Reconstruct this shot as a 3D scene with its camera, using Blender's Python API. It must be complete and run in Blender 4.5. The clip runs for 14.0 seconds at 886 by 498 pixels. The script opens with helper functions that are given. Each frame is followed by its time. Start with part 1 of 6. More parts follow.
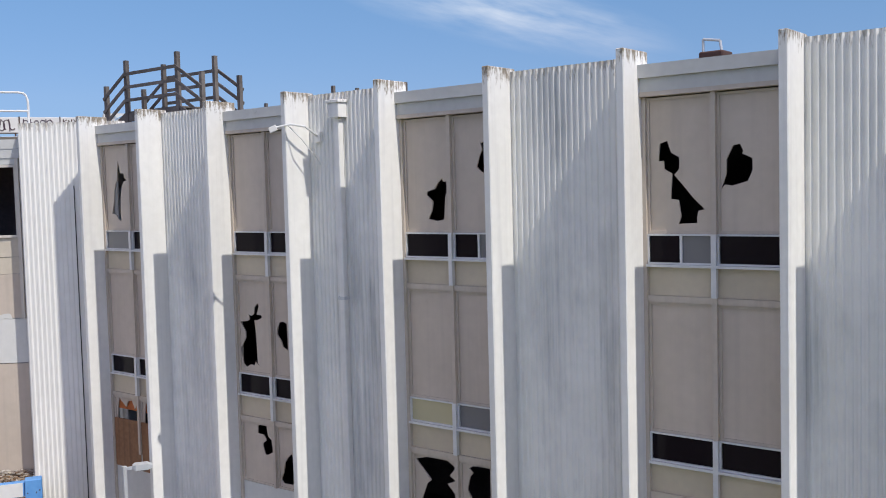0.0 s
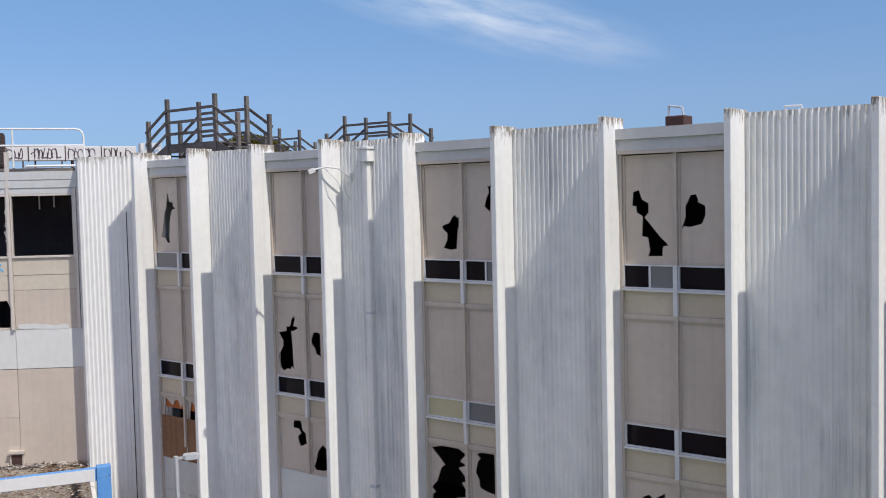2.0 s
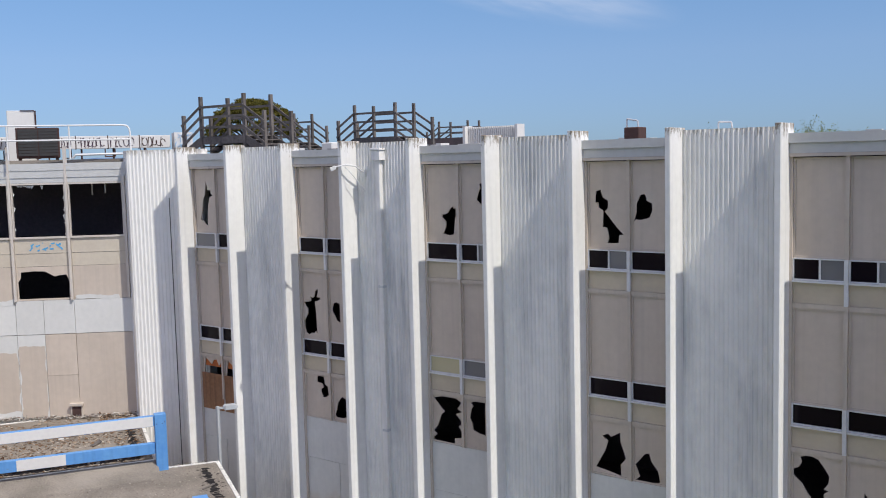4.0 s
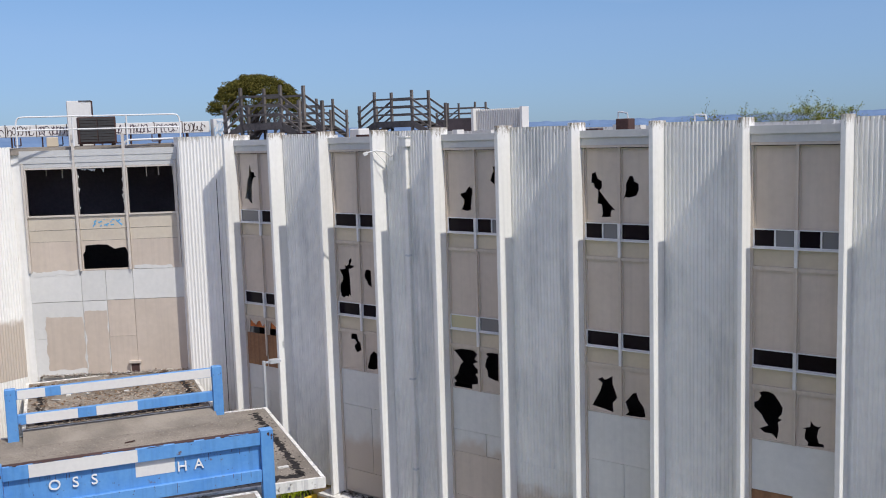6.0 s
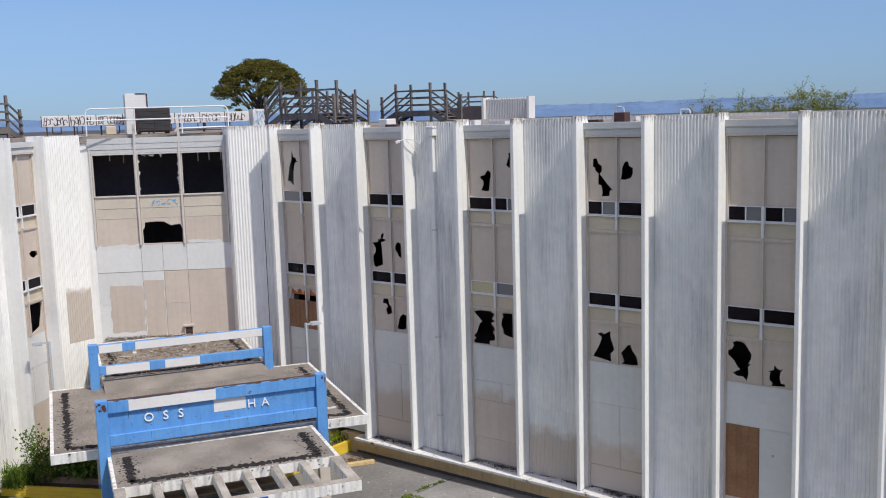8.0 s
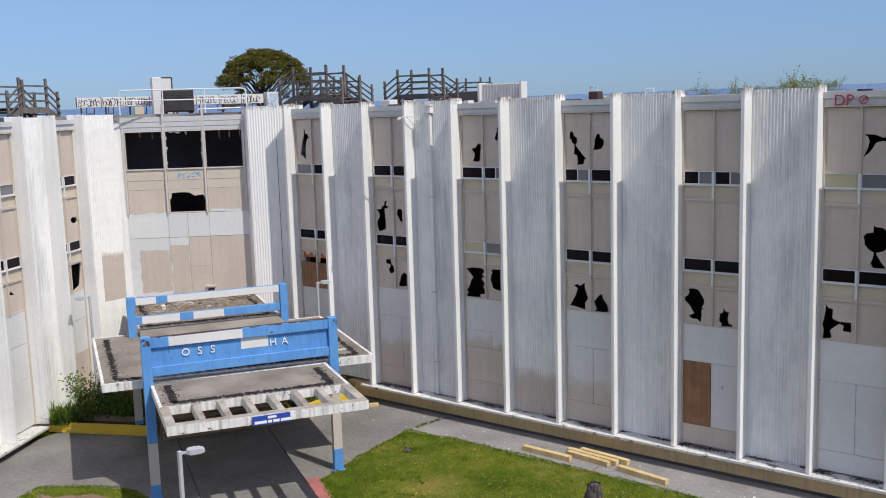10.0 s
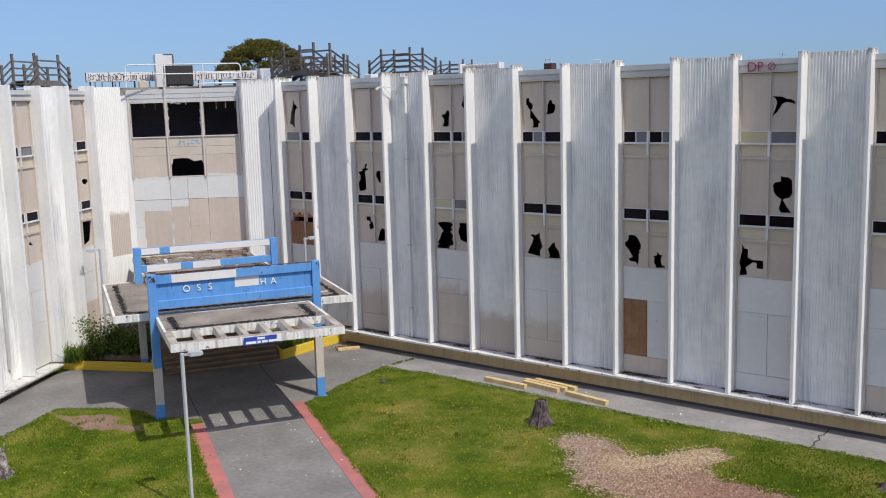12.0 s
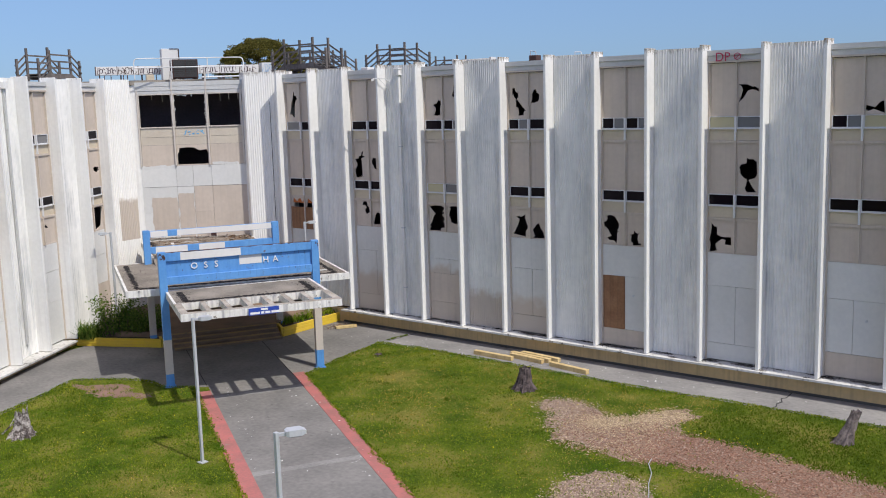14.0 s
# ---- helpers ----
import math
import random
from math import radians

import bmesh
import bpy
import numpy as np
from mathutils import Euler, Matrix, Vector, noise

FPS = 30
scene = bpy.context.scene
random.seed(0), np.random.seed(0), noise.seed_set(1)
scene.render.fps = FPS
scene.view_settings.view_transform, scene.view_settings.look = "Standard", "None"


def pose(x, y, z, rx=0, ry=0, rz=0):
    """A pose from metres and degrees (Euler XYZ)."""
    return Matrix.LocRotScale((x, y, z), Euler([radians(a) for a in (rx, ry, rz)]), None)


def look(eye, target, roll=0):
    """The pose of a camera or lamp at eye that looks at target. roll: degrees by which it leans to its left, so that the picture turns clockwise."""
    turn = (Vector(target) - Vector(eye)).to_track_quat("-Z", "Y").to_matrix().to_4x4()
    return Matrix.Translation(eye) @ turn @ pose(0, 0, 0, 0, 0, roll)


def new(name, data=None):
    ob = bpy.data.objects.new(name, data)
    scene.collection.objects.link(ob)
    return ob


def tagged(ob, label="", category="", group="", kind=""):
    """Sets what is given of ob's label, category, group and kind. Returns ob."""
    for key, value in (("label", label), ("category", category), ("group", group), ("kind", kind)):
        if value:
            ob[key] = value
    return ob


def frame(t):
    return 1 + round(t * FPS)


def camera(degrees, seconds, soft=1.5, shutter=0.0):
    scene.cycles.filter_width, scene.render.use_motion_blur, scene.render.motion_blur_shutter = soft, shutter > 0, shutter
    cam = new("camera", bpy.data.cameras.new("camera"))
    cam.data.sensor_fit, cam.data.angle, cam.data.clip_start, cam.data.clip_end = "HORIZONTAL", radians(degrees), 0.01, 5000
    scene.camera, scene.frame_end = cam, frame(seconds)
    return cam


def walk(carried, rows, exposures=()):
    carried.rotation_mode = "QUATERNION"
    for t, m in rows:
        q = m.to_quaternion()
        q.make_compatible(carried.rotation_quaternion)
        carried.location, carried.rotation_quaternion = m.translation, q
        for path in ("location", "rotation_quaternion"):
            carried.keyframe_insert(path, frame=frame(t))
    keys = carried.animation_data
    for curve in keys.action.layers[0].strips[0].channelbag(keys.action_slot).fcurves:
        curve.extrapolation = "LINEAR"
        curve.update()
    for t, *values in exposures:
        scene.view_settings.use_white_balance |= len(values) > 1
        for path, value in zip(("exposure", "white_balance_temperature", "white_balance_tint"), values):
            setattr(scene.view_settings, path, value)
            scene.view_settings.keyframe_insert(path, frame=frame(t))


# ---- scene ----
cam = camera(48.5, 14.0, soft=1.0)
PATH = [
    (0, (-1.13, 0.943, 11.186), (-2.382, 2.499, 11.072), -1.5),
    (0.5, (-1.006, 0.24, 11.331), (-2.249, 1.804, 11.218), -1.5),
    (1, (-0.612, -0.481, 11.498), (-1.849, 1.087, 11.39), -1.4),
    (1.5, (-0.014, -1.314, 11.664), (-1.247, 0.257, 11.552), -1.5),
    (2, (0.68, -2.191, 11.815), (-0.55, -0.617, 11.71), -1.3),
    (2.5, (1.419, -3.058, 12.045), (0.19, -1.483, 11.94), -1.3),
    (3, (2.136, -3.931, 12.271), (0.906, -2.359, 12.142), -1.3),
    (5.5, (5.111, -8.238, 13.0), (3.883, -6.676, 12.774), -1.6),
    (6, (5.66, -9.27, 13.057), (4.429, -7.711, 12.822), -1.7),
    (6.5, (6.19, -10.395, 13.17), (4.96, -8.837, 12.926), -1.7),
    (7, (6.818, -11.454, 13.277), (5.586, -9.899, 13.023), -1.7),
    (7.5, (7.459, -12.497, 13.311), (6.229, -10.942, 13.051), -1.7),
    (8, (8.071, -13.554, 13.351), (6.841, -12.0, 13.083), -1.7),
    (10.5, (12.139, -17.919, 12.692), (10.907, -16.37, 12.4), -1.7),
    (11, (13.157, -18.662, 12.451), (11.926, -17.114, 12.153), -1.7),
    (11.5, (14.19, -19.459, 12.183), (12.959, -17.912, 11.883), -1.7),
    (12, (15.132, -20.335, 11.933), (13.903, -18.786, 11.631), -1.6),
    (12.5, (15.933, -21.207, 11.73), (14.705, -19.658, 11.427), -1.7),
    (13, (16.638, -21.966, 11.557), (15.409, -20.417, 11.255), -1.7),
    (13.5, (17.008, -22.35, 11.47), (15.78, -20.801, 11.166), -1.7),
    (14, (17.117, -22.313, 11.498), (15.889, -20.763, 11.195), -1.7),
]
walk(cam, [(t, look(eye, target, roll)) for t, eye, target, roll in PATH])

# ---- world, sun, exposure ----
SUN_AZ, SUN_EL = radians(-6.3), radians(54.5)   # towards the sun, from +x
world = bpy.data.worlds.new("sky")
scene.world = world
world.use_nodes = True
wn = world.node_tree.nodes
wl = world.node_tree.links
sky = wn.new("ShaderNodeTexSky")
sky.sky_type = "NISHITA"
sky.sun_disc = False
sky.sun_elevation = SUN_EL
sky.sun_rotation = radians(90.0) - SUN_AZ
sky.altitude = 1200.0
sky.air_density, sky.dust_density, sky.ozone_density = 0.9, 0.1, 2.0
# one thin slanting streak of cloud over the roof, mixed into the sky itself
tco = wn.new("ShaderNodeTexCoord")


def along(way, centre, length):
    """How far a direction of the sky lies from the cloud's middle along one of its axes, in its own lengths."""
    off = wn.new("ShaderNodeVectorMath")
    off.operation = "SUBTRACT"
    off.inputs[1].default_value = centre
    wl.new(tco.outputs["Generated"], off.inputs[0])
    dot = wn.new("ShaderNodeVectorMath")
    dot.operation = "DOT_PRODUCT"
    dot.inputs[1].default_value = Vector(way).normalized() / length
    wl.new(off.outputs["Vector"], dot.inputs[0])
    return dot.outputs["Value"]


CLOUD = Vector((-0.570, 0.802, 0.180))
CLOUD_WAY = Vector((0.787, 0.586, -0.245)).normalized()
cxy = wn.new("ShaderNodeCombineXYZ")
wl.new(along(CLOUD_WAY, CLOUD, 0.16), cxy.inputs[0])
wl.new(along(CLOUD_WAY.cross(CLOUD), CLOUD, 0.030), cxy.inputs[1])
far = wn.new("ShaderNodeVectorMath")
far.operation = "LENGTH"
wl.new(cxy.outputs[0], far.inputs[0])
cfa = wn.new("ShaderNodeMapRange")
cfa.inputs["From Min"].default_value, cfa.inputs["From Max"].default_value = 0.1, 1.25
cfa.inputs["To Min"].default_value, cfa.inputs["To Max"].default_value = 1.0, 0.0
wl.new(far.outputs["Value"], cfa.inputs["Value"])
cno = wn.new("ShaderNodeTexNoise")
cno.inputs["Scale"].default_value, cno.inputs["Detail"].default_value, cno.inputs["Roughness"].default_value = 1.7, 6.0, 0.55
wl.new(cxy.outputs[0], cno.inputs["Vector"])
crp = wn.new("ShaderNodeValToRGB")
crp.color_ramp.elements[0].position, crp.color_ramp.elements[1].position = 0.30, 0.66
crp.color_ramp.elements[0].color, crp.color_ramp.elements[1].color = (0, 0, 0, 1), (0.62, 0.62, 0.62, 1)
wl.new(cno.outputs["Fac"], crp.inputs["Fac"])
cml = wn.new("ShaderNodeMath")
cml.operation = "MULTIPLY"
wl.new(crp.outputs["Color"], cml.inputs[0])
wl.new(cfa.outputs["Result"], cml.inputs[1])
cmx = wn.new("ShaderNodeMixRGB")
cmx.inputs["Color2"].default_value = (9.5, 8.6, 8.2, 1)
wl.new(cml.outputs[0], cmx.inputs["Fac"])
wl.new(sky.outputs["Color"], cmx.inputs["Color1"])
# the low sky is deeper and bluer than the zenith's share of the light
sep = wn.new("ShaderNodeSeparateXYZ")
mrz = wn.new("ShaderNodeMapRange")
mrz.inputs["From Min"].default_value, mrz.inputs["From Max"].default_value = 0.0, 0.6
low = wn.new("ShaderNodeValToRGB")
le = low.color_ramp.elements
le[0].position, le[0].color = 0.0, (0.0655, 0.0937, 0.156, 1)
le[1].position, le[1].color = 0.75, (1.06, 0.642, 0.472, 1)
for at, rgb in ((0.166, (0.148, 0.1635, 0.200)), (0.333, (0.184, 0.217, 0.242)), (0.40, (0.233, 0.250, 0.262))):
    le.new(at).color = (*rgb, 1)
dim = wn.new("ShaderNodeMixRGB")
dim.blend_type = "MULTIPLY"
dim.inputs["Fac"].default_value = 1.0
wl.new(tco.outputs["Generated"], sep.inputs["Vector"])
wl.new(sep.outputs["Z"], mrz.inputs["Value"])
wl.new(mrz.outputs["Result"], low.inputs["Fac"])
wl.new(cmx.outputs["Color"], dim.inputs["Color1"])
wl.new(low.outputs["Color"], dim.inputs["Color2"])
wl.new(dim.outputs["Color"], wn["Background"].inputs["Color"])
wn["Background"].inputs["Strength"].default_value = 0.52
sun = new("sun", bpy.data.lights.new("sun", "SUN"))
sun.data.energy, sun.data.angle, sun.data.color = 3.65, radians(0.53), (1.0, 0.955, 0.88)
sun.matrix_world = look((60 * math.cos(SUN_AZ) * math.cos(SUN_EL), 60 * math.sin(SUN_AZ) * math.cos(SUN_EL), 60 * math.sin(SUN_EL)), (0, 0, 0))
scene.view_settings.exposure = 0.0


# ---- materials ----
def material(name, base, second, rough=0.7, metal=0.0, large=0.4, fine=9.0, bump=0.15, streak=0.0, dirt=None, dirt_at=0.62, vary=0.0, cap=0.0, hard=0.0, gloss=0.5, stain=0.0):
    """Paint, stone or wood: two colours mixed at a large and a fine scale, upright run-off streaks, blotches of dirt, and a fine relief."""
    m = bpy.data.materials.new(name)
    m.use_nodes = True
    n, l = m.node_tree.nodes, m.node_tree.links
    b = n["Principled BSDF"]
    geo = n.new("ShaderNodeNewGeometry")
    big = n.new("ShaderNodeTexNoise")
    big.inputs["Scale"].default_value, big.inputs["Detail"].default_value = large, 5.0
    small = n.new("ShaderNodeTexNoise")
    small.inputs["Scale"].default_value, small.inputs["Detail"].default_value = fine, 6.0
    l.new(geo.outputs["Position"], big.inputs["Vector"])
    l.new(geo.outputs["Position"], small.inputs["Vector"])
    add = n.new("ShaderNodeMath")
    add.operation = "MULTIPLY_ADD"
    l.new(small.outputs["Fac"], add.inputs[0])
    add.inputs[1].default_value = 0.6
    l.new(big.outputs["Fac"], add.inputs[2])
    ramp = n.new("ShaderNodeValToRGB")
    ramp.color_ramp.elements[0].position, ramp.color_ramp.elements[1].position = 0.58 + hard, 1.02 - hard
    ramp.color_ramp.elements[0].color, ramp.color_ramp.elements[1].color = (*base, 1), (*second, 1)
    l.new(add.outputs[0], ramp.inputs["Fac"])
    colour = ramp.outputs["Color"]
    if streak:
        mp = n.new("ShaderNodeMapping")
        mp.inputs["Scale"].default_value = (7.0, 7.0, 0.22)
        l.new(geo.outputs["Position"], mp.inputs["Vector"])
        s = n.new("ShaderNodeTexNoise")
        s.inputs["Scale"].default_value, s.inputs["Detail"].default_value = 1.0, 4.0
        l.new(mp.outputs["Vector"], s.inputs["Vector"])
        r = n.new("ShaderNodeValToRGB")
        r.color_ramp.elements[0].position, r.color_ramp.elements[1].position = 0.48, 0.72
        r.color_ramp.elements[0].color, r.color_ramp.elements[1].color = (1, 1, 1, 1), (1 - streak, 1 - streak, 1 - streak * 0.9, 1)
        l.new(s.outputs["Fac"], r.inputs["Fac"])
        mx = n.new("ShaderNodeMixRGB")
        mx.blend_type = "MULTIPLY"
        mx.inputs["Fac"].default_value = 1.0
        l.new(colour, mx.inputs["Color1"])
        l.new(r.outputs["Color"], mx.inputs["Color2"])
        colour = mx.outputs["Color"]
    if stain:
        # grey weathering in tall blotches, combed by the run-off
        parts = []
        for scale, squash, lo, hi in ((1.0, (0.9, 0.9, 0.30), 0.47, 0.66), (1.0, (9.5, 9.5, 0.28), 0.36, 0.66)):
            mp = n.new("ShaderNodeMapping")
            mp.inputs["Scale"].default_value = squash
            l.new(geo.outputs["Position"], mp.inputs["Vector"])
            s = n.new("ShaderNodeTexNoise")
            s.inputs["Scale"].default_value, s.inputs["Detail"].default_value, s.inputs["Roughness"].default_value = scale, 5.0, 0.6
            l.new(mp.outputs["Vector"], s.inputs["Vector"])
            mr = n.new("ShaderNodeMapRange")
            mr.inputs["From Min"].default_value, mr.inputs["From Max"].default_value = lo, hi
            l.new(s.outputs["Fac"], mr.inputs["Value"])
            parts.append(mr.outputs["Result"])
        both = n.new("ShaderNodeMath")
        both.operation = "MULTIPLY"
        l.new(parts[0], both.inputs[0])
        l.new(parts[1], both.inputs[1])
        much = n.new("ShaderNodeMath")
        much.operation = "MULTIPLY"
        l.new(both.outputs[0], much.inputs[0])
        much.inputs[1].default_value = stain
        mx = n.new("ShaderNodeMixRGB")
        mx.inputs["Color2"].default_value = (0.36, 0.375, 0.385, 1)
        l.new(much.outputs[0], mx.inputs["Fac"])
        l.new(colour, mx.inputs["Color1"])
        colour = mx.outputs["Color"]
    if dirt:
        d = n.new("ShaderNodeTexNoise")
        d.inputs["Scale"].default_value, d.inputs["Detail"].default_value, d.inputs["Roughness"].default_value = fine * 0.25, 9.0, 0.7
        l.new(geo.outputs["Position"], d.inputs["Vector"])
        r = n.new("ShaderNodeValToRGB")
        r.color_ramp.elements[0].position, r.color_ramp.elements[1].position = dirt_at, dirt_at + 0.06
        l.new(d.outputs["Fac"], r.inputs["Fac"])
        mx = n.new("ShaderNodeMixRGB")
        mx.inputs["Color2"].default_value = (*dirt, 1)
        l.new(r.outputs["Color"], mx.inputs["Fac"])
        l.new(colour, mx.inputs["Color1"])
        colour = mx.outputs["Color"]
    if cap:
        # lichen and rain stains that creep down from the top edge, ragged
        sp = n.new("ShaderNodeSeparateXYZ")
        l.new(geo.outputs["Position"], sp.inputs["Vector"])
        ln = n.new("ShaderNodeTexNoise")
        ln.inputs["Scale"].default_value, ln.inputs["Detail"].default_value, ln.inputs["Roughness"].default_value = 7.0, 9.0, 0.8
        lm = n.new("ShaderNodeMapping")
        lm.inputs["Scale"].default_value = (2.0, 2.0, 0.40)
        l.new(geo.outputs["Position"], lm.inputs["Vector"])
        l.new(lm.outputs["Vector"], ln.inputs["Vector"])
        hz = n.new("ShaderNodeMapRange")
        hz.inputs["From Min"].default_value, hz.inputs["From Max"].default_value = TOP - 0.8, TOP + 0.02
        hz.inputs["To Min"].default_value, hz.inputs["To Max"].default_value = -0.30, 0.16
        l.new(sp.outputs["Z"], hz.inputs["Value"])
        sm = n.new("ShaderNodeMath")
        l.new(hz.outputs["Result"], sm.inputs[0])
        l.new(ln.outputs["Fac"], sm.inputs[1])
        lr = n.new("ShaderNodeValToRGB")
        lr.color_ramp.elements[0].position, lr.color_ramp.elements[1].position = 0.56, 0.66
        lr.color_ramp.elements[0].color, lr.color_ramp.elements[1].color = (0, 0, 0, 1), (cap, cap, cap, 1)
        l.new(sm.outputs[0], lr.inputs["Fac"])
        mx = n.new("ShaderNodeMixRGB")
        mx.inputs["Color2"].default_value = (0.17, 0.125, 0.07, 1)
        l.new(lr.outputs["Color"], mx.inputs["Fac"])
        l.new(colour, mx.inputs["Color1"])
        colour = mx.outputs["Color"]
    if vary:
        info = n.new("ShaderNodeObjectInfo")
        hsv = n.new("ShaderNodeHueSaturation")
        mr = n.new("ShaderNodeMapRange")
        mr.inputs["To Min"].default_value, mr.inputs["To Max"].default_value = 1 - vary, 1 + vary
        l.new(info.outputs["Random"], mr.inputs["Value"])
        l.new(mr.outputs["Result"], hsv.inputs["Value"])
        l.new(colour, hsv.inputs["Color"])
        colour = hsv.outputs["Color"]
    l.new(colour, b.inputs["Base Color"])
    b.inputs["Roughness"].default_value, b.inputs["Metallic"].default_value, b.inputs["Specular IOR Level"].default_value = rough, metal, gloss
    if bump:
        bp = n.new("ShaderNodeBump")
        bp.inputs["Strength"].default_value, bp.inputs["Distance"].default_value = bump, 0.02
        l.new(small.outputs["Fac"], bp.inputs["Height"])
        l.new(bp.outputs["Normal"], b.inputs["Normal"])
    return m


TOP = 13.2
WHITE = material("white_painted_concrete", (0.885, 0.872, 0.828), (0.77, 0.765, 0.73), 0.75, large=0.5, hard=0.03, streak=0.08, fine=3, bump=0.2, cap=0.6, stain=0.8)
# Cleaner, paler copy of WHITE, standing in for stronger sun on the piers.
PIERWHITE = material("bright_pier_paint", (0.885, 0.87, 0.83), (0.81, 0.795, 0.755), 0.75, large=0.6, streak=0.05, fine=4, bump=0.15, cap=0.6)
FINWHITE = material("white_painted_fin", (0.84, 0.83, 0.80), (0.75, 0.74, 0.71), 0.72, streak=0.10, fine=6, bump=0.2, cap=0.9)
TAN = material("tan_painted_board", (0.60, 0.515, 0.435), (0.53, 0.455, 0.382), 0.6, large=0.7, fine=5, bump=0.06, vary=0.04, streak=0.07)
TANTRIM = material("tan_painted_trim", (0.60, 0.52, 0.44), (0.52, 0.45, 0.38), 0.6, bump=0.05, streak=0.1)
PALETRIM = material("pale_painted_mullion", (0.63, 0.575, 0.515), (0.56, 0.51, 0.455), 0.55, fine=8, bump=0.05)
BAYCREAM = material("faded_bay_spandrel", (0.60, 0.535, 0.435), (0.54, 0.475, 0.39), 0.55, large=1.0, fine=8, bump=0.05)
SLATE = material("dark_brown_sheet", (0.115, 0.085, 0.085), (0.075, 0.06, 0.06), 0.7, large=1.5, fine=8)
OLDYELLOW = material("worn_yellow_nosing", (0.42, 0.27, 0.10), (0.30, 0.20, 0.10), 0.8, large=2, fine=14, dirt=(0.16, 0.13, 0.10), dirt_at=0.6)
STEPWOOD = material("brown_worn_step", (0.27, 0.18, 0.12), (0.18, 0.125, 0.09), 0.9, large=1, fine=10, bump=0.2)
PALECONCRETE = material("pale_concrete_joint", (0.29, 0.28, 0.265), (0.19, 0.183, 0.175), 0.9, fine=10, hard=0.05)
CRACK = material("dark_crack", (0.05, 0.05, 0.048), (0.035, 0.035, 0.034), 0.95, fine=20)
CREAM = material("cream_spandrel_panel", (0.60, 0.52, 0.39), (0.54, 0.465, 0.355), 0.5, large=1.2, fine=8, bump=0.05, vary=0.06)
COVER = material("pale_cover_panel", (0.70, 0.695, 0.67), (0.62, 0.62, 0.60), 0.6, large=0.4, fine=6, bump=0.05, vary=0.04)
FASCIA = material("grey_painted_fascia", (0.60, 0.60, 0.58), (0.52, 0.52, 0.51), 0.6, large=0.6, fine=7, bump=0.1, dirt=(0.36, 0.36, 0.35), dirt_at=0.66)
ALU = material("white_painted_aluminium", (0.76, 0.76, 0.76), (0.64, 0.64, 0.65), 0.4, metal=0.1, bump=0.03)
# The gloom of the closed rooms is put into this base colour.
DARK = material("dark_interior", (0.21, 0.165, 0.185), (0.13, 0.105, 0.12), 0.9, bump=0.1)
PLYWOOD = material("plywood", (0.33, 0.17, 0.085), (0.24, 0.115, 0.055), 0.75, large=1.5, fine=12, bump=0.1, streak=0.3)
ORANGE = material("orange_insulation", (0.62, 0.20, 0.055), (0.45, 0.12, 0.03), 0.8, large=3, fine=12)
LEDGE = material("white_ledge", (0.72, 0.71, 0.68), (0.50, 0.49, 0.46), 0.8, fine=9, dirt=(0.14, 0.125, 0.11), dirt_at=0.57)
PLINTH = material("ochre_plinth", (0.66, 0.48, 0.24), (0.54, 0.40, 0.22), 0.85, large=0.7, fine=6, streak=0.2, dirt=(0.25, 0.21, 0.15), dirt_at=0.66)
ROOFING = material("roof_gravel", (0.315, 0.28, 0.238), (0.185, 0.164, 0.14), 0.95, large=0.7, fine=26, bump=0.9, dirt=(0.11, 0.096, 0.08), dirt_at=0.66, hard=0.05, gloss=0.1)
TAR = material("tar_seam", (0.016, 0.015, 0.016), (0.045, 0.042, 0.042), 1.0, large=4, fine=30, bump=0.6, gloss=0.05)
BLUE = material("blue_paint", (0.085, 0.265, 0.60), (0.125, 0.325, 0.64), 0.5, large=1.2, fine=10, bump=0.06, streak=0.16, dirt=(0.13, 0.075, 0.06), dirt_at=0.64)
PATCH = material("white_patch_paint", (0.72, 0.71, 0.68), (0.64, 0.63, 0.61), 0.6, fine=10, bump=0.04)
POSTBEIGE = material("beige_post_paint", (0.60, 0.53, 0.46), (0.52, 0.46, 0.40), 0.6, fine=8, bump=0.05)
FASCIAWHITE = material("peeling_white_fascia", (0.80, 0.79, 0.75), (0.66, 0.64, 0.59), 0.75, large=2, fine=14, streak=0.5, bump=0.25, dirt=(0.17, 0.15, 0.12), dirt_at=0.60)
YELLOW = material("yellow_painted_wood", (0.74, 0.52, 0.04), (0.66, 0.45, 0.05), 0.65, large=1.5, fine=12, bump=0.1, dirt=(0.45, 0.40, 0.30), dirt_at=0.66)
WALKCONCRETE = material("pale_concrete_walk", (0.31, 0.296, 0.278), (0.20, 0.192, 0.184), 0.9, large=0.5, fine=6, bump=0.15, dirt=(0.16, 0.152, 0.143), dirt_at=0.64, hard=0.02)
CONCRETE = material("concrete_walk", (0.24, 0.228, 0.213), (0.145, 0.139, 0.132), 0.9, large=0.4, fine=6, bump=0.15, dirt=(0.13, 0.124, 0.116), dirt_at=0.62, hard=0.02)
REDKERB = material("red_painted_kerb", (0.47, 0.155, 0.14), (0.33, 0.135, 0.12), 0.8, large=1.3, fine=12, bump=0.15, dirt=(0.27, 0.20, 0.17), dirt_at=0.60, hard=0.06)
ASPHALT = material("asphalt", (0.06, 0.06, 0.06), (0.045, 0.045, 0.045), 0.9, fine=25, bump=0.2)
GREYWOOD = material("weathered_wood", (0.185, 0.165, 0.15), (0.10, 0.088, 0.08), 0.9, large=1.5, fine=14, streak=0.25, bump=0.3, vary=0.15)
YELLOWWOOD = material("pale_new_timber", (0.70, 0.54, 0.27), (0.55, 0.39, 0.17), 0.75, large=2, fine=14, bump=0.2, streak=0.2)
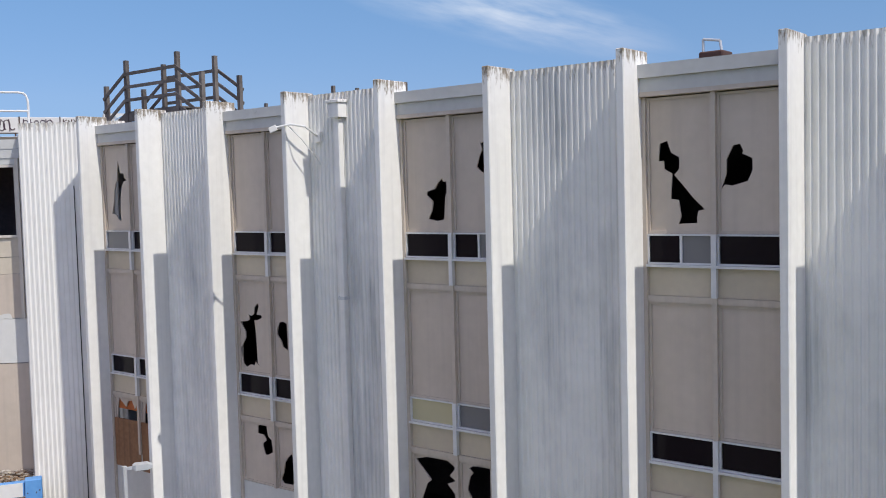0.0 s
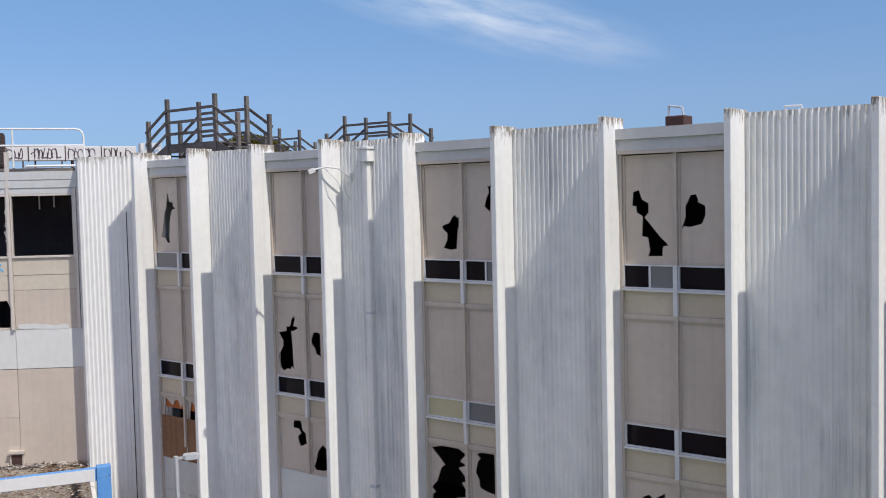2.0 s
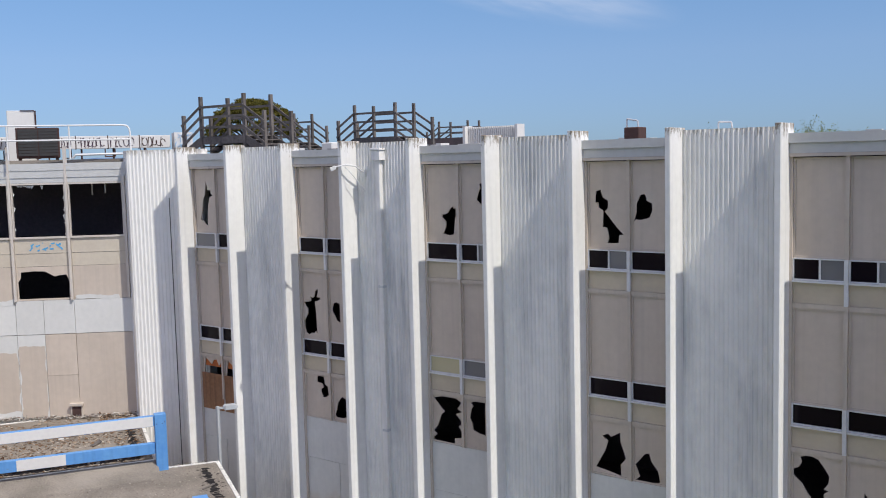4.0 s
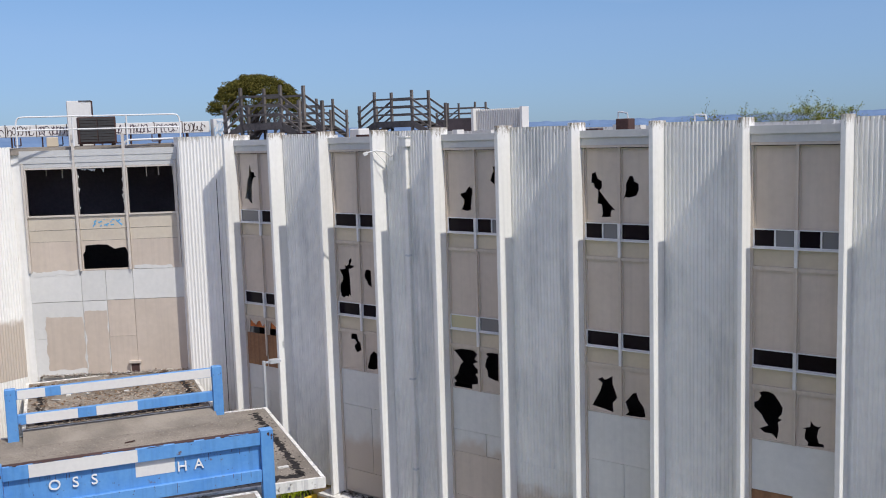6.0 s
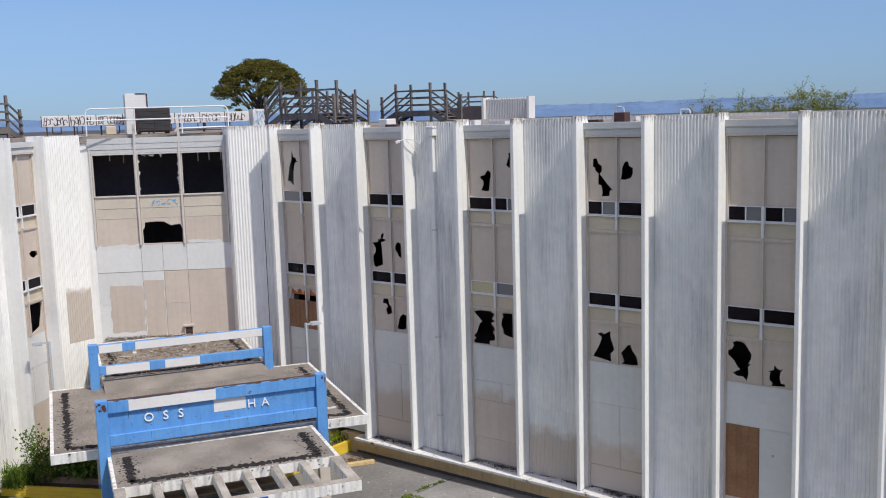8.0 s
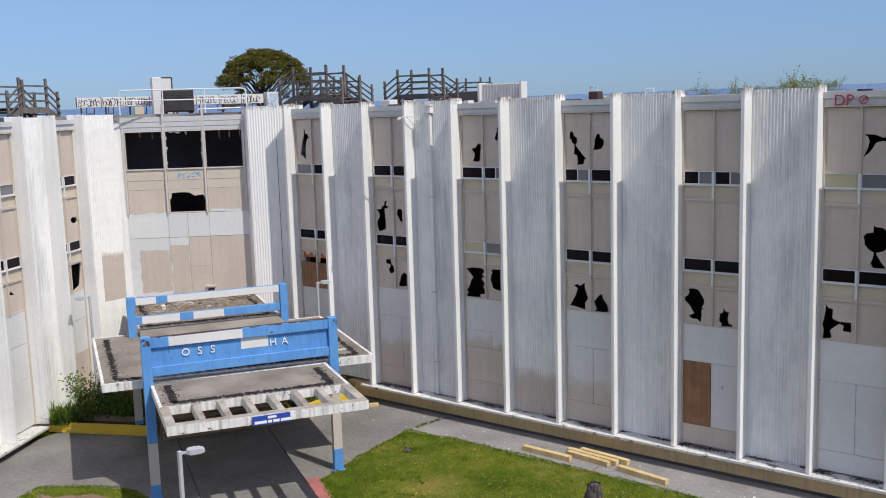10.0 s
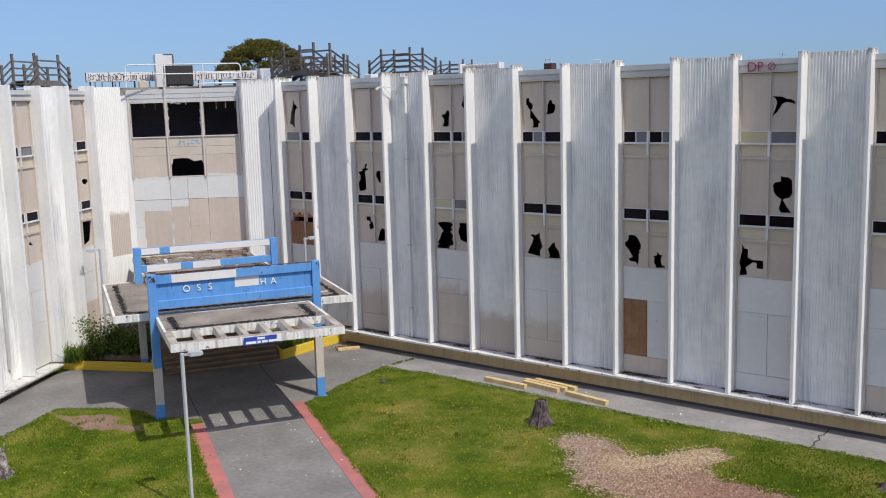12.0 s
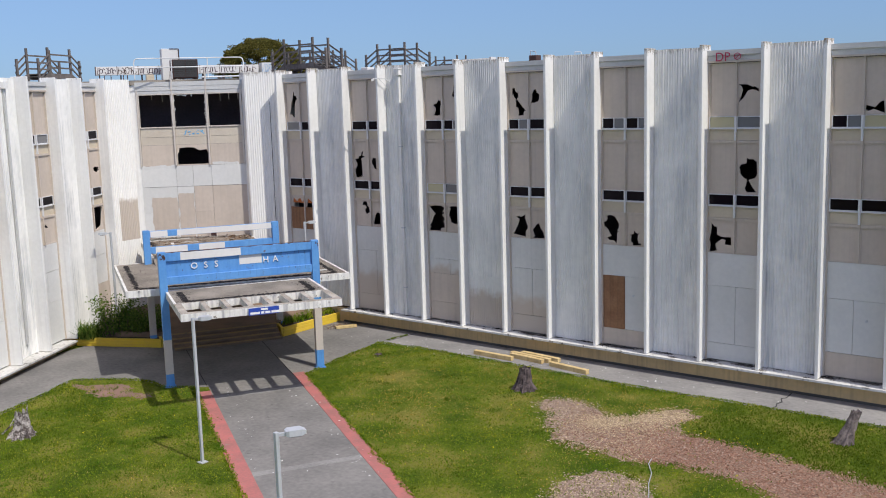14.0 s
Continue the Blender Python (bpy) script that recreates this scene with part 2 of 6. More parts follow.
GALV = material("galvanised_steel", (0.60, 0.62, 0.64), (0.50, 0.52, 0.54), 0.45, metal=0.3, fine=12, bump=0.03)
WHITEPIPE = material("white_painted_pipe", (0.74, 0.74, 0.73), (0.66, 0.66, 0.65), 0.5, bump=0.0)
RUST = material("rusted_metal", (0.085, 0.042, 0.036), (0.045, 0.024, 0.022), 0.85, fine=14, bump=0.2)
GRILLE = material("dark_grille", (0.045, 0.042, 0.042), (0.03, 0.03, 0.03), 0.6, fine=14, bump=0.1)
BARK = material("bark", (0.15, 0.115, 0.085), (0.07, 0.052, 0.04), 0.95, large=3, fine=18, streak=0.4, bump=0.8)
DEADWOOD = material("grey_dead_wood", (0.25, 0.205, 0.185), (0.085, 0.066, 0.06), 0.95, large=3, fine=16, streak=0.5, bump=0.8, hard=0.06)
DARKWOOD = material("dark_dead_wood", (0.15, 0.115, 0.11), (0.05, 0.038, 0.038), 0.95, large=4, fine=16, streak=0.4, bump=0.8, hard=0.06)
PALEWOOD = material("bleached_split_wood", (0.44, 0.40, 0.37), (0.075, 0.058, 0.05), 0.95, large=5, fine=18, streak=0.4, bump=0.8, hard=0.1)
GRAFFITI = material("spray_paint_dark", (0.10, 0.06, 0.08), (0.05, 0.03, 0.05), 0.6, bump=0.0)
SPRAYBLUE = material("spray_paint_blue", (0.07, 0.33, 0.62), (0.11, 0.40, 0.68), 0.6, bump=0.0)
SPRAYRED = material("spray_paint_red", (0.42, 0.03, 0.09), (0.36, 0.03, 0.08), 0.6, bump=0.0)
SIGNBLUE = material("sign_blue", (0.02, 0.06, 0.34), (0.03, 0.07, 0.36), 0.4, bump=0.0)
LETTERWHITE = material("letter_white", (0.82, 0.82, 0.80), (0.76, 0.76, 0.74), 0.4, bump=0.0)


def wash(name, edge, under, under2, soft=0.5):
    """Tan paint sprayed over a pale face up to a ragged, soft edge at the given height."""
    m = material(name, under, under2, 0.65, large=0.5, fine=6, bump=0.06, streak=0.05)
    n, l = m.node_tree.nodes, m.node_tree.links
    b = n["Principled BSDF"]
    old = b.inputs["Base Color"].links[0].from_socket
    geo = n.new("ShaderNodeNewGeometry")
    sp = n.new("ShaderNodeSeparateXYZ")
    l.new(geo.outputs["Position"], sp.inputs["Vector"])
    t = n.new("ShaderNodeTexNoise")
    t.inputs["Scale"].default_value, t.inputs["Detail"].default_value = 1.6, 5.0
    l.new(geo.outputs["Position"], t.inputs["Vector"])
    add = n.new("ShaderNodeMath")
    add.operation = "MULTIPLY_ADD"
    add.inputs[1].default_value = -1.1
    l.new(t.outputs["Fac"], add.inputs[0])
    l.new(sp.outputs["Z"], add.inputs[2])
    mr = n.new("ShaderNodeMapRange")
    mr.inputs["From Min"].default_value, mr.inputs["From Max"].default_value = edge - 0.55 - soft / 2, edge - 0.55 + soft / 2
    mr.inputs["To Min"].default_value, mr.inputs["To Max"].default_value = 1.0, 0.0
    l.new(add.outputs[0], mr.inputs["Value"])
    mx = n.new("ShaderNodeMixRGB")
    mx.inputs["Color2"].default_value = (0.545, 0.475, 0.405, 1)
    l.new(mr.outputs["Result"], mx.inputs["Fac"])
    l.new(old, mx.inputs["Color1"])
    l.new(mx.outputs["Color"], b.inputs["Base Color"])
    return m


PALE, PALE2 = (0.70, 0.695, 0.67), (0.62, 0.62, 0.60)
WASHES = {1: wash("tan_wash_on_covers_1", 2.75, PALE, PALE2), 2: wash("tan_wash_on_covers_2", 3.4, PALE, PALE2, 0.4), 3: wash("tan_wash_on_covers_3", 2.35, PALE, PALE2)}
PANELWASH = wash("tan_wash_on_panel", 2.45, (0.83, 0.82, 0.78), (0.74, 0.735, 0.70), 0.35)
PIERWASH = wash("tan_wash_on_pier", 6.6, (0.90, 0.885, 0.845), (0.83, 0.815, 0.775), 0.3)


def glass(name, colour, rough, gloss=0.6):
    m = bpy.data.materials.new(name)
    m.use_nodes = True
    b = m.node_tree.nodes["Principled BSDF"]
    b.inputs["Base Color"].default_value = (*colour, 1)
    b.inputs["Roughness"].default_value = rough
    b.inputs["Specular IOR Level"].default_value = gloss
    return m


DIRTYGLASS = glass("dirty_window_glass", (0.17, 0.17, 0.175), 0.25)
DARKGLASS = glass("dark_window_glass", (0.009, 0.006, 0.009), 0.12, 0.1)
YELLOWGLASS = glass("yellowed_window_panel", (0.50, 0.45, 0.28), 0.4)


# ---- mesh helpers ----
def box(bm, a, b, f=None):
    """A box between two corners; f maps each corner into place."""
    vs = []
    for x in (a[0], b[0]):
        for y in (a[1], b[1]):
            for z in (a[2], b[2]):
                p = (x, y, z)
                vs.append(bm.verts.new(f(p) if f else p))
    for q in ((0, 1, 3, 2), (4, 6, 7, 5), (0, 4, 5, 1), (2, 3, 7, 6), (0, 2, 6, 4), (1, 5, 7, 3)):
        bm.faces.new([vs[i] for i in q])
    return vs


def prism(bm, outline, z0, z1, f=None):
    """An upright prism on an outline in plan."""
    lo = [bm.verts.new(f((x, y, z0)) if f else (x, y, z0)) for x, y in outline]
    hi = [bm.verts.new(f((x, y, z1)) if f else (x, y, z1)) for x, y in outline]
    n = len(outline)
    for i in range(n):
        bm.faces.new((lo[i], lo[(i + 1) % n], hi[(i + 1) % n], hi[i]))
    bm.faces.new(hi)
    bm.faces.new(lo[::-1])


def bar(bm, p, q, r, sides=6, r2=None):
    """A round bar from p to q."""
    p, q = Vector(p), Vector(q)
    d = (q - p).normalized()
    s = d.orthogonal().normalized()
    t = d.cross(s)
    r2 = r if r2 is None else r2
    a = [bm.verts.new(p + r * (math.cos(2 * math.pi * i / sides) * s + math.sin(2 * math.pi * i / sides) * t)) for i in range(sides)]
    b = [bm.verts.new(q + r2 * (math.cos(2 * math.pi * i / sides) * s + math.sin(2 * math.pi * i / sides) * t)) for i in range(sides)]
    for i in range(sides):
        bm.faces.new((a[i], a[(i + 1) % sides], b[(i + 1) % sides], b[i]))
    bm.faces.new(a[::-1])
    bm.faces.new(b)


def beam(bm, p, q, w, h, up=(0, 0, 1)):
    """A squared timber or steel bar from p to q, w wide and h high."""
    p, q = Vector(p), Vector(q)
    d = (q - p).normalized()
    s = d.cross(Vector(up))
    s = s.normalized() if s.length > 1e-4 else Vector((1, 0, 0))
    t = s.cross(d).normalized()
    vs = [bm.verts.new(e + a * w / 2 * s + b * h / 2 * t) for e in (p, q) for a, b in ((-1, -1), (1, -1), (1, 1), (-1, 1))]
    for f in ((3, 2, 1, 0), (4, 5, 6, 7), (0, 1, 5, 4), (1, 2, 6, 5), (2, 3, 7, 6), (3, 0, 4, 7)):
        bm.faces.new([vs[i] for i in f])


def soften(bm, width, segments=1):
    bmesh.ops.bevel(bm, geom=bm.edges[:], offset=width, segments=segments, affect="EDGES", clamp_overlap=True)


def mesh_of(bm, name, *mats):
    bmesh.ops.recalc_face_normals(bm, faces=bm.faces[:])
    me = bpy.data.meshes.new(name)
    bm.to_mesh(me)
    bm.free()
    for m in mats:
        me.materials.append(m)
    return me


def part(name, bm, mat, parent, label=""):
    """Links a bmesh, in world places, as one mesh object under a thing or a part."""
    ob = new(name, mesh_of(bm, name, *(mat if isinstance(mat, (list, tuple)) else (mat,))))
    ob.parent = parent
    if parent.type == "EMPTY":
        ob.matrix_parent_inverse = Matrix.Translation(parent.location).inverted()
    return tagged(ob, label)


def thing(name, place, label, category, group="", kind=""):
    ob = new(name)
    ob.location = place
    ob.empty_display_size = 0.2
    return tagged(ob, label, category, group, kind)


def single(name, bm, mat, label, category, group="", kind=""):
    return tagged(new(name, mesh_of(bm, name, *(mat if isinstance(mat, (list, tuple)) else (mat,)))), label, category, group, kind)


# ---- plan ----
# The right wing runs along x; the left wing mirrors it in the entrance axis; the entrance bay lies between them at 60 degrees.
ORIGIN = Vector((-26.8, 11.37, 0.0))
AXIS = Vector((math.cos(radians(-30)), math.sin(radians(-30)), 0.0))
ACROSS = Vector((math.cos(radians(60)), math.sin(radians(60)), 0.0))


def uv(p):
    """From the entrance's own frame (out along the axis, across, up) to the world."""
    return ORIGIN + p[0] * AXIS + p[1] * ACROSS + Vector((0, 0, p[2]))


def right(p):
    return Vector(p)


def left(p):
    d = Vector((p[0] - 1.78, p[1] + 1.0, 0)) - ORIGIN
    return ORIGIN + d.dot(AXIS) * AXIS - d.dot(ACROSS) * ACROSS + Vector((0, 0, 0.97 * p[2] + 0.2))


BAYR, BAYL = Vector((0.10, 2.83, 0)), Vector((-1.5, -2.5, 0))


def bay(p):
    """From the entrance bay's own frame (along its face from its left end, out of it, up) to the world."""
    d = (BAYR - BAYL).normalized()
    q = BAYL + p[0] * d + p[1] * Vector((d.y, -d.x, 0))
    return uv((q.x, q.y, p[2] * 0.988))


BAYW = (BAYR - BAYL).length
STRIP, FIN = 2.255, 0.13
FRONT, WINDOWS, PANEL, TOP = 13.82, 14.4, 14.44, 13.2


def strip_x(k):
    """The near edge of window strip k."""
    xs = (-22.45, -17.66, -12.86, -8.05, -3.32, 1.38, 6.01)
    return xs[k] if k < 7 else xs[6] + 4.66 * (k - 6)


building = thing("office_building", (-22, 18, 0), "abandoned white three-winged concrete block with boarded windows", "building")


def rib_outline(c0, c1, n, i0, i1, out=0.0, deep=0.022):
    """Plan of a ribbed face from c0 to c1: ribs i0 to i1 of n, moved out by a little."""
    d = (c1 - c0).normalized()
    o = Vector((d.y, -d.x))
    w = (c1 - c0).length / n
    pts = []
    for i in range(i0, i1):
        for a, b in ((0.0, 0), (0.4, 0), (0.48, deep), (0.78, deep)):
            p = c0 + d * (i + a) * w + o * (b + out)
            pts.append((p.x, p.y))
    e = c0 + d * i1 * w + o * out
    return pts + [(e.x, e.y)]


def paint_over(c0, c1, n, i0, i1, z0, z1, f, panel, deep=0.022, mat=None):
    """A coat of tan paint over part of a ribbed face."""
    front = rib_outline(c0, c1, n, i0, i1, 0.005, deep)
    back = rib_outline(c0, c1, n, i0, i1, 0.0005, deep)
    bm = bmesh.new()
    prism(bm, front + back[::-1], z0, z1, f)
    part("paint_patch", bm, mat, panel, "tan paint sprayed over graffiti")


FOOT = {right: 0.80, left: 0.21}


def ribbed_panel(k, f, first=False):
    """Upright ribbed concrete panel between two fins, left of strip k."""
    x1 = strip_x(k)
    x0 = strip_x(k - 1) + STRIP if k else x1 - 2.53
    bm = bmesh.new()
    if first:
        a, b = x1 - FIN - 0.12, x1 - FIN
    else:
        a, b = x0 + FIN, x1 - FIN
    n = max(4, round((b - a) / 0.108))
    w = (b - a) / n
    outline = [(b, PANEL + 0.16), (a, PANEL + 0.16)]
    for i in range(n):
        x = a + i * w
        outline += [(x, PANEL), (x + 0.4 * w, PANEL), (x + 0.5 * w, PANEL - 0.022), (x + 0.78 * w, PANEL - 0.022), (x + w, PANEL)]
    clean = [outline[0]]
    for p in outline[1:]:
        if abs(p[0] - clean[-1][0]) + abs(p[1] - clean[-1][1]) > 1e-5:
            clean.append(p)
    prism(bm, clean, FOOT[f], TOP - 0.05, f)
    panel = part("ribbed_panel", bm, WHITE, building, "white ribbed precast concrete wall panel with grey streaks")
    for j, x in enumerate((x0, x1 - FIN)):
        if first and j == 0:
            continue
        bm = bmesh.new()
        box(bm, (x, FRONT, FOOT[f]), (x + FIN, PANEL + 0.14, TOP + random.uniform(-0.01, 0.03)), f)
        soften(bm, 0.014)
        part("fin", bm, FINWHITE, panel, "smooth white concrete fin")
    if f is right and k == 3:
        paint_over(Vector((a, PANEL)), Vector((b, PANEL)), n, 0, n, 0.81, 3.2, f, panel, 0.022, PANELWASH)
    return panel


RAILZ = (12.51, 9.47, 6.46)


def board_mesh(x0, x1, z0, z1, y0, y1, holes, f):
    """A thin board, cut through by ragged holes (outlines in x, z)."""
    bm = bmesh.new()
    loops = [[(x0, z0), (x1, z0), (x1, z1), (x0, z1)]] + list(holes)
    edges = []
    for lp in loops:
        vs = [bm.verts.new((x, y0, z)) for x, z in lp]
        edges += [bm.edges.new((vs[i], vs[(i + 1) % len(vs)])) for i in range(len(vs))]
    bmesh.ops.triangle_fill(bm, edges=edges, use_beauty=True)
    r = bmesh.ops.extrude_face_region(bm, geom=bm.faces[:])
    for v in r["geom"]:
        if isinstance(v, bmesh.types.BMVert):
            v.co.y = y1
    for v in bm.verts:
        v.co = f(v.co)
    return bm


HOLES = {}
# ragged outlines of the holes broken into the boards: from the strip's edge, and height
HOLES[('R', 0, 0, 0)] = [[(0.61, 12.15), (0.67, 11.98), (0.69, 11.85), (0.84, 11.84), (0.85, 11.73), (0.95, 11.68), (0.8, 11.64), (0.74, 11.51), (0.68, 11.28), (0.65, 10.89), (0.67, 10.71), (0.54, 10.76), (0.48, 10.86), (0.3, 10.89), (0.4, 11.21), (0.43, 11.44), (0.5, 11.64), (0.55, 11.67), (0.59, 11.95)]]
HOLES[('R', 1, 1, 0)] = [[(0.68, 8.99), (0.71, 8.92), (0.64, 8.74), (0.78, 8.74), (0.8, 8.69), (0.64, 8.62), (0.56, 8.62), (0.6, 8.29), (0.62, 7.73), (0.7, 7.65), (0.54, 7.74), (0.52, 7.66), (0.4, 7.68), (0.27, 7.61), (0.17, 7.67), (0.12, 7.83), (0.09, 7.99), (0.26, 8.23), (0.26, 8.36), (0.15, 8.51), (0.11, 8.57), (0.3, 8.59), (0.4, 8.62), (0.38, 8.75), (0.46, 8.71), (0.55, 8.76), (0.57, 8.9)]]
HOLES[('R', 1, 1, 1)] = [[(1.33, 8.62), (1.44, 8.65), (1.56, 8.61), (1.57, 8.06), (1.42, 8.12), (1.37, 8.24), (1.26, 8.36), (1.26, 8.47)]]
HOLES[('R', 1, 2, 0)] = [[(0.55, 6.38), (0.65, 6.43), (0.81, 6.44), (0.83, 6.34), (0.86, 6.19), (0.96, 6.14), (1.0, 5.88), (0.84, 5.8), (0.76, 5.79), (0.69, 5.95), (0.69, 6.03), (0.8, 6.1), (0.72, 6.21), (0.54, 6.22)]]
HOLES[('R', 1, 2, 1)] = [[(1.56, 5.92), (1.6, 5.87), (1.71, 5.84), (1.69, 5.33), (1.54, 5.28), (1.3, 5.27), (1.23, 5.34), (1.31, 5.51), (1.36, 5.72), (1.46, 5.84)]]
HOLES[('R', 2, 0, 0)] = [[(0.9, 11.44), (0.93, 11.38), (1.0, 11.39), (1.0, 11.18), (0.97, 11.14), (0.93, 10.72), (0.77, 10.69), (0.58, 10.73), (0.67, 10.9), (0.68, 11.04), (0.54, 11.16), (0.57, 11.22), (0.74, 11.26), (0.81, 11.37)]]
HOLES[('R', 2, 0, 1)] = [[(1.74, 12.07), (1.77, 12.01), (1.84, 12.04), (1.82, 11.51), (1.77, 11.52), (1.67, 11.61), (1.73, 11.79), (1.79, 11.9)]]
HOLES[('R', 2, 2, 0)] = [[(0.12, 6.34), (0.51, 6.44), (0.84, 6.42), (1.05, 6.31), (0.9, 6.14), (1.06, 6.07), (0.85, 5.99), (1.03, 5.82), (1.07, 5.73), (0.93, 5.68), (1.07, 5.49), (1.02, 5.37), (0.8, 5.33), (0.8, 5.19), (0.39, 5.18), (0.1, 5.18), (0.1, 5.28), (0.2, 5.36), (0.09, 5.45), (0.24, 5.6), (0.37, 5.92), (0.47, 6.0), (0.38, 6.09)]]
HOLES[('R', 2, 2, 1)] = [[(1.34, 6.35), (1.43, 6.4), (1.8, 6.44), (1.8, 5.56), (1.62, 5.58), (1.41, 5.65), (1.39, 5.81), (1.3, 5.96), (1.36, 6.2), (1.43, 6.28)]]
HOLES[('R', 3, 0, 0)] = [[(0.26, 11.83), (0.38, 11.87), (0.44, 11.69), (0.57, 11.62), (0.57, 11.45), (0.49, 11.36), (0.8, 11.0), (0.96, 10.85), (0.86, 10.83), (0.84, 10.74), (0.84, 10.65), (0.55, 10.64), (0.59, 10.75), (0.55, 10.99), (0.43, 11.01), (0.45, 11.38), (0.33, 11.45), (0.32, 11.57), (0.24, 11.57)]]
HOLES[('R', 3, 0, 1)] = [[(1.39, 11.75), (1.49, 11.77), (1.54, 11.67), (1.52, 11.63), (1.67, 11.56), (1.67, 11.39), (1.6, 11.24), (1.37, 11.18), (1.27, 11.2), (1.2, 11.13), (1.25, 11.25), (1.29, 11.36), (1.29, 11.56), (1.33, 11.63)]]
HOLES[('R', 3, 2, 0)] = [[(0.36, 6.09), (0.52, 6.17), (0.6, 6.1), (0.84, 6.24), (0.84, 6.02), (0.92, 5.82), (0.98, 5.64), (0.9, 5.54), (0.84, 5.48), (0.86, 5.21), (0.49, 5.28), (0.19, 5.32), (0.44, 5.75), (0.52, 6.0)]]
HOLES[('R', 3, 2, 1)] = [[(1.45, 5.83), (1.57, 5.87), (1.62, 5.68), (1.78, 5.5), (1.82, 5.31), (1.83, 5.22), (1.54, 5.18), (1.23, 5.19), (1.33, 5.29), (1.25, 5.48), (1.21, 5.55), (1.33, 5.68)]]
HOLES[('R', 4, 2, 0)] = [[(0.23, 6.37), (0.37, 6.42), (0.4, 6.44), (0.6, 6.37), (0.73, 6.2), (0.82, 6.06), (0.8, 5.9), (0.71, 5.77), (0.81, 5.75), (0.71, 5.67), (0.73, 5.47), (0.68, 5.23), (0.56, 5.35), (0.36, 5.35), (0.24, 5.44), (0.46, 5.55), (0.39, 5.62), (0.27, 5.82), (0.1, 5.97), (0.09, 6.1), (0.2, 6.15), (0.27, 6.27)]]
HOLES[('R', 4, 2, 1)] = [[(1.5, 5.84), (1.58, 5.74), (1.68, 5.7), (1.77, 5.75), (1.69, 5.64), (1.66, 5.46), (1.71, 5.3), (1.81, 5.3), (1.84, 5.22), (1.43, 5.19), (1.45, 5.28), (1.36, 5.36), (1.36, 5.46), (1.39, 5.6), (1.3, 5.62), (1.36, 5.64), (1.49, 5.68)]]
HOLES[('R', 5, 0, 1)] = [[(1.19, 11.7), (1.54, 11.68), (1.76, 11.57), (1.79, 11.62), (1.88, 11.57), (1.97, 11.51), (1.98, 11.4), (1.87, 11.46), (1.72, 11.49), (1.55, 11.44), (1.44, 11.24), (1.37, 11.15), (1.19, 11.0), (1.3, 11.26), (1.36, 11.48), (1.31, 11.61)]]
HOLES[('R', 5, 1, 1)] = [[(1.56, 8.91), (1.66, 8.86), (1.82, 8.86), (1.95, 8.76), (1.98, 8.29), (1.88, 8.14), (1.66, 8.07), (1.66, 8.03), (1.81, 7.78), (1.95, 7.6), (1.58, 7.59), (1.49, 7.74), (1.54, 7.84), (1.59, 8.07), (1.44, 8.15), (1.31, 8.3), (1.3, 8.45), (1.26, 8.54), (1.35, 8.66), (1.55, 8.7)]]
HOLES[('R', 5, 2, 0)] = [[(0.19, 6.35), (0.29, 6.2), (0.42, 6.19), (0.41, 5.88), (0.6, 5.8), (0.99, 5.8), (0.99, 5.49), (0.73, 5.5), (0.76, 5.68), (0.61, 5.72), (0.34, 5.5), (0.41, 5.27), (0.31, 5.22), (0.11, 5.2), (0.15, 5.48), (0.09, 5.65), (0.14, 5.85), (0.19, 6.12)]]
HOLES[('R', 6, 0, 1)] = [[(1.21, 10.83), (1.38, 10.79), (1.5, 10.74), (1.68, 10.94), (1.8, 10.97), (1.84, 10.54), (1.67, 10.61), (1.46, 10.69), (1.29, 10.61), (1.2, 10.67)]]
HOLES[('L', 0, 1, 0)] = [[(0.68, 8.51), (0.49, 8.58), (0.14, 8.53), (0.1, 8.37), (0.36, 8.27), (0.59, 8.35)]]
HOLES[('L', 0, 2, 0)] = [[(0.96, 6.42), (0.24, 6.44), (0.09, 6.32), (0.38, 5.4), (1.07, 5.18), (1.07, 5.47)]]
HOLES[('L', 1, 2, 0)] = [[(1.02, 6.01), (0.85, 6.14), (0.64, 5.95)]]
for c, x0 in ((0, 0.10), (1, 1.21)):
    HOLES[("R", 0, 2, c)] = [[(x0, 5.6), (x0 + 0.92, 5.6), (x0 + 0.9, 6.38), (x0 + 0.78, 6.2), (x0 + 0.66, 6.4), (x0 + 0.5, 6.36), (x0 + 0.42, 6.22), (x0 + 0.3, 6.3), (x0 + 0.12, 6.42), (x0 + 0.06, 6.1)]]
WINDOWS_STATE = {("R", 0, 0): "gd", ("R", 1, 0): "dd", ("R", 2, 0): "dh", ("R", 3, 0): "hd", ("R", 4, 0): "hh", ("R", 5, 0): "yg", ("R", 6, 0): "hy",
                 ("R", 2, 1): "yg", ("L", 0, 0): "dd", ("L", 1, 0): "gd"}


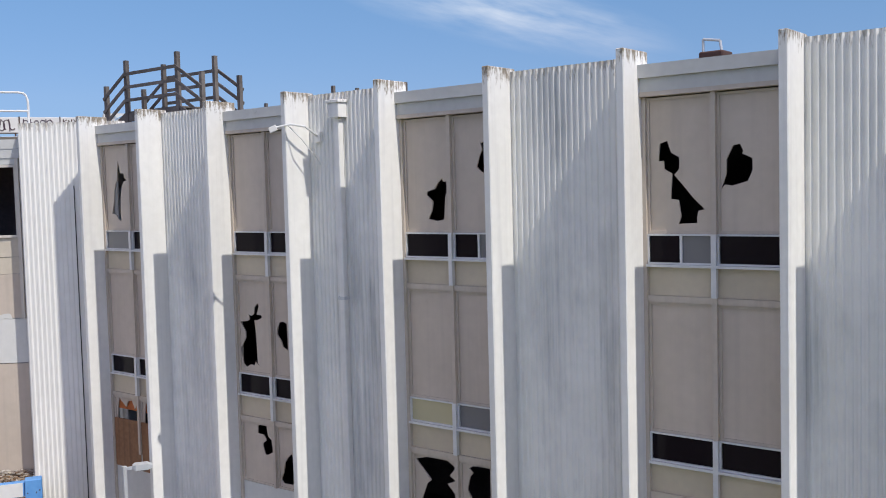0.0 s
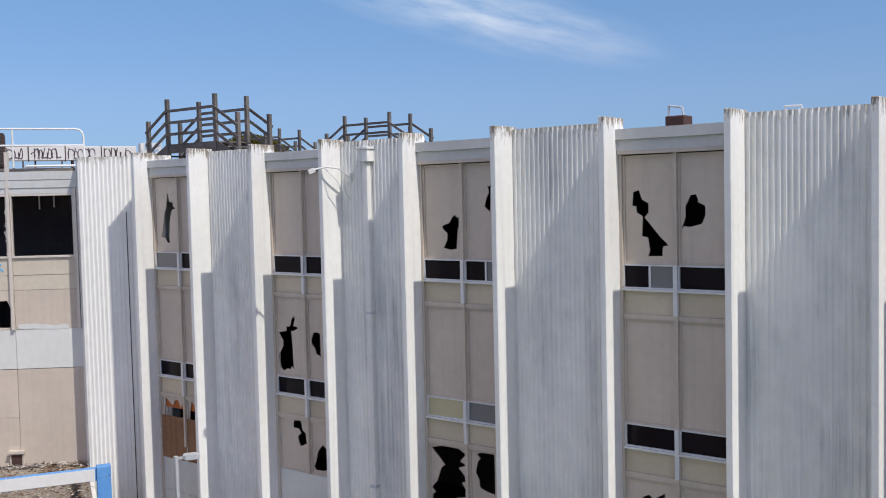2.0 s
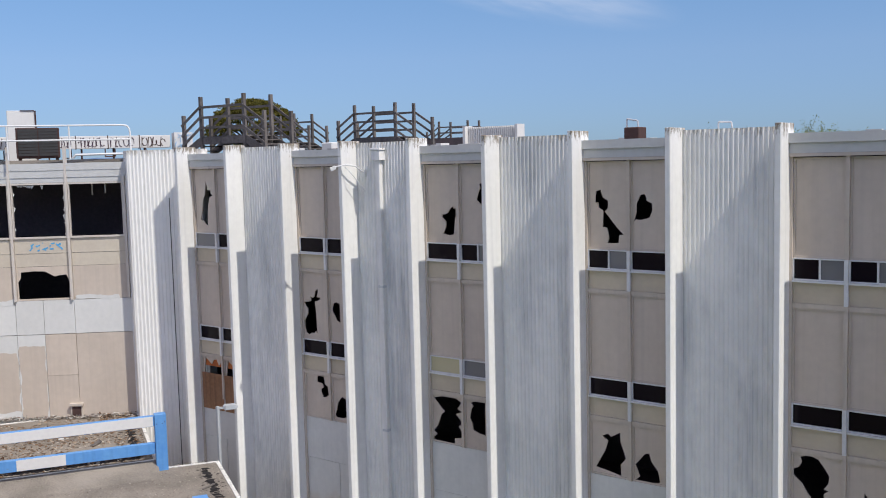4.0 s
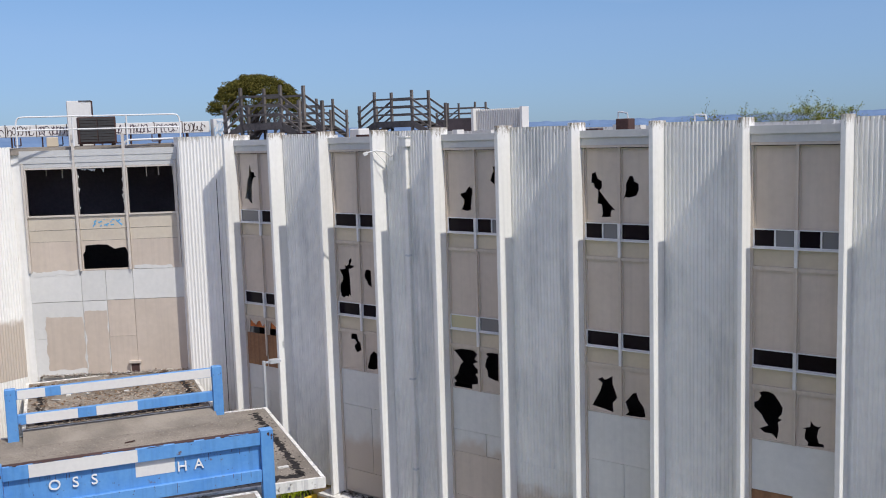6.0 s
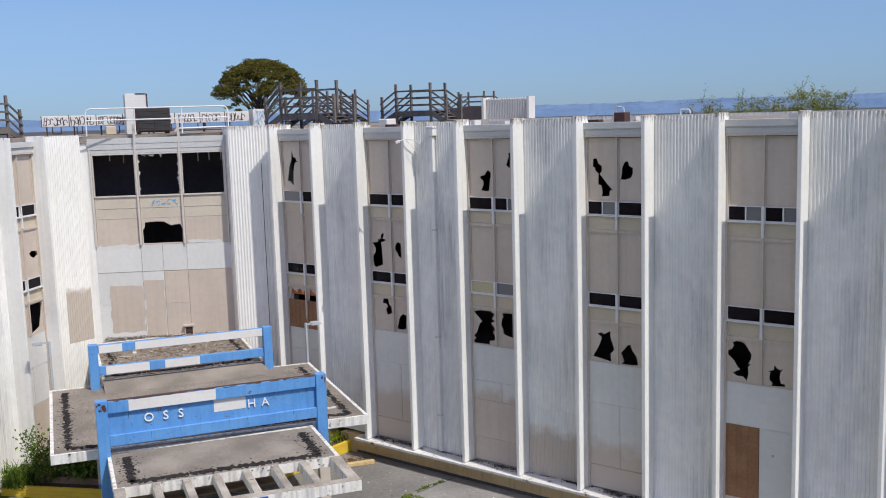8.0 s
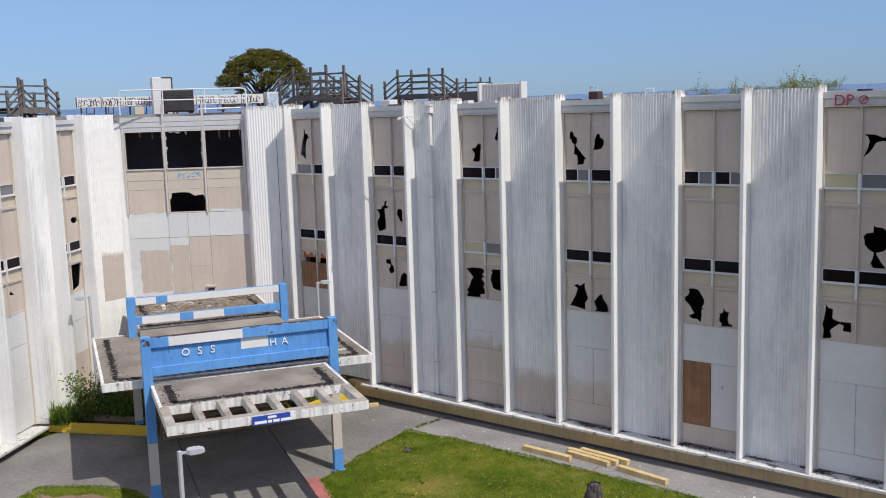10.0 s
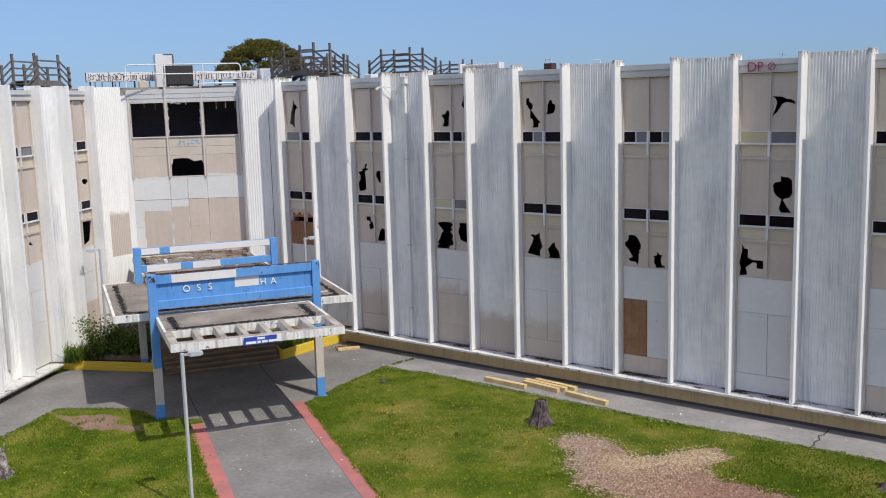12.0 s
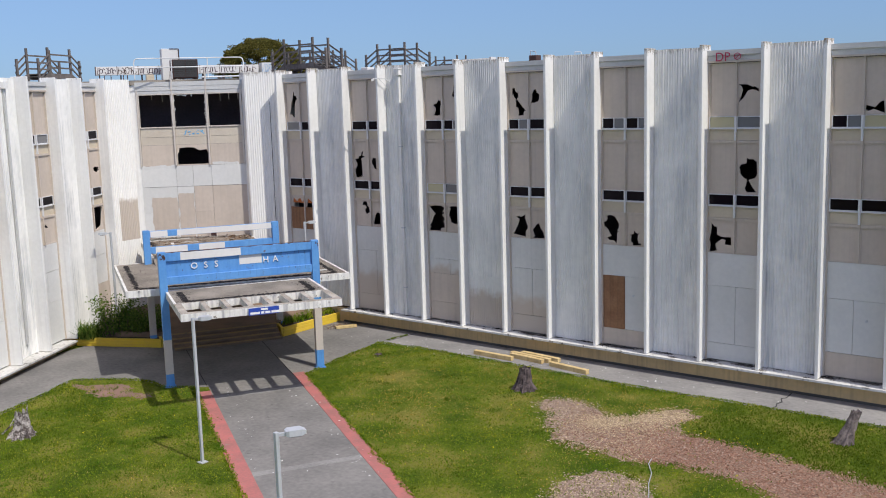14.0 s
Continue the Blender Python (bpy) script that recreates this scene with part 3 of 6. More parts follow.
def window_strip(side, k, f):
    """One upright strip of boards, windows and spandrels between two panels."""
    x0 = strip_x(k)
    x1 = x0 + STRIP
    xm = (x0 + x1) / 2
    bm = bmesh.new()
    for a, b in ((x0, x0 + 0.06), (x1 - 0.06, x1)):
        box(bm, (a, WINDOWS - 0.05, FOOT[f]), (b, WINDOWS + 0.12, 12.52), f)
    strip = part("window_strip", bm, TANTRIM, building, "upright strip of tan boards, small windows and cream spandrels")
    bm = bmesh.new()
    box(bm, (x0, WINDOWS - 0.10, 12.60), (x1, WINDOWS + 0.35, 12.80), f)
    box(bm, (x0, WINDOWS - 0.16, 12.803), (x1, WINDOWS + 0.35, 13.0), f)
    part("fascia", bm, FASCIA, strip, "grey painted two-step fascia")
    bm = bmesh.new()
    box(bm, (x0, WINDOWS - 0.12, 12.53), (x1, WINDOWS + 0.12, 12.597), f)
    part("head_trim", bm, TANTRIM, strip)
    bm = bmesh.new()
    box(bm, (xm - 0.035, WINDOWS - 0.07, 5.16), (xm + 0.035, WINDOWS + 0.05, 12.528), f)
    part("mullion", bm, TANTRIM, strip)
    spans = ((x0 + 0.062, xm - 0.037), (xm + 0.037, x1 - 0.062))
    for lv in range(3):
        top = RAILZ[lv]
        bottom = (10.494, 7.494, 5.16)[lv]
        for c, (a, b) in enumerate(spans):
            holes = [[(x0 + dx, z) for dx, z in o] for o in HOLES.get((side, k, lv, c), ())]
            bm = board_mesh(a, b, bottom, top, WINDOWS + 0.02, WINDOWS + 0.045, holes, f)
            part("board", bm, TAN, strip)
            bm = bmesh.new()
            w = 0.04
            for p, q in (((a, top - w), (b, top)), ((a, bottom), (b, bottom + w)), ((a, bottom + w), (a + w, top - w)), ((b - w, bottom + w), (b, top - w))):
                box(bm, (p[0], WINDOWS - 0.004, p[1]), (q[0], WINDOWS + 0.019, q[1]), f)
            part("bead", bm, TANTRIM, strip)
        if lv == 2:
            if side == "R" and k == 0:
                for c, (a, b) in enumerate(spans):
                    bm = bmesh.new()
                    box(bm, (a, WINDOWS - 0.02, 4.75), (b, WINDOWS + 0.012, 5.93), f)
                    part("plywood", bm, PLYWOOD, strip, "orange-brown plywood sheet")
                    bm = bmesh.new()
                    box(bm, (a + 0.02, WINDOWS + 0.07, 6.15), (b - 0.02, WINDOWS + 0.10, 6.45), f)
                    part("insulation", bm, ORANGE, strip, "torn orange insulation")
            break
        zs, zb = (10.49, 7.49)[lv], (10.04, 7.05)[lv]
        zsp = (9.57, 6.57)[lv]
        state = WINDOWS_STATE.get((side, k, lv), "dd")
        for c, (a, b) in enumerate(spans):
            bm = bmesh.new()
            t = 0.026
            for p, q in (((a, zs - t), (b, zs)), ((a, zb), (b, zb + t)), ((a, zb + t), (a + t, zs - t)), ((b - t, zb + t), (b, zs - t))):
                box(bm, (p[0], WINDOWS - 0.03, p[1]), (q[0], WINDOWS + 0.04, q[1]), f)
            half = a + (b - a) * 0.52
            if state[c] == "h":
                box(bm, (half - 0.02, WINDOWS - 0.02, zb + t), (half + 0.02, WINDOWS + 0.03, zs - t), f)
            part("window_frame", bm, ALU, strip, "thin aluminium window frame")
            if state[c] in "dh":
                bm = bmesh.new()
                box(bm, (a + t, WINDOWS + 0.006, zb + t), (half - 0.02 if state[c] == "h" else b - t, WINDOWS + 0.012, zs - t), f)
                part("pane", bm, DARKGLASS, strip, "dark glass pane")
            if state[c] != "d":
                p0 = half + 0.02 if state[c] == "h" else a + t
                bm = bmesh.new()
                box(bm, (p0, WINDOWS + 0.005, zb + t), (b - t, WINDOWS + 0.012, zs - t), f)
                part("pane", bm, {"h": DIRTYGLASS, "g": DIRTYGLASS, "y": YELLOWGLASS}[state[c]], strip, "dirty glass pane")
            bm = bmesh.new()
            box(bm, (a, WINDOWS + 0.015, zsp), (b, WINDOWS + 0.05, zb - 0.042), f)
            part("spandrel", bm, CREAM, strip, "cream spandrel panel")
        bm = bmesh.new()
        box(bm, (x0 + 0.062, WINDOWS - 0.085, zb - 0.04), (x1 - 0.062, WINDOWS + 0.06, zb - 0.003), f)
        part("sill", bm, ALU, strip, "aluminium sill")
        bm = bmesh.new()
        box(bm, (x0 + 0.062, WINDOWS - 0.035, RAILZ[lv + 1] + 0.003), (x1 - 0.062, WINDOWS + 0.06, zsp - 0.003), f)
        part("rail", bm, TANTRIM, strip)
        bm = bmesh.new()
        box(bm, (xm - 0.039, WINDOWS - 0.092, zsp), (xm + 0.039, WINDOWS - 0.02, zs), f)
        part("window_mullion", bm, ALU, strip, "white aluminium mullion between the panes")
    # boarded ground floor: one sheet across, then cells beside an upright joint, then a base sheet
    r = random.Random(40 + k + (90 if side == "L" else 0))
    zj, split, zt, base = {1: (3.92, 0.60, 1.65, "wash"), 2: (3.83, 0.57, 3.12, "tan"), 3: (3.77, 0.52, 1.62, "wash"), 4: (3.84, 0.48, 1.55, "tan"), 5: (3.84, 0.53, 1.52, "pale"),
                           6: (3.78, 0.45, 1.75, "tan")}.get(k, (3.84, 0.5, 1.6, "tan")) if side == "R" else (3.84 + r.uniform(-0.1, 0.1), 0.5, 2.3, "pale" if k else "tan")
    cover = WASHES[k] if side == "R" and k in WASHES else COVER
    foot = FOOT[f] + 0.04
    bm = bmesh.new()
    box(bm, (x0 + 0.062, WINDOWS + 0.0, zj + 0.006), (x1 - 0.062, WINDOWS + 0.05, 5.15), f)
    part("cover_panel", bm, cover, strip, "pale grey cover panel")
    xs = x0 + STRIP * split
    for c, (a, b) in enumerate(((x0 + 0.062, xs - 0.006), (xs + 0.006, x1 - 0.062))):
        ply = side == "R" and k == 4 and c == 0
        bm = bmesh.new()
        box(bm, (a, WINDOWS + (0.0 if ply else 0.01 + 0.008 * c), zt + 0.006), (b, WINDOWS + 0.05, zj - 0.006), f)
        part("cover_panel", bm, PLYWOOD if ply else cover, strip, "weathered plywood sheet" if ply else "")
    rows = (foot, 1.72, zt) if side == "R" and k == 2 else (foot, zt)
    for i, (za, zb) in enumerate(zip(rows, rows[1:])):
        bm = bmesh.new()
        box(bm, (x0 + 0.062, WINDOWS + 0.002 + 0.006 * i, za), (x1 - 0.062, WINDOWS + 0.05, zb - 0.006), f)
        part("base_panel", bm, {"tan": TAN, "pale": COVER, "wash": cover}[base], strip, "painted base panel")
    if side == "R" and k in (4, 6):
        # a plugged hole in the sheet
        bm = bmesh.new()
        bar(bm, (x0 + STRIP * 0.66, WINDOWS + 0.012, 3.05), (x0 + STRIP * 0.66, WINDOWS - 0.02, 3.05), 0.05, 8)
        part("plug", bm, GALV, strip, "small round plug")
    return strip


for k in range(0, 12):
    ribbed_panel(k, right, first=(k == 0))
    window_strip("R", k, right)
for k in range(0, 7):
    ribbed_panel(k, left, first=(k == 0))
    window_strip("L", k, left)

# ribbed corner piers on both sides of the entrance bay, folded back to the first fin
for s, f in ((1, right), (-1, left)):
    c0, c1 = Vector((-24.66, 13.49) if s > 0 else (-24.62, 13.46)), Vector((strip_x(0) - FIN - 0.10, PANEL + (0.53 if s > 0 else 0.0)))
    d = (c1 - c0).normalized()
    o = Vector((d.y, -d.x))
    outline = rib_outline(c0, c1, 20, 0, 20, -0.025, 0.016 if s > 0 else 0.03)
    e = c1 - o * 0.025
    outline += [(e.x, e.y), (e.x, e.y + 0.25), (-24.3, e.y + 0.25)]
    p = c0 + Vector((-0.866, 0.5)) * 1.3
    outline += [(p.x + 0.3, p.y + 0.5), (p.x, p.y)]
    bm = bmesh.new()
    prism(bm, outline, 0.3, TOP - 0.02, f)
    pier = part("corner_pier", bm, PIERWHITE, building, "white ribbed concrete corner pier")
    if f is right:
        bm = bmesh.new()
        q = c0.lerp(c1, 0.545) - o * 0.001
        beam(bm, (q.x, q.y, 0.5), (q.x, q.y, TOP - 1.6), 0.012, 0.02)
        part("joint", bm, CRACK, pier, "dark open joint down the pier")
    if f is left:
        o2 = o * -0.025
        paint_over(c0 + o2, c1 + o2, 20, 0, 11, 4.3, 7.1, f, pier, 0.03, PIERWASH)

# entrance bay face
FACE = thing("entrance_bay", bay((BAYW / 2, 0, 4)), "tan and white boarded entrance bay with three broken windows", "facade")
cols = [0.0, BAYW * 0.335, BAYW * 0.665, BAYW]
for c in range(3):
    a, b = cols[c] + 0.05, cols[c + 1] - 0.05
    bm = bmesh.new()
    t = 0.035
    for p, q in (((a, 12.27), (b, 12.33)), ((a, 10.46), (b, 10.52)), ((a, 10.52), (a + t, 12.27)), ((b - t, 10.52), (b, 12.27))):
        box(bm, (p[0], -0.06, p[1]), (q[0], 0.05, q[1]), bay)
    part("window_frame", bm, PALETRIM, FACE, "pale painted window frame with its glass gone")
    bm = bmesh.new()
    box(bm, (a, -0.05, 9.96), (b, 0.0, 10.455), bay)
    part("spandrel", bm, BAYCREAM, FACE, "faded cream spandrel")
    bm = bmesh.new()
    box(bm, (a, -0.05, 9.52), (b, -0.01, 9.95), bay)
    part("spandrel", bm, BAYCREAM, FACE)
    holes = []
    if c == 1:
        holes = [[(a + 0.05, 8.42), (b - 0.05, 8.42), (b - 0.03, 9.0), (b - 0.12, 9.22), (b - 0.35, 9.2), (b - 0.5, 9.16), (a + 0.95, 9.34), (a + 0.6, 9.36), (a + 0.15, 9.33), (a + 0.12, 9.1), (a + 0.04, 9.0)]]
    bm = board_mesh(a, b, 8.36, 9.51, -0.05, -0.01, holes, lambda p: bay((p[0], p[1], p[2])))
    part("board", bm, TAN, FACE)
# white cover sheets over the lower half, the middle one in two, with open joints between them
lower = [0.0, BAYW * 0.327, BAYW * 0.49, BAYW * 0.672, BAYW]
for c in range(4):
    a, b = lower[c] + (-0.048 if c == 0 else 0.007), lower[c + 1] - (-0.048 if c == 3 else 0.007)
    out = (0.0, 0.008, 0.002, 0.010)[c]
    bm = bmesh.new()
    box(bm, (a, -0.05, 7.197), (b, out, 8.35), bay)
    part("cover_panel", bm, COVER, FACE, "white cover panel")
    rows = (3.8, 5.76, 7.185) if c in (0, 2) else (3.8, 7.185)
    for z0, z1 in zip(rows, rows[1:]):
        bm = bmesh.new()
        box(bm, (a, -0.05, z0), (b, out, z1 - 0.007), bay)
        part("board", bm, COVER if c < 2 else TAN, FACE)


def ragged(x0, x1, z0, z1, out, wild, seed):
    """A film of rolled paint with an uneven outline on the bay's face."""
    rr = random.Random(seed)
    loop = []
    for (xa, za), (xb, zb) in (((x0, z0), (x1, z0)), ((x1, z0), (x1, z1)), ((x1, z1), (x0, z1)), ((x0, z1), (x0, z0))):
        n = max(4, int(math.hypot(xb - xa, zb - za) / 0.07))
        for i in range(n):
            x, z = xa + (xb - xa) * i / n, za + (zb - za) * i / n
            g = wild * (noise.noise(Vector((x * 2.2, z * 2.2, seed))) * 1.6 + rr.uniform(-0.25, 0.25))
            loop.append((x + (g if xa == xb else 0), z + (g if za == zb else 0)))
    bm = bmesh.new()
    vs = [bm.verts.new((x, out, z)) for x, z in loop]
    es = [bm.edges.new((vs[i], vs[(i + 1) % len(vs)])) for i in range(len(vs))]
    bmesh.ops.triangle_fill(bm, edges=es, use_beauty=True)
    q = bmesh.ops.extrude_face_region(bm, geom=bm.faces[:])
    for v in q["geom"]:
        if isinstance(v, bmesh.types.BMVert):
            v.co.y += 0.004
    for v in bm.verts:
        v.co = bay(v.co)
    return bm


for x0, x1, z0, z1, out, label in ((0.42, BAYW * 0.322, 4.55, 6.62, 0.001, "tan paint rolled over the white sheet"), (BAYW * 0.334, BAYW * 0.486, 4.30, 6.80, 0.009, "tan paint rolled over the white sheet")):
    part("paint_patch", ragged(x0, x1, z0, z1, out, 0.05, x0 + 2), TAN, FACE, label)
part("paint_patch", ragged(BAYW * 0.68, BAYW - 0.35, 8.33, 8.47, 0.012, 0.05, 6.0), COVER, FACE, "white paint lapped over the board above")
part("paint_patch", ragged(0.1, BAYW * 0.32, 8.22, 8.42, 0.002, 0.06, 9.0), COVER, FACE, "white paint lapped over the board above")
# lamp hangers left dangling behind the empty windows
rh = random.Random(17)
hangers = thing("lamp_hangers", bay((BAYW / 2, -0.7, 11.9)), "bare pale lamp hangers dangling inside the entrance hub", "lamp hanger")
for c in (0, 2):
    for x in (0.34, 0.62, 0.86):
        bm = bmesh.new()
        q = cols[c] + x * (cols[c + 1] - cols[c])
        d = -rh.uniform(0.35, 0.9)
        box(bm, (q, d, 11.95 + rh.uniform(-0.1, 0.1)), (q + 0.035, d + 0.035, 12.68), bay)
        part("hanger", bm, TANTRIM, hangers)
for i, x in enumerate(cols):
    bm = bmesh.new()
    box(bm, (x - 0.04, -0.08, 8.36), (x + 0.04, 0.09, 12.499 if i in (0, 3) else 13.55), bay)
    part("mullion", bm, PALETRIM, FACE, "pale grey painted steel mullion")
for x in lower[1:4]:
    bm = bmesh.new()
    box(bm, (x - 0.044, -0.08, 3.8), (x + 0.044, -0.055, 8.352), bay)
    part("joint_strip", bm, SLATE, FACE, "dark batten behind the open joint")
bm = bmesh.new()
box(bm, (0.042, -0.2, 12.335), (BAYW - 0.042, 0.05, 12.5), bay)
box(bm, (-0.1, -0.3, 12.503), (BAYW + 0.1, 0.07, 12.74), bay)
box(bm, (-0.1, -0.3, 12.742), (BAYW + 0.1, 0.085, 12.98), bay)
part("fascia", bm, FASCIA, FACE, "grey painted fascia")
# torn film round the middle window
bm = bmesh.new()
rt = random.Random(8)
for i in range(18):
    q = rt.random()
    e = rt.choice((0, 1, 1, 2))
    a, b = cols[1] + 0.1, cols[2] - 0.1
    if e == 0:
        p, o = Vector((a, 10.56 + 1.68 * q)), Vector((rt.uniform(0.02, 0.07), 0))
    elif e == 1:
        p, o = Vector((b, 10.56 + 1.68 * q)), Vector((-rt.uniform(0.02, 0.09), 0))
    else:
        p, o = Vector((a + (b - a) * q * 0.6, 12.25)), Vector((0, -rt.uniform(0.03, 0.2)))
    t = Vector((-o.y, o.x)).normalized() * rt.uniform(0.04, 0.12)
    vs = [bm.verts.new(bay((w.x, -0.02, w.y))) for w in (p - t, p + t, p + o + t * rt.uniform(-0.6, 0.6))]
    bm.faces.new(vs)
part("torn_film", bm, COVER, FACE, "ragged edge of torn pale film")["kind"] = "stuff"
for a, b in ((-0.46, -0.052), (BAYW + 0.052, BAYW + 0.2)):
    bm = bmesh.new()
    box(bm, (a, -0.3, 0.5), (b, 0.03, 13.1), bay)
    part("jamb", bm, FINWHITE, FACE, "white concrete jamb")
bm = bmesh.new()
box(bm, (-0.05, -0.3, 0.5), (BAYW + 0.05, -0.06, 3.79), bay)
part("porch_wall", bm, TAN, FACE, "tan wall in the shade of the porch")

# shell behind the facades
for side, f, xe in (("right", right, 38.0), ("left", left, 14.0)):
    bm = bmesh.new()
    box(bm, (-23.9, PANEL + 0.17, 12.70), (xe, 30.0, 12.95), f)
    tagged(single("roof_" + side, bm, ROOFING, "flat grey gravel roof with pale patches", "roof"), kind="structure")
    for i, z in enumerate((9.5, 6.5, 3.5, 0.75)):
        bm = bmesh.new()
        box(bm, (-25.0, PANEL + 1.1, z - 0.25), (xe, 20.0, z), f)
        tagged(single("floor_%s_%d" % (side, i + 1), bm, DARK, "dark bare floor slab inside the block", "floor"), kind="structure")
    # Added behind the windows so the rooms look dark through the holes.
    bm = bmesh.new()
    box(bm, (-25.0, 20.0, 0.0), (xe, 20.2, 12.69), f)
    tagged(single("wall_inner_" + side, bm, DARK, "added dark wall behind the rooms", "wall"), kind="structure")
    # Added to stop daylight showing through the holes at the hub end.
    bm = bmesh.new()
    box(bm, (-23.3, PANEL + 0.3, 0.3), (-23.1, 19.99, 12.69), f)
    tagged(single("wall_light_stop_" + side, bm, DARK, "added dark wall that stops light at the hub end", "wall"), kind="structure")
    # Unseen back wall, added to seal the shell against light.
    bm = bmesh.new()
    box(bm, (-25.0, 29.8, 0.0), (xe, 30.0, 13.1), f)
    tagged(single("wall_back_" + side, bm, WHITE, "unseen plain white back wall that seals out light", "wall"), kind="structure")
    bm = bmesh.new()
    box(bm, (xe, FRONT, 0.0), (xe + 0.2, 30.0, 13.2), f)
    tagged(single("wall_end_" + side, bm, WHITE, "plain white end wall", "wall"), kind="structure")
    bm = bmesh.new()
    box(bm, (-18.3 if side == "right" else -17.5, FRONT - 0.12, FOOT[f] - 0.10), (xe, PANEL + 0.1, FOOT[f] - 0.015), f)
    tagged(single("ledge_" + side, bm, LEDGE, "dirty white ledge along the foot of the panels", "ledge"), kind="structure")
    bm = bmesh.new()
    box(bm, (-19.5, 14.2, -0.3), (xe, 14.6, FOOT[f] - 0.103), f)
    tagged(single("plinth_" + side, bm, PLINTH, "stained ochre plinth below the ledge", "plinth"), kind="structure")
bm = bmesh.new()
pts = [(BAYL.x - 0.35, BAYL.y - 3), (BAYR.x - 0.35, BAYR.y + 3), (-14, 16), (-14, -16)]
prism(bm, pts, 12.69, 12.94, lambda p: uv(p))
tagged(single("roof_hub", bm, ROOFING, "flat grey roof over the entrance hub", "roof"), kind="structure")
for i, z in enumerate((9.5, 6.5)):
    bm = bmesh.new()
    prism(bm, [(BAYL.x - 0.2, BAYL.y), (BAYR.x - 0.2, BAYR.y), (-5.5, 3), (-5.5, -3)], z - 0.25, z, lambda p: uv(p))
    tagged(single("floor_hub_%d" % (i + 1), bm, DARK, "dark floor inside the entrance hub", "floor"), kind="structure")
bm = bmesh.new()
box(bm, (-6.0, -6, 0), (-5.8, 6, 12.68), uv)
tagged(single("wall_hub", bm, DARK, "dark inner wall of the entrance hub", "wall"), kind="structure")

# ---- ground ----
bm = bmesh.new()
box(bm, (-4500, -4500, -0.9), (4500, 4500, -0.62))
tagged(single("ground", bm, ASPHALT, "flat open ground reaching the horizon", "ground"), kind="structure")


def grass_material():
    m = bpy.data.materials.new("lawn")
    m.use_nodes = True
    n, l = m.node_tree.nodes, m.node_tree.links
    geo = n.new("ShaderNodeNewGeometry")
    a = n.new("ShaderNodeTexNoise")
    a.inputs["Scale"].default_value, a.inputs["Detail"].default_value = 0.45, 6.0
    b = n.new("ShaderNodeTexNoise")
    b.inputs["Scale"].default_value, b.inputs["Detail"].default_value, b.inputs["Roughness"].default_value = 14.0, 8.0, 0.75
    add = n.new("ShaderNodeMath")
    add.operation = "MULTIPLY_ADD"
    add.inputs[1].default_value = 0.6
    l.new(geo.outputs["Position"], a.inputs["Vector"])
    l.new(geo.outputs["Position"], b.inputs["Vector"])
    l.new(b.outputs["Fac"], add.inputs[0])
    l.new(a.outputs["Fac"], add.inputs[2])
    r = n.new("ShaderNodeValToRGB")
    e = r.color_ramp.elements
    e[0].position, e[0].color = 0.68, (0.058, 0.10, 0.008, 1)
    e[1].position, e[1].color = 0.95, (0.235, 0.215, 0.05, 1)
    x = e.new(0.80)
    x.color = (0.115, 0.155, 0.014, 1)
    l.new(add.outputs[0], r.inputs["Fac"])
    l.new(r.outputs["Color"], n["Principled BSDF"].inputs["Base Color"])
    n["Principled BSDF"].inputs["Roughness"].default_value = 0.95
    n["Principled BSDF"].inputs["Specular IOR Level"].default_value = 0.1
    bp = n.new("ShaderNodeBump")
    bp.inputs["Strength"].default_value, bp.inputs["Distance"].default_value = 1.0, 0.08
    l.new(b.outputs["Fac"], bp.inputs["Height"])
    l.new(bp.outputs["Normal"], n["Principled BSDF"].inputs["Normal"])
    return m


LAWN = grass_material()
bm = bmesh.new()
box(bm, (-60, -70, -0.6), (60, 15, -0.012))
tagged(single("lawn", bm, LAWN, "patchy green lawn with dry spots", "lawn"), kind="structure")


FOOTSHADE = material("plinth_foot_shade", (0.10, 0.095, 0.088), (0.06, 0.057, 0.052), 0.95, fine=16, bump=0.3)


def slab(name, outline, z, mat, label, category, f=None):
    bm = bmesh.new()
    prism(bm, outline, -0.3, z, f)
    return tagged(single(name, bm, mat, label, category), kind="structure")


slab("pavement_right", [(-13.3, 11.72), (-11.9, 11.95), (-6.7, 11.9), (0.0, 11.75), (6.0, 11.95), (14, 12.0), (38, 12.0), (38, 14.18), (-19.0, 14.18), (-18.2, 12.3)], 0.0, WALKCONCRETE, "grey concrete walk along the block, cracked and jointed", "pavement")
# Shade under the ledge is painted here as a dark strip.
bm = bmesh.new()
box(bm, (-18.6, 14.185, 0.0), (38, 14.197, 0.11))
tagged(single("plinth_foot", bm, FOOTSHADE, "dark strip painted as shade along the foot of the plinth", "plinth"), kind="structure")
slab("pavement_entrance", [(5.5, -7.5), (9.6, -10.5), (24, -18.6), (24, -16.5), (14.76, -9.77), (12.37, -8.04), (10.9, -7.05), (11.6, -5.45), (12.5, -4.2), (14.0, -3.5), (14.6, -2.0), (14.6, 2.4), (12.9, 4.3), (10.9, 6.9), (9.9, 8.4), (6.0, 7.3), (4.0, 3.0), (4.0, -5.5)],
     0.004, CONCRETE, "grey concrete apron before the entrance steps", "pavement", uv)
slab("path", [(14.6, -1.88), (80, -3.35), (80, 0.25), (14.6, 1.72)], 0.008, CONCRETE, "grey concrete path with cross joints", "path", uv)
slab("kerb_left", [(15.3, -2.46), (80, -3.915), (80, -3.353), (15.3, -1.899)], 0.02, REDKERB, "flat kerb strip painted faded red", "kerb", uv)
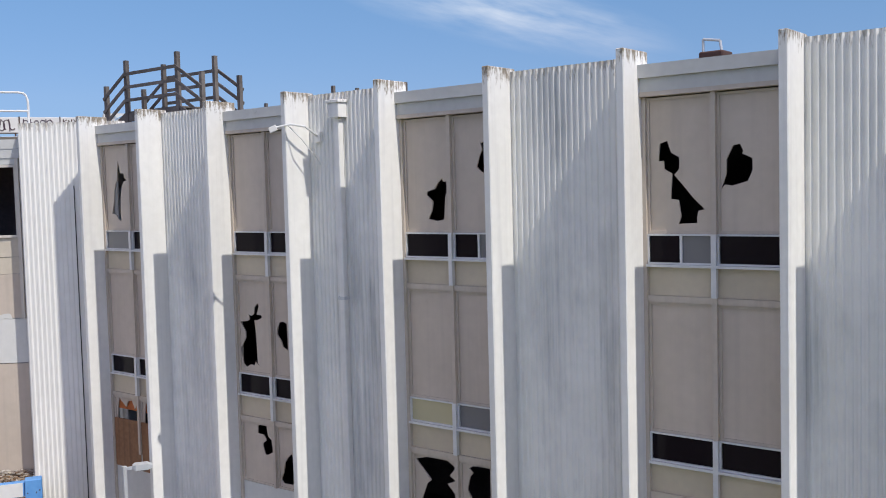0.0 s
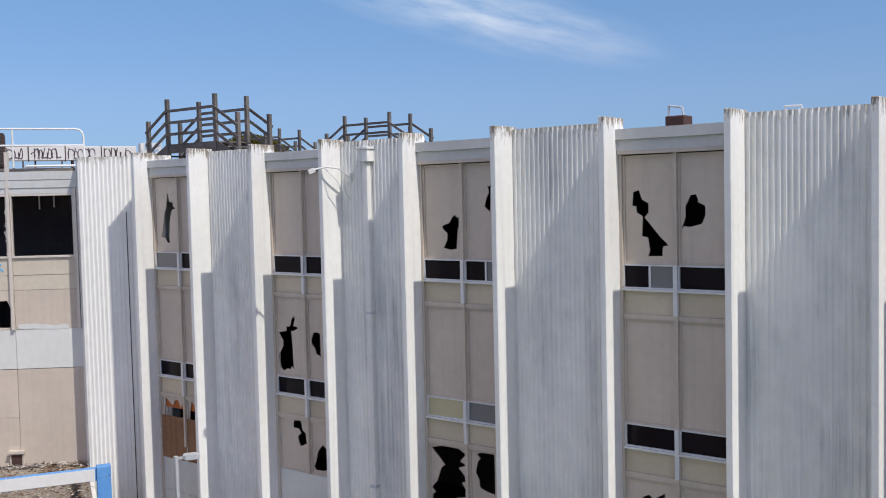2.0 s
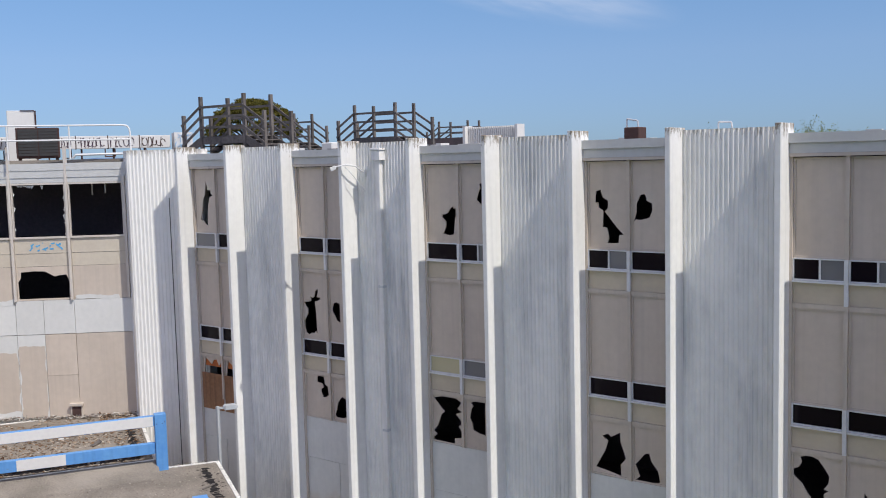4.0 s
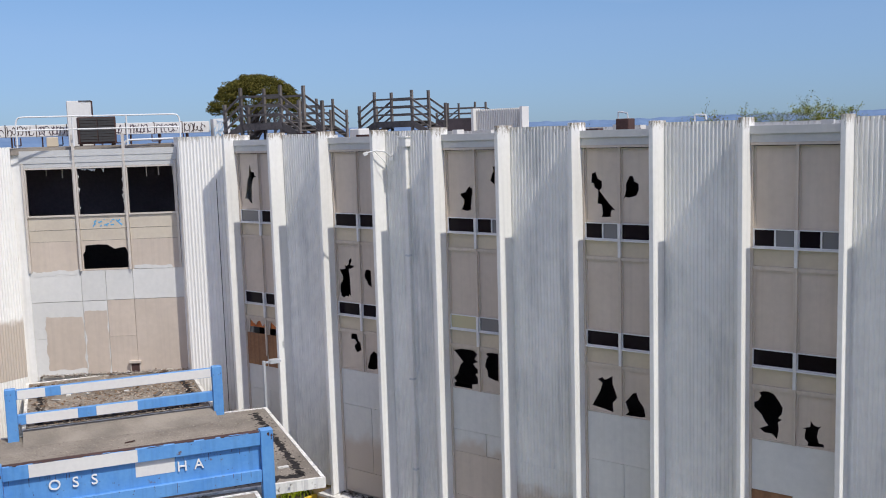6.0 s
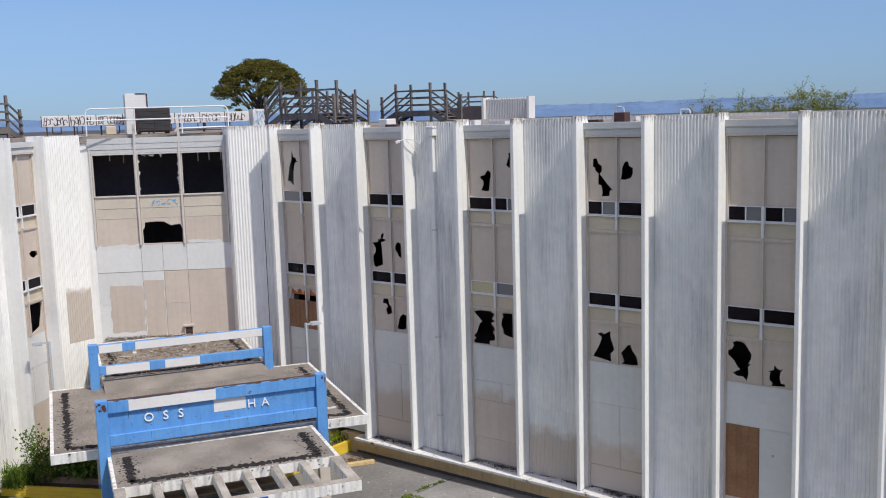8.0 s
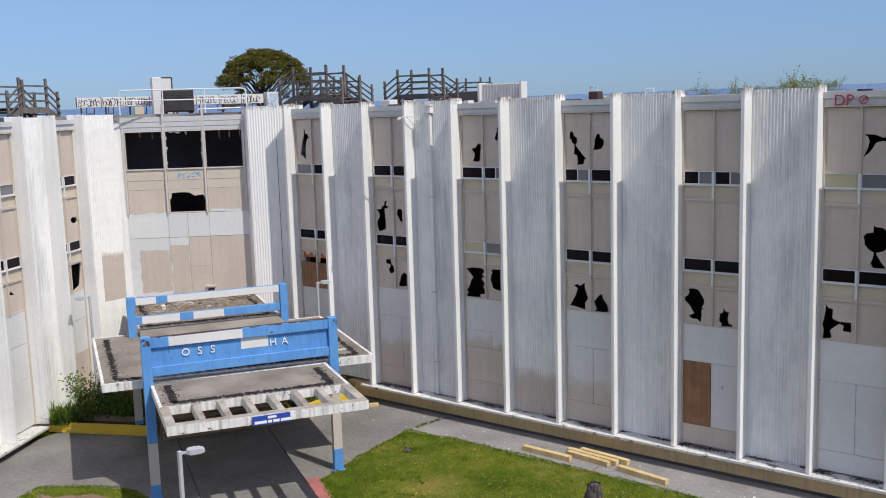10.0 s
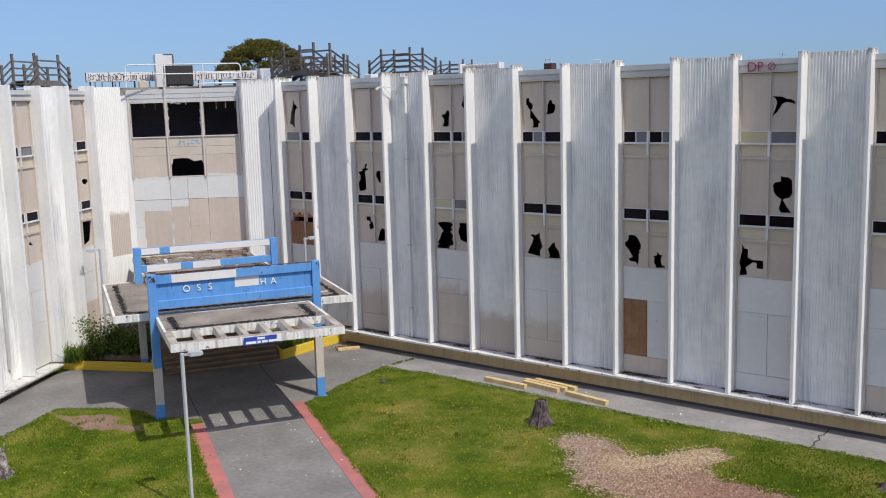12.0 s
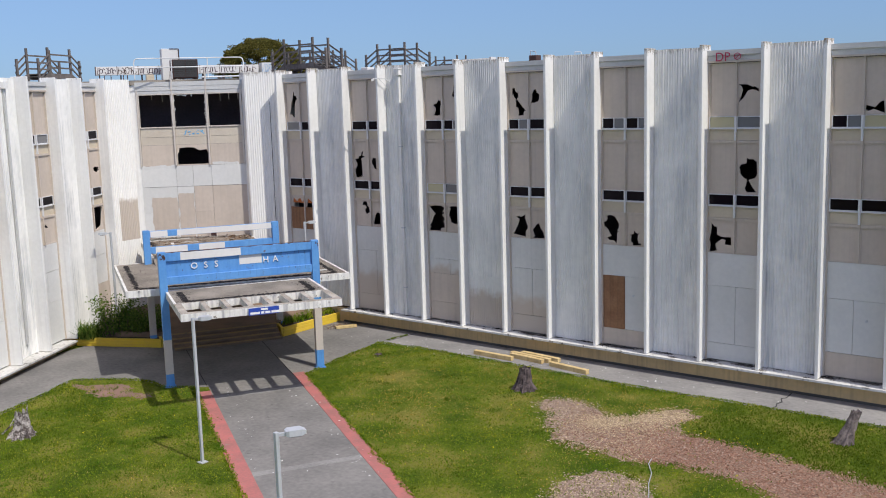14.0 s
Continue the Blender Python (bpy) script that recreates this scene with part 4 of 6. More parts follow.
slab("kerb_right", [(14.3, 1.730), (80, 0.252), (80, 0.76), (14.3, 2.24)], 0.02, REDKERB, "flat kerb strip painted faded red", "kerb", uv)

# ---- entrance canopy ----
canopy = thing("entrance_canopy", uv((10, 0, 0)), "blue steel entrance canopy with gravel-topped roof slabs", "canopy")


def frame_of(u, v0, v1, zt, left_paint, right_paint):
    for v, (low, foot) in ((v0, left_paint), (v1, right_paint)):
        bm = bmesh.new()
        box(bm, (u - 0.14, v - 0.16, low), (u + 0.14, v + 0.16, zt + 0.02), uv)
        soften(bm, 0.012)
        post = part("post", bm, BLUE, canopy, "square post painted blue above and beige below")
        bm = bmesh.new()
        box(bm, (u - 0.137, v - 0.157, foot), (u + 0.137, v + 0.157, low - 0.003), uv)
        part("post_middle", bm, POSTBEIGE, post, "beige painted middle of the post")
        bm = bmesh.new()
        box(bm, (u - 0.139, v - 0.159, 0.02), (u + 0.139, v + 0.159, foot - 0.003), uv)
        box(bm, (u - 0.22, v - 0.22, 0.0), (u + 0.22, v + 0.22, 0.03), uv)
        part("post_foot", bm, BLUE, post, "blue painted foot of the post")


frame_of(13.85, -3.3, 3.08, 5.62, (2.0, 0.55), (2.85, 0.8))
frame_of(6.1, -3.2, 3.05, 5.62, (3.05, 0.52), (3.05, 0.52))
bm = bmesh.new()
box(bm, (13.79, -3.13, 4.4), (13.85, 2.91, 5.25), uv)
part("sign_board", bm, BLUE, canopy, "blue steel sign board with raised letters")
bm = bmesh.new()
box(bm, (13.75, -3.137, 5.25), (13.95, 2.917, 5.60), uv)
soften(bm, 0.01)
part("top_rail", bm, BLUE, canopy)
bm = bmesh.new()
box(bm, (13.75, -3.137, 4.28), (13.95, 2.917, 4.60), uv)
soften(bm, 0.01)
part("bottom_rail", bm, BLUE, canopy)
for z0, z1 in ((5.30, 5.60), (4.50, 4.82)):
    bm = bmesh.new()
    box(bm, (6.02, -3.037, z0), (6.18, 2.887, z1), uv)
    soften(bm, 0.01)
    part("rear_rail", bm, BLUE, canopy, "blue rail overpainted with white patches")


def roof_slab(u0, u1, v0, v1, z, louvres=0, skew=0.0):
    """A flat slab with a raised edge; its front and back run slightly out of square."""
    deep = 2.08

    def on(p):
        return uv((p[0] + skew * (p[1] - v0), p[1], p[2]))

    bm = bmesh.new()
    box(bm, (u0 + 0.1, v0 + 0.1, z - 0.24), (u1 - (deep + 0.06 if louvres else 0.1), v1 - 0.1, z - 0.02), on)
    s = part("roof_slab", bm, ROOFING, canopy, "flat canopy slab topped with brown gravel")
    lip = 0.29 if louvres else 0.1
    rim = [((u0, v0), (u0 + 0.1, v1)), ((u1 - lip, v0), (u1, v1)), ((u0 + 0.1, v0), (u1 - lip, v0 + 0.1)), ((u0 + 0.1, v1 - 0.1), (u1 - lip, v1))]
    bm = bmesh.new()
    for a, b in rim:
        box(bm, (a[0], a[1], z - 0.28), (b[0], b[1], z), on)
    if louvres:
        box(bm, (u1 - deep - 0.06, v0 + 0.1, z - 0.28), (u1 - deep, v1 - 0.1, z), on)
        for v in (v0 + 0.1, v1 - 0.28):
            box(bm, (u1 - deep, v, z - 0.276), (u1 - lip, v + 0.18, z - 0.002), on)
    part("edge_board", bm, FASCIAWHITE, s, "peeling white edge board")
    if louvres:
        bm = bmesh.new()
        box(bm, (u1 - lip + 0.004, v0 + 0.004, z + 0.001), (u1 - 0.006, v1 - 0.004, z + 0.005), on)
        for v in (v0 + 0.004, v1 - 0.276):
            box(bm, (u1 - deep, v, z + 0.001), (u1 - lip - 0.002, v + 0.272, z + 0.004), on)
        box(bm, (u1 - deep - 0.06, v0 + 0.29, z + 0.001), (u1 - deep - 0.008, v1 - 0.29, z + 0.004), on)
        part("capping", bm, WORNCAP, s, "worn grey capping stained with rust at its corners")
    first, last = v0 + 0.28, v1 - 0.28
    for i in range(louvres - 1):
        v = first + (last - first) * (i + 1) / louvres
        bm = bmesh.new()
        box(bm, (u1 - deep, v - 0.1, z - 0.26), (u1 - lip, v + 0.1, z - 0.003), on)
        part("louvre_beam", bm, FASCIAWHITE, s, "short white beam between open cells")
        bm = bmesh.new()
        box(bm, (u1 - deep + 0.004, v - 0.096, z - 0.002), (u1 - lip, v + 0.096, z + 0.002), on)
        part("beam_top", bm, WORNCAP, s, "worn grey top of a louvre beam")
    # cover strips on the joints of the edge boards
    v = v0 + 0.45
    while v < v1 - 0.2:
        bm = bmesh.new()
        box(bm, (u1, v, z - 0.285), (u1 + 0.012, v + 0.05, z + 0.004), on)
        part("cover_strip", bm, FASCIAWHITE, s)
        v += 0.93
    # cracked tar seam a little in from the edge, in uneven lengths
    bm = bmesh.new()
    e = u1 - (deep + 0.38 if louvres else 0.5)
    r = random.Random(int(z * 100))
    for (a, b, w) in (((u0 + 0.5, v0 + 0.5), (e, v0 + 0.5), 0.2), ((u0 + 0.5, v1 - 0.5), (e, v1 - 0.5), 0.2), ((e, v0 + 0.45), (e, v1 - 0.45), 0.30)):
        n = 150
        d = Vector((b[0] - a[0], b[1] - a[1]))
        o = Vector((-d.y, d.x)).normalized()
        rows = []
        for i in range(n + 1):
            c = Vector(a) + d * i / n + o * 0.05 * noise.noise(Vector((i * 0.12, z, w * 9)))
            ga, gb = (w * max(0.05, 0.42 + 0.5 * noise.noise(Vector((i * 0.3, z, k))) + r.uniform(-0.16, 0.16)) for k in (3.0, 8.0))
            rows.append([bm.verts.new(on((c.x + g * o.x, c.y + g * o.y, z - h))) for g, h in ((-ga * 1.15, 0.021), (-ga, 0.012), (gb, 0.012), (gb * 1.15, 0.021))])
        for p, q in zip(rows, rows[1:]):
            if r.random() > (0.02 if w > 0.25 else 0.09):
                for k in range(3):
                    bm.faces.new((p[k], q[k], q[k + 1], p[k + 1]))
        # crumbs beside it
        for i in range(160):
            c = Vector(a) + d * r.random() + o * r.gauss(0, w * 0.8)
            g = r.uniform(0.015, 0.05)
            t = r.uniform(0, 6.28)
            bm.faces.new([bm.verts.new(on((c.x + g * math.cos(t + m * 1.6), c.y + g * math.sin(t + m * 1.6), z - 0.015))) for m in range(4)])
    part("tar_seam", bm, TAR, s, "black cracked tar seam")["kind"] = "stuff"


WORNCAP = material("worn_capping", (0.46, 0.42, 0.36), (0.25, 0.22, 0.185), 0.9, large=1.4, fine=18, bump=0.4, dirt=(0.26, 0.145, 0.06), dirt_at=0.60, hard=0.06)
roof_slab(5.6, 13.2, -4.75, 4.65, 4.03, skew=0.05)
roof_slab(13.62, 18.76, -3.24, 2.8, 4.0, louvres=7, skew=0.024)
roof_slab(-0.6, 5.9, -2.95, 2.95, 4.25)

bm = bmesh.new()
vs = [bm.verts.new(uv(p)) for v in (-2.93, 2.93) for p in ((5.905, v, 4.012), (7.0, v, 4.012), (6.5, v, 4.09), (5.905, v, 4.245))]
for q in ((0, 1, 2, 3), (7, 6, 5, 4), (0, 4, 5, 1), (1, 5, 6, 2), (2, 6, 7, 3), (3, 7, 4, 0)):
    bm.faces.new([vs[i] for i in q])
part("upstand", bm, ROOFING, canopy, "gravelled upstand where the slabs step")
bm = bmesh.new()
prism(bm, [(13.285, -3.2), (13.61, -3.2), (13.745, 2.76), (13.585, 2.76)], 3.78, 3.985, uv)
part("joint_filling", bm, ROOFING, canopy, "gravelled joint between the slabs")

# painted-over patches, letters and address plate on the canopy
def patch(u, v0, v1, z0, z1, mat, label, parent=canopy):
    bm = bmesh.new()
    box(bm, (u, v0, z0), (u + 0.006, v1, z1), uv)
    return part("paint_patch", bm, mat, parent, label)


patch(13.951, -2.56, -0.1, 5.27, 5.585, PATCH, "white overpainted patch")
patch(13.851, -0.16, 0.78, 4.86, 5.245, PATCH, "white overpainted patch")
for v0, v1 in ((-3.0, -2.2), (-1.75, 2.85)):
    patch(6.181, v0, v1, 5.31, 5.59, PATCH, "white overpainted patch")
for v0, v1 in ((-2.8, -1.3), (-0.75, 0.5)):
    patch(6.181, v0, v1, 4.51, 4.81, PATCH, "white overpainted patch")


def letters(text, p, size, mat, parent, across, thick=0.02, name="letters", label=""):
    c = bpy.data.curves.new(name, "FONT")
    c.body, c.size, c.extrude, c.resolution_u = text, size, thick, 3
    c.align_x = "CENTER"
    c.materials.append(mat)
    ob = new(name, c)
    a = Vector(across).normalized()
    n = a.cross(Vector((0, 0, 1)))
    m = Matrix((a, Vector((0, 0, 1)), n)).transposed().to_4x4()
    ob.parent = parent
    ob.matrix_parent_inverse = Matrix.Translation(parent.location).inverted()
    ob.matrix_basis = Matrix.Translation(p) @ m
    return tagged(ob, label)


for ch, v in (("O", -2.02), ("S", -1.55), ("S", -1.12), ("H", 0.95), ("A", 1.36)):
    letters(ch, uv((13.875, v, 4.86)), 0.36, LETTERWHITE, canopy, ACROSS, label="raised white metal letter", name="letter")
PV = -0.23   # middle of the address plate
bm = bmesh.new()
box(bm, (18.878, PV - 0.57, 3.71), (18.905, PV + 0.57, 3.98), uv)
plate = part("address_plate", bm, SIGNBLUE, canopy, "dark blue address plate with white lettering")
bm = bmesh.new()
box(bm, (18.906, PV - 0.11, 3.88), (18.91, PV + 0.15, 3.95), uv)
x = PV - 0.51
for w in (0.36, 0.12, 0.19, 0.30):
    box(bm, (18.906, x, 3.745), (18.91, x + w, 3.83), uv)
    x += w + 0.04
part("plate_lettering", bm, LETTERWHITE, plate, "white lettering bars")

# rust along the sign's upper edges and drips below them
rs = random.Random(44)
bm = bmesh.new()
v = -3.13
while v < 2.85:
    w = rs.uniform(0.05, 0.3)
    e = 13.953 - rs.choice((0.0, 0.0, 0.01, 0.03, 0.07))
    box(bm, (13.75, v, 5.601), (e, min(2.9, v + w), 5.604), uv)
    if rs.random() < 0.6:
        box(bm, (13.951, v, 5.6 - rs.uniform(0.004, 0.02)), (13.9535, min(2.9, v + w), 5.6), uv)
    v += w
for i in range(26):
    v, w = rs.uniform(-3.05, 2.85), rs.uniform(0.004, 0.011)
    box(bm, (13.8505, v, 5.25 - rs.uniform(0.04, 0.25)), (13.852, v + w, 5.25), uv)
    if i % 3 == 0:
        box(bm, (13.9505, v, 4.6 - rs.uniform(0.05, 0.28)), (13.952, v + w, 4.6), uv)
def blotch(u, v, z, r0, tall):
    """A flake of rust with an uneven rim."""
    n = 9
    rim = [(v + r0 * rs.uniform(0.5, 1.1) * math.cos(6.283 * i / n), z + r0 * tall * rs.uniform(0.5, 1.1) * math.sin(6.283 * i / n)) for i in range(n)]
    bm.faces.new([bm.verts.new(uv((u, a, b))) for a, b in rim])


for v0, many in ((-3.3, 12), (3.08, 5)):
    for i in range(many):
        blotch(13.992, v0 + rs.uniform(-0.12, 0.12), 5.55 - rs.uniform(0, 0.28) ** 1.2, rs.uniform(0.012, 0.04), rs.uniform(0.8, 2.0))
blotch(13.993, -3.22, 5.42, 0.07, 1.8)
blotch(13.993, -3.36, 5.55, 0.06, 0.9)
for v0 in (-3.2, 3.05):
    for i in range(3):
        blotch(6.242, v0 + rs.uniform(-0.12, 0.12), 5.5 - rs.uniform(0, 0.25), rs.uniform(0.01, 0.025), 1.2)
for i in range(34):
    blotch(13.8515, rs.uniform(-3.0, 2.8), rs.uniform(4.64, 5.2), rs.uniform(0.006, 0.02), rs.uniform(0.5, 1.4))
    blotch(13.952, rs.uniform(-3.0, 2.8), rs.choice((rs.uniform(4.3, 4.6), rs.uniform(5.3, 5.58))), rs.uniform(0.005, 0.016), rs.uniform(0.5, 1.4))
part("rust_stain", bm, RUST, canopy, "dark rust along the top edges and in drips")["kind"] = "stuff"

# loose bits on the canopy roof
r = random.Random(5)
for i in range(26):
    u, v, z = (r.uniform(0.4, 5.5), r.uniform(-2.6, 2.6), 4.23) if i < 18 else (r.uniform(7, 12.5), r.uniform(-4, 4), 4.01)
    bm = bmesh.new()
    a, l = r.uniform(0, 3.14), r.uniform(0.12, 0.45)
    p, q = (u, v, z + 0.02), (u + l * math.cos(a), v + l * math.sin(a), z + 0.02 + r.uniform(0, 0.05))
    beam(bm, uv(p), uv(q), r.uniform(0.03, 0.16), 0.03)
    single("debris_piece", bm, r.choice((GREYWOOD, PATCH, RUST, LEDGE)), "broken scrap lying on the canopy roof", "debris", group="canopy debris")

# ---- porch: steps, floor, planters ----
slab("porch_floor", [(6.4, -2.5), (6.4, 2.72), (4.2, 7.2), (-0.3, 5.0), (-1.2, -3.4), (4.0, -6.3)], 0.598, STEPWOOD, "dark concrete porch floor", "floor", uv)
steps = thing("entrance_steps", uv((7, 0.1, 0)), "worn concrete entrance steps with yellow nosings", "steps")
for i in range(4):
    u1, z = 6.41 + 0.38 * (4 - i), 0.15 * (i + 1)
    bm = bmesh.new()
    box(bm, (6.402, -2.42, 0.0 if i == 0 else z - 0.147), (u1 - 0.04, 2.72, z), uv)
    st = part("step", bm, STEPWOOD, steps)
    bm = bmesh.new()
    box(bm, (u1 - 0.038, -2.42, z - 0.055), (u1, 2.72, z + 0.006), uv)
    part("nosing", bm, OLDYELLOW, st, "faded yellow nosing")


def planter(a, b, back, z, label):
    """A timber-edged planter; its front runs from a to b, its soil reaches back by the given amounts."""
    p = thing("planter", uv(((a[0] + b[0]) / 2, (a[1] + b[1]) / 2, 0)), label, "planter", "planters by the entrance")
    A, B = uv((*a, 0)), uv((*b, 0))
    for i in range(3):
        bm = bmesh.new()
        z0 = i * z / 3 + 0.003
        beam(bm, A + Vector((0, 0, z0 + z / 6)), B + Vector((0, 0, z0 + z / 6)), 0.14, z / 3 - 0.008)
        soften(bm, 0.01)
        part("board", bm, YELLOW, p)
    d = (B - A).normalized()
    for e in (A, B):
        q = e - AXIS * 1.6
        bm = bmesh.new()
        beam(bm, e + Vector((0, 0, z / 2)), q + Vector((0, 0, z / 2)), 0.12, z)
        part("end_board", bm, YELLOW, p)
    bm = bmesh.new()
    o = -AXIS * back
    vs = [A - AXIS * 0.08, B - AXIS * 0.08, B + o, A + o]
    prism(bm, [(v.x, v.y) for v in vs], 0.02, z - 0.06)
    part("soil", bm, SOIL, p, "dark planter soil")
    return p


SOIL = material("soil", (0.06, 0.045, 0.03), (0.035, 0.026, 0.018), 0.95, fine=20, bump=0.5)
planter((7.45, 2.87), (4.95, 7.05), 2.2, 0.46, "yellow timber planter full of long grass beside the steps")
planter((6.8, -2.9), (4.35, -6.65), 2.4, 0.42, "yellow timber planter with an overgrown shrub beside the steps")


# ---- plants ----
def leaf_material(name, a, b, c, patchy=None):
    m = bpy.data.materials.new(name)
    m.use_nodes = True
    n, l = m.node_tree.nodes, m.node_tree.links
    geo = n.new("ShaderNodeNewGeometry")
    r = n.new("ShaderNodeValToRGB")
    r.color_ramp.elements[0].color, r.color_ramp.elements[1].color = (*a, 1), (*c, 1)
    r.color_ramp.elements.new(0.55).color = (*b, 1)
    l.new(geo.outputs["Random Per Island"], r.inputs["Fac"])
    out = r.outputs["Color"]
    if patchy:
        # sunburnt and lush patches through the turf
        for scale, lo, hi, colour, most in patchy:
            t = n.new("ShaderNodeTexNoise")
            t.inputs["Scale"].default_value, t.inputs["Detail"].default_value, t.inputs["Roughness"].default_value = scale, 4.0, 0.6
            l.new(geo.outputs["Position"], t.inputs["Vector"])
            mr = n.new("ShaderNodeMapRange")
            mr.inputs["From Min"].default_value, mr.inputs["From Max"].default_value, mr.inputs["To Max"].default_value = lo, hi, most
            l.new(t.outputs["Fac"], mr.inputs["Value"])
            m2 = n.new("ShaderNodeMixRGB")
            m2.blend_type = "MULTIPLY"
            m2.inputs["Color2"].default_value = (*colour, 1)
            l.new(mr.outputs["Result"], m2.inputs["Fac"])
            l.new(out, m2.inputs["Color1"])
            out = m2.outputs["Color"]
    bs = n["Principled BSDF"]
    l.new(out, bs.inputs["Base Color"])
    bs.inputs["Roughness"].default_value = 0.75
    bs.inputs["Specular IOR Level"].default_value = 0.1
    tr = n.new("ShaderNodeBsdfTranslucent")
    l.new(out, tr.inputs["Color"])
    mx = n.new("ShaderNodeMixShader")
    mx.inputs["Fac"].default_value = 0.25
    l.new(bs.outputs["BSDF"], mx.inputs[1])
    l.new(tr.outputs["BSDF"], mx.inputs[2])
    l.new(mx.outputs["Shader"], n["Material Output"].inputs["Surface"])
    return m


TURF = ((1.3, 0.48, 0.62, (0.46, 0.70, 0.45), 1.0), (0.6, 0.46, 0.60, (1.22, 1.05, 0.9), 1.0), (5.0, 0.47, 0.62, (0.5, 0.62, 0.42), 0.9))
GRASSBLADE = leaf_material("grass_blade", (0.15, 0.225, 0.012), (0.225, 0.30, 0.022), (0.33, 0.36, 0.045), TURF)
LUSHBLADE = leaf_material("lush_grass_blade", (0.075, 0.125, 0.008), (0.11, 0.17, 0.012), (0.165, 0.215, 0.02))
SHRUBLEAF = leaf_material("shrub_leaf", (0.05, 0.10, 0.016), (0.11, 0.19, 0.03), (0.24, 0.30, 0.06))
TREELEAF = leaf_material("tree_leaf", (0.06, 0.062, 0.014), (0.13, 0.12, 0.027), (0.25, 0.205, 0.05))
SPRINGLEAF = leaf_material("spring_leaf", (0.13, 0.17, 0.025), (0.23, 0.26, 0.045), (0.32, 0.32, 0.08))
FLOWER = leaf_material("yellow_flower", (0.70, 0.60, 0.02), (0.75, 0.66, 0.03), (0.80, 0.70, 0.05))


def cards(points, sizes, mat, name, rng, upright=0.0, ratio=2.2):
    """One mesh of many small pointed leaves at the given points."""
    n = len(points)
    d = rng.normal(size=(n, 3))
    d[:, 2] = d[:, 2] * (1 - upright) + upright * 2.2
    d /= np.linalg.norm(d, axis=1)[:, None]
    if upright < 0:
        # bits that lie flat
        d[:, 2] = rng.normal(size=n) * 0.12
        d /= np.linalg.norm(d, axis=1)[:, None]
    s = np.cross(d, rng.normal(size=(n, 3)) if upright >= 0 else np.array([0.0, 0.0, 1.0]) + 0.25 * rng.normal(size=(n, 3)))
    s /= np.linalg.norm(s, axis=1)[:, None] + 1e-9
    L = np.asarray(sizes)[:, None]
    v = np.stack([points - s * L / (2 * ratio) * 0.6, points + d * L * 0.45 - s * L / (2 * ratio), points + d * L, points + d * L * 0.5 + s * L / (2 * ratio)], 1).reshape(-1, 3)
    f = np.arange(4 * n).reshape(n, 4)
    me = bpy.data.meshes.new(name)
    me.from_pydata(v.tolist(), [], f.tolist())
    me.materials.append(mat)
    return me


rng = np.random.default_rng(11)


def shrub(place, spread, height, count, label):
    t = thing("shrub", place, label, "shrub")
    bm = bmesh.new()
    pts = []
    for i in range(46):
        a, q = rng.uniform(0, 6.28), rng.uniform(0.1, 1) ** 0.6
        tip = Vector(place) + (spread[0] * q * math.cos(a)) * AXIS + (spread[1] * q * math.sin(a)) * ACROSS + Vector((0, 0, height * rng.uniform(0.35, 1.0)))
        root = Vector(place) + 0.45 * (tip - Vector(place))
        root.z = place[2]
        mid = (root + tip) / 2 + Vector((rng.normal() * 0.1, rng.normal() * 0.1, 0.1))
        bar(bm, root, mid, 0.014, 4)
        bar(bm, mid, tip, 0.009, 4, 0.004)
        for k in range(count // 46):
            w = rng.uniform(0.15, 1.05)
            p = root.lerp(tip, w)
            pts.append((p.x + rng.normal() * 0.14, p.y + rng.normal() * 0.14, p.z + rng.normal() * 0.10))
    part("stems", bm, BARK, t)
    pts = np.array(pts)
    ob = new("foliage", cards(pts, rng.uniform(0.07, 0.17, len(pts)), SHRUBLEAF, "foliage", rng, 0.1, 1.8))
    ob.parent = t
    ob.matrix_parent_inverse = Matrix.Translation(t.location).inverted()
    return t


shrub(uv((4.6, -4.75, 0.38)), (1.0, 1.25), 2.05, 3400, "overgrown green shrub with thin stems in the planter")
shrub(uv((5.0, -3.5, 0.38)), (1.1, 1.0), 1.25, 4200, "dense dark green shrub under the canopy edge")


def blade_clump(name, place, n, length, spread, mat, label, category, wide=0.035, kind=""):
    """Long strap leaves that arch out from one root."""
    vs, fs = [], []
    for i in range(n):
        a = rng.uniform(0, 6.28)
        o = rng.normal(size=2) * spread
        l = length * rng.uniform(0.6, 1.1)
        lean = rng.uniform(0.25, 0.95)
        base = len(vs)
        for k in range(4):
            q = k / 3
            r_ = l * lean * q ** 1.3
            z = l * (q - 0.55 * lean * q * q)
            w = wide * (1 - q) + 0.004
            cx, cy = place[0] + o[0] + r_ * math.cos(a), place[1] + o[1] + r_ * math.sin(a)
            vs += [(cx - w * math.sin(a), cy + w * math.cos(a), place[2] + z), (cx + w * math.sin(a), cy - w * math.cos(a), place[2] + z)]
        for k in range(3):
            b = base + 2 * k
            fs.append((b, b + 1, b + 3, b + 2))
    me = bpy.data.meshes.new(name)
    me.from_pydata(vs, [], fs)
    me.materials.append(mat)
    return tagged(new(name, me), label, category, kind=kind)


for u, v in ((4.35, -6.35), (4.75, -5.9), (4.2, -6.0), (4.65, -6.25), (4.45, -5.7)):
    blade_clump("strap_leaf_plant", uv((u, v, 0.36)), 60, 1.05, 0.14, SHRUBLEAF, "strap-leaved green plant spilling over the planter", "plant")
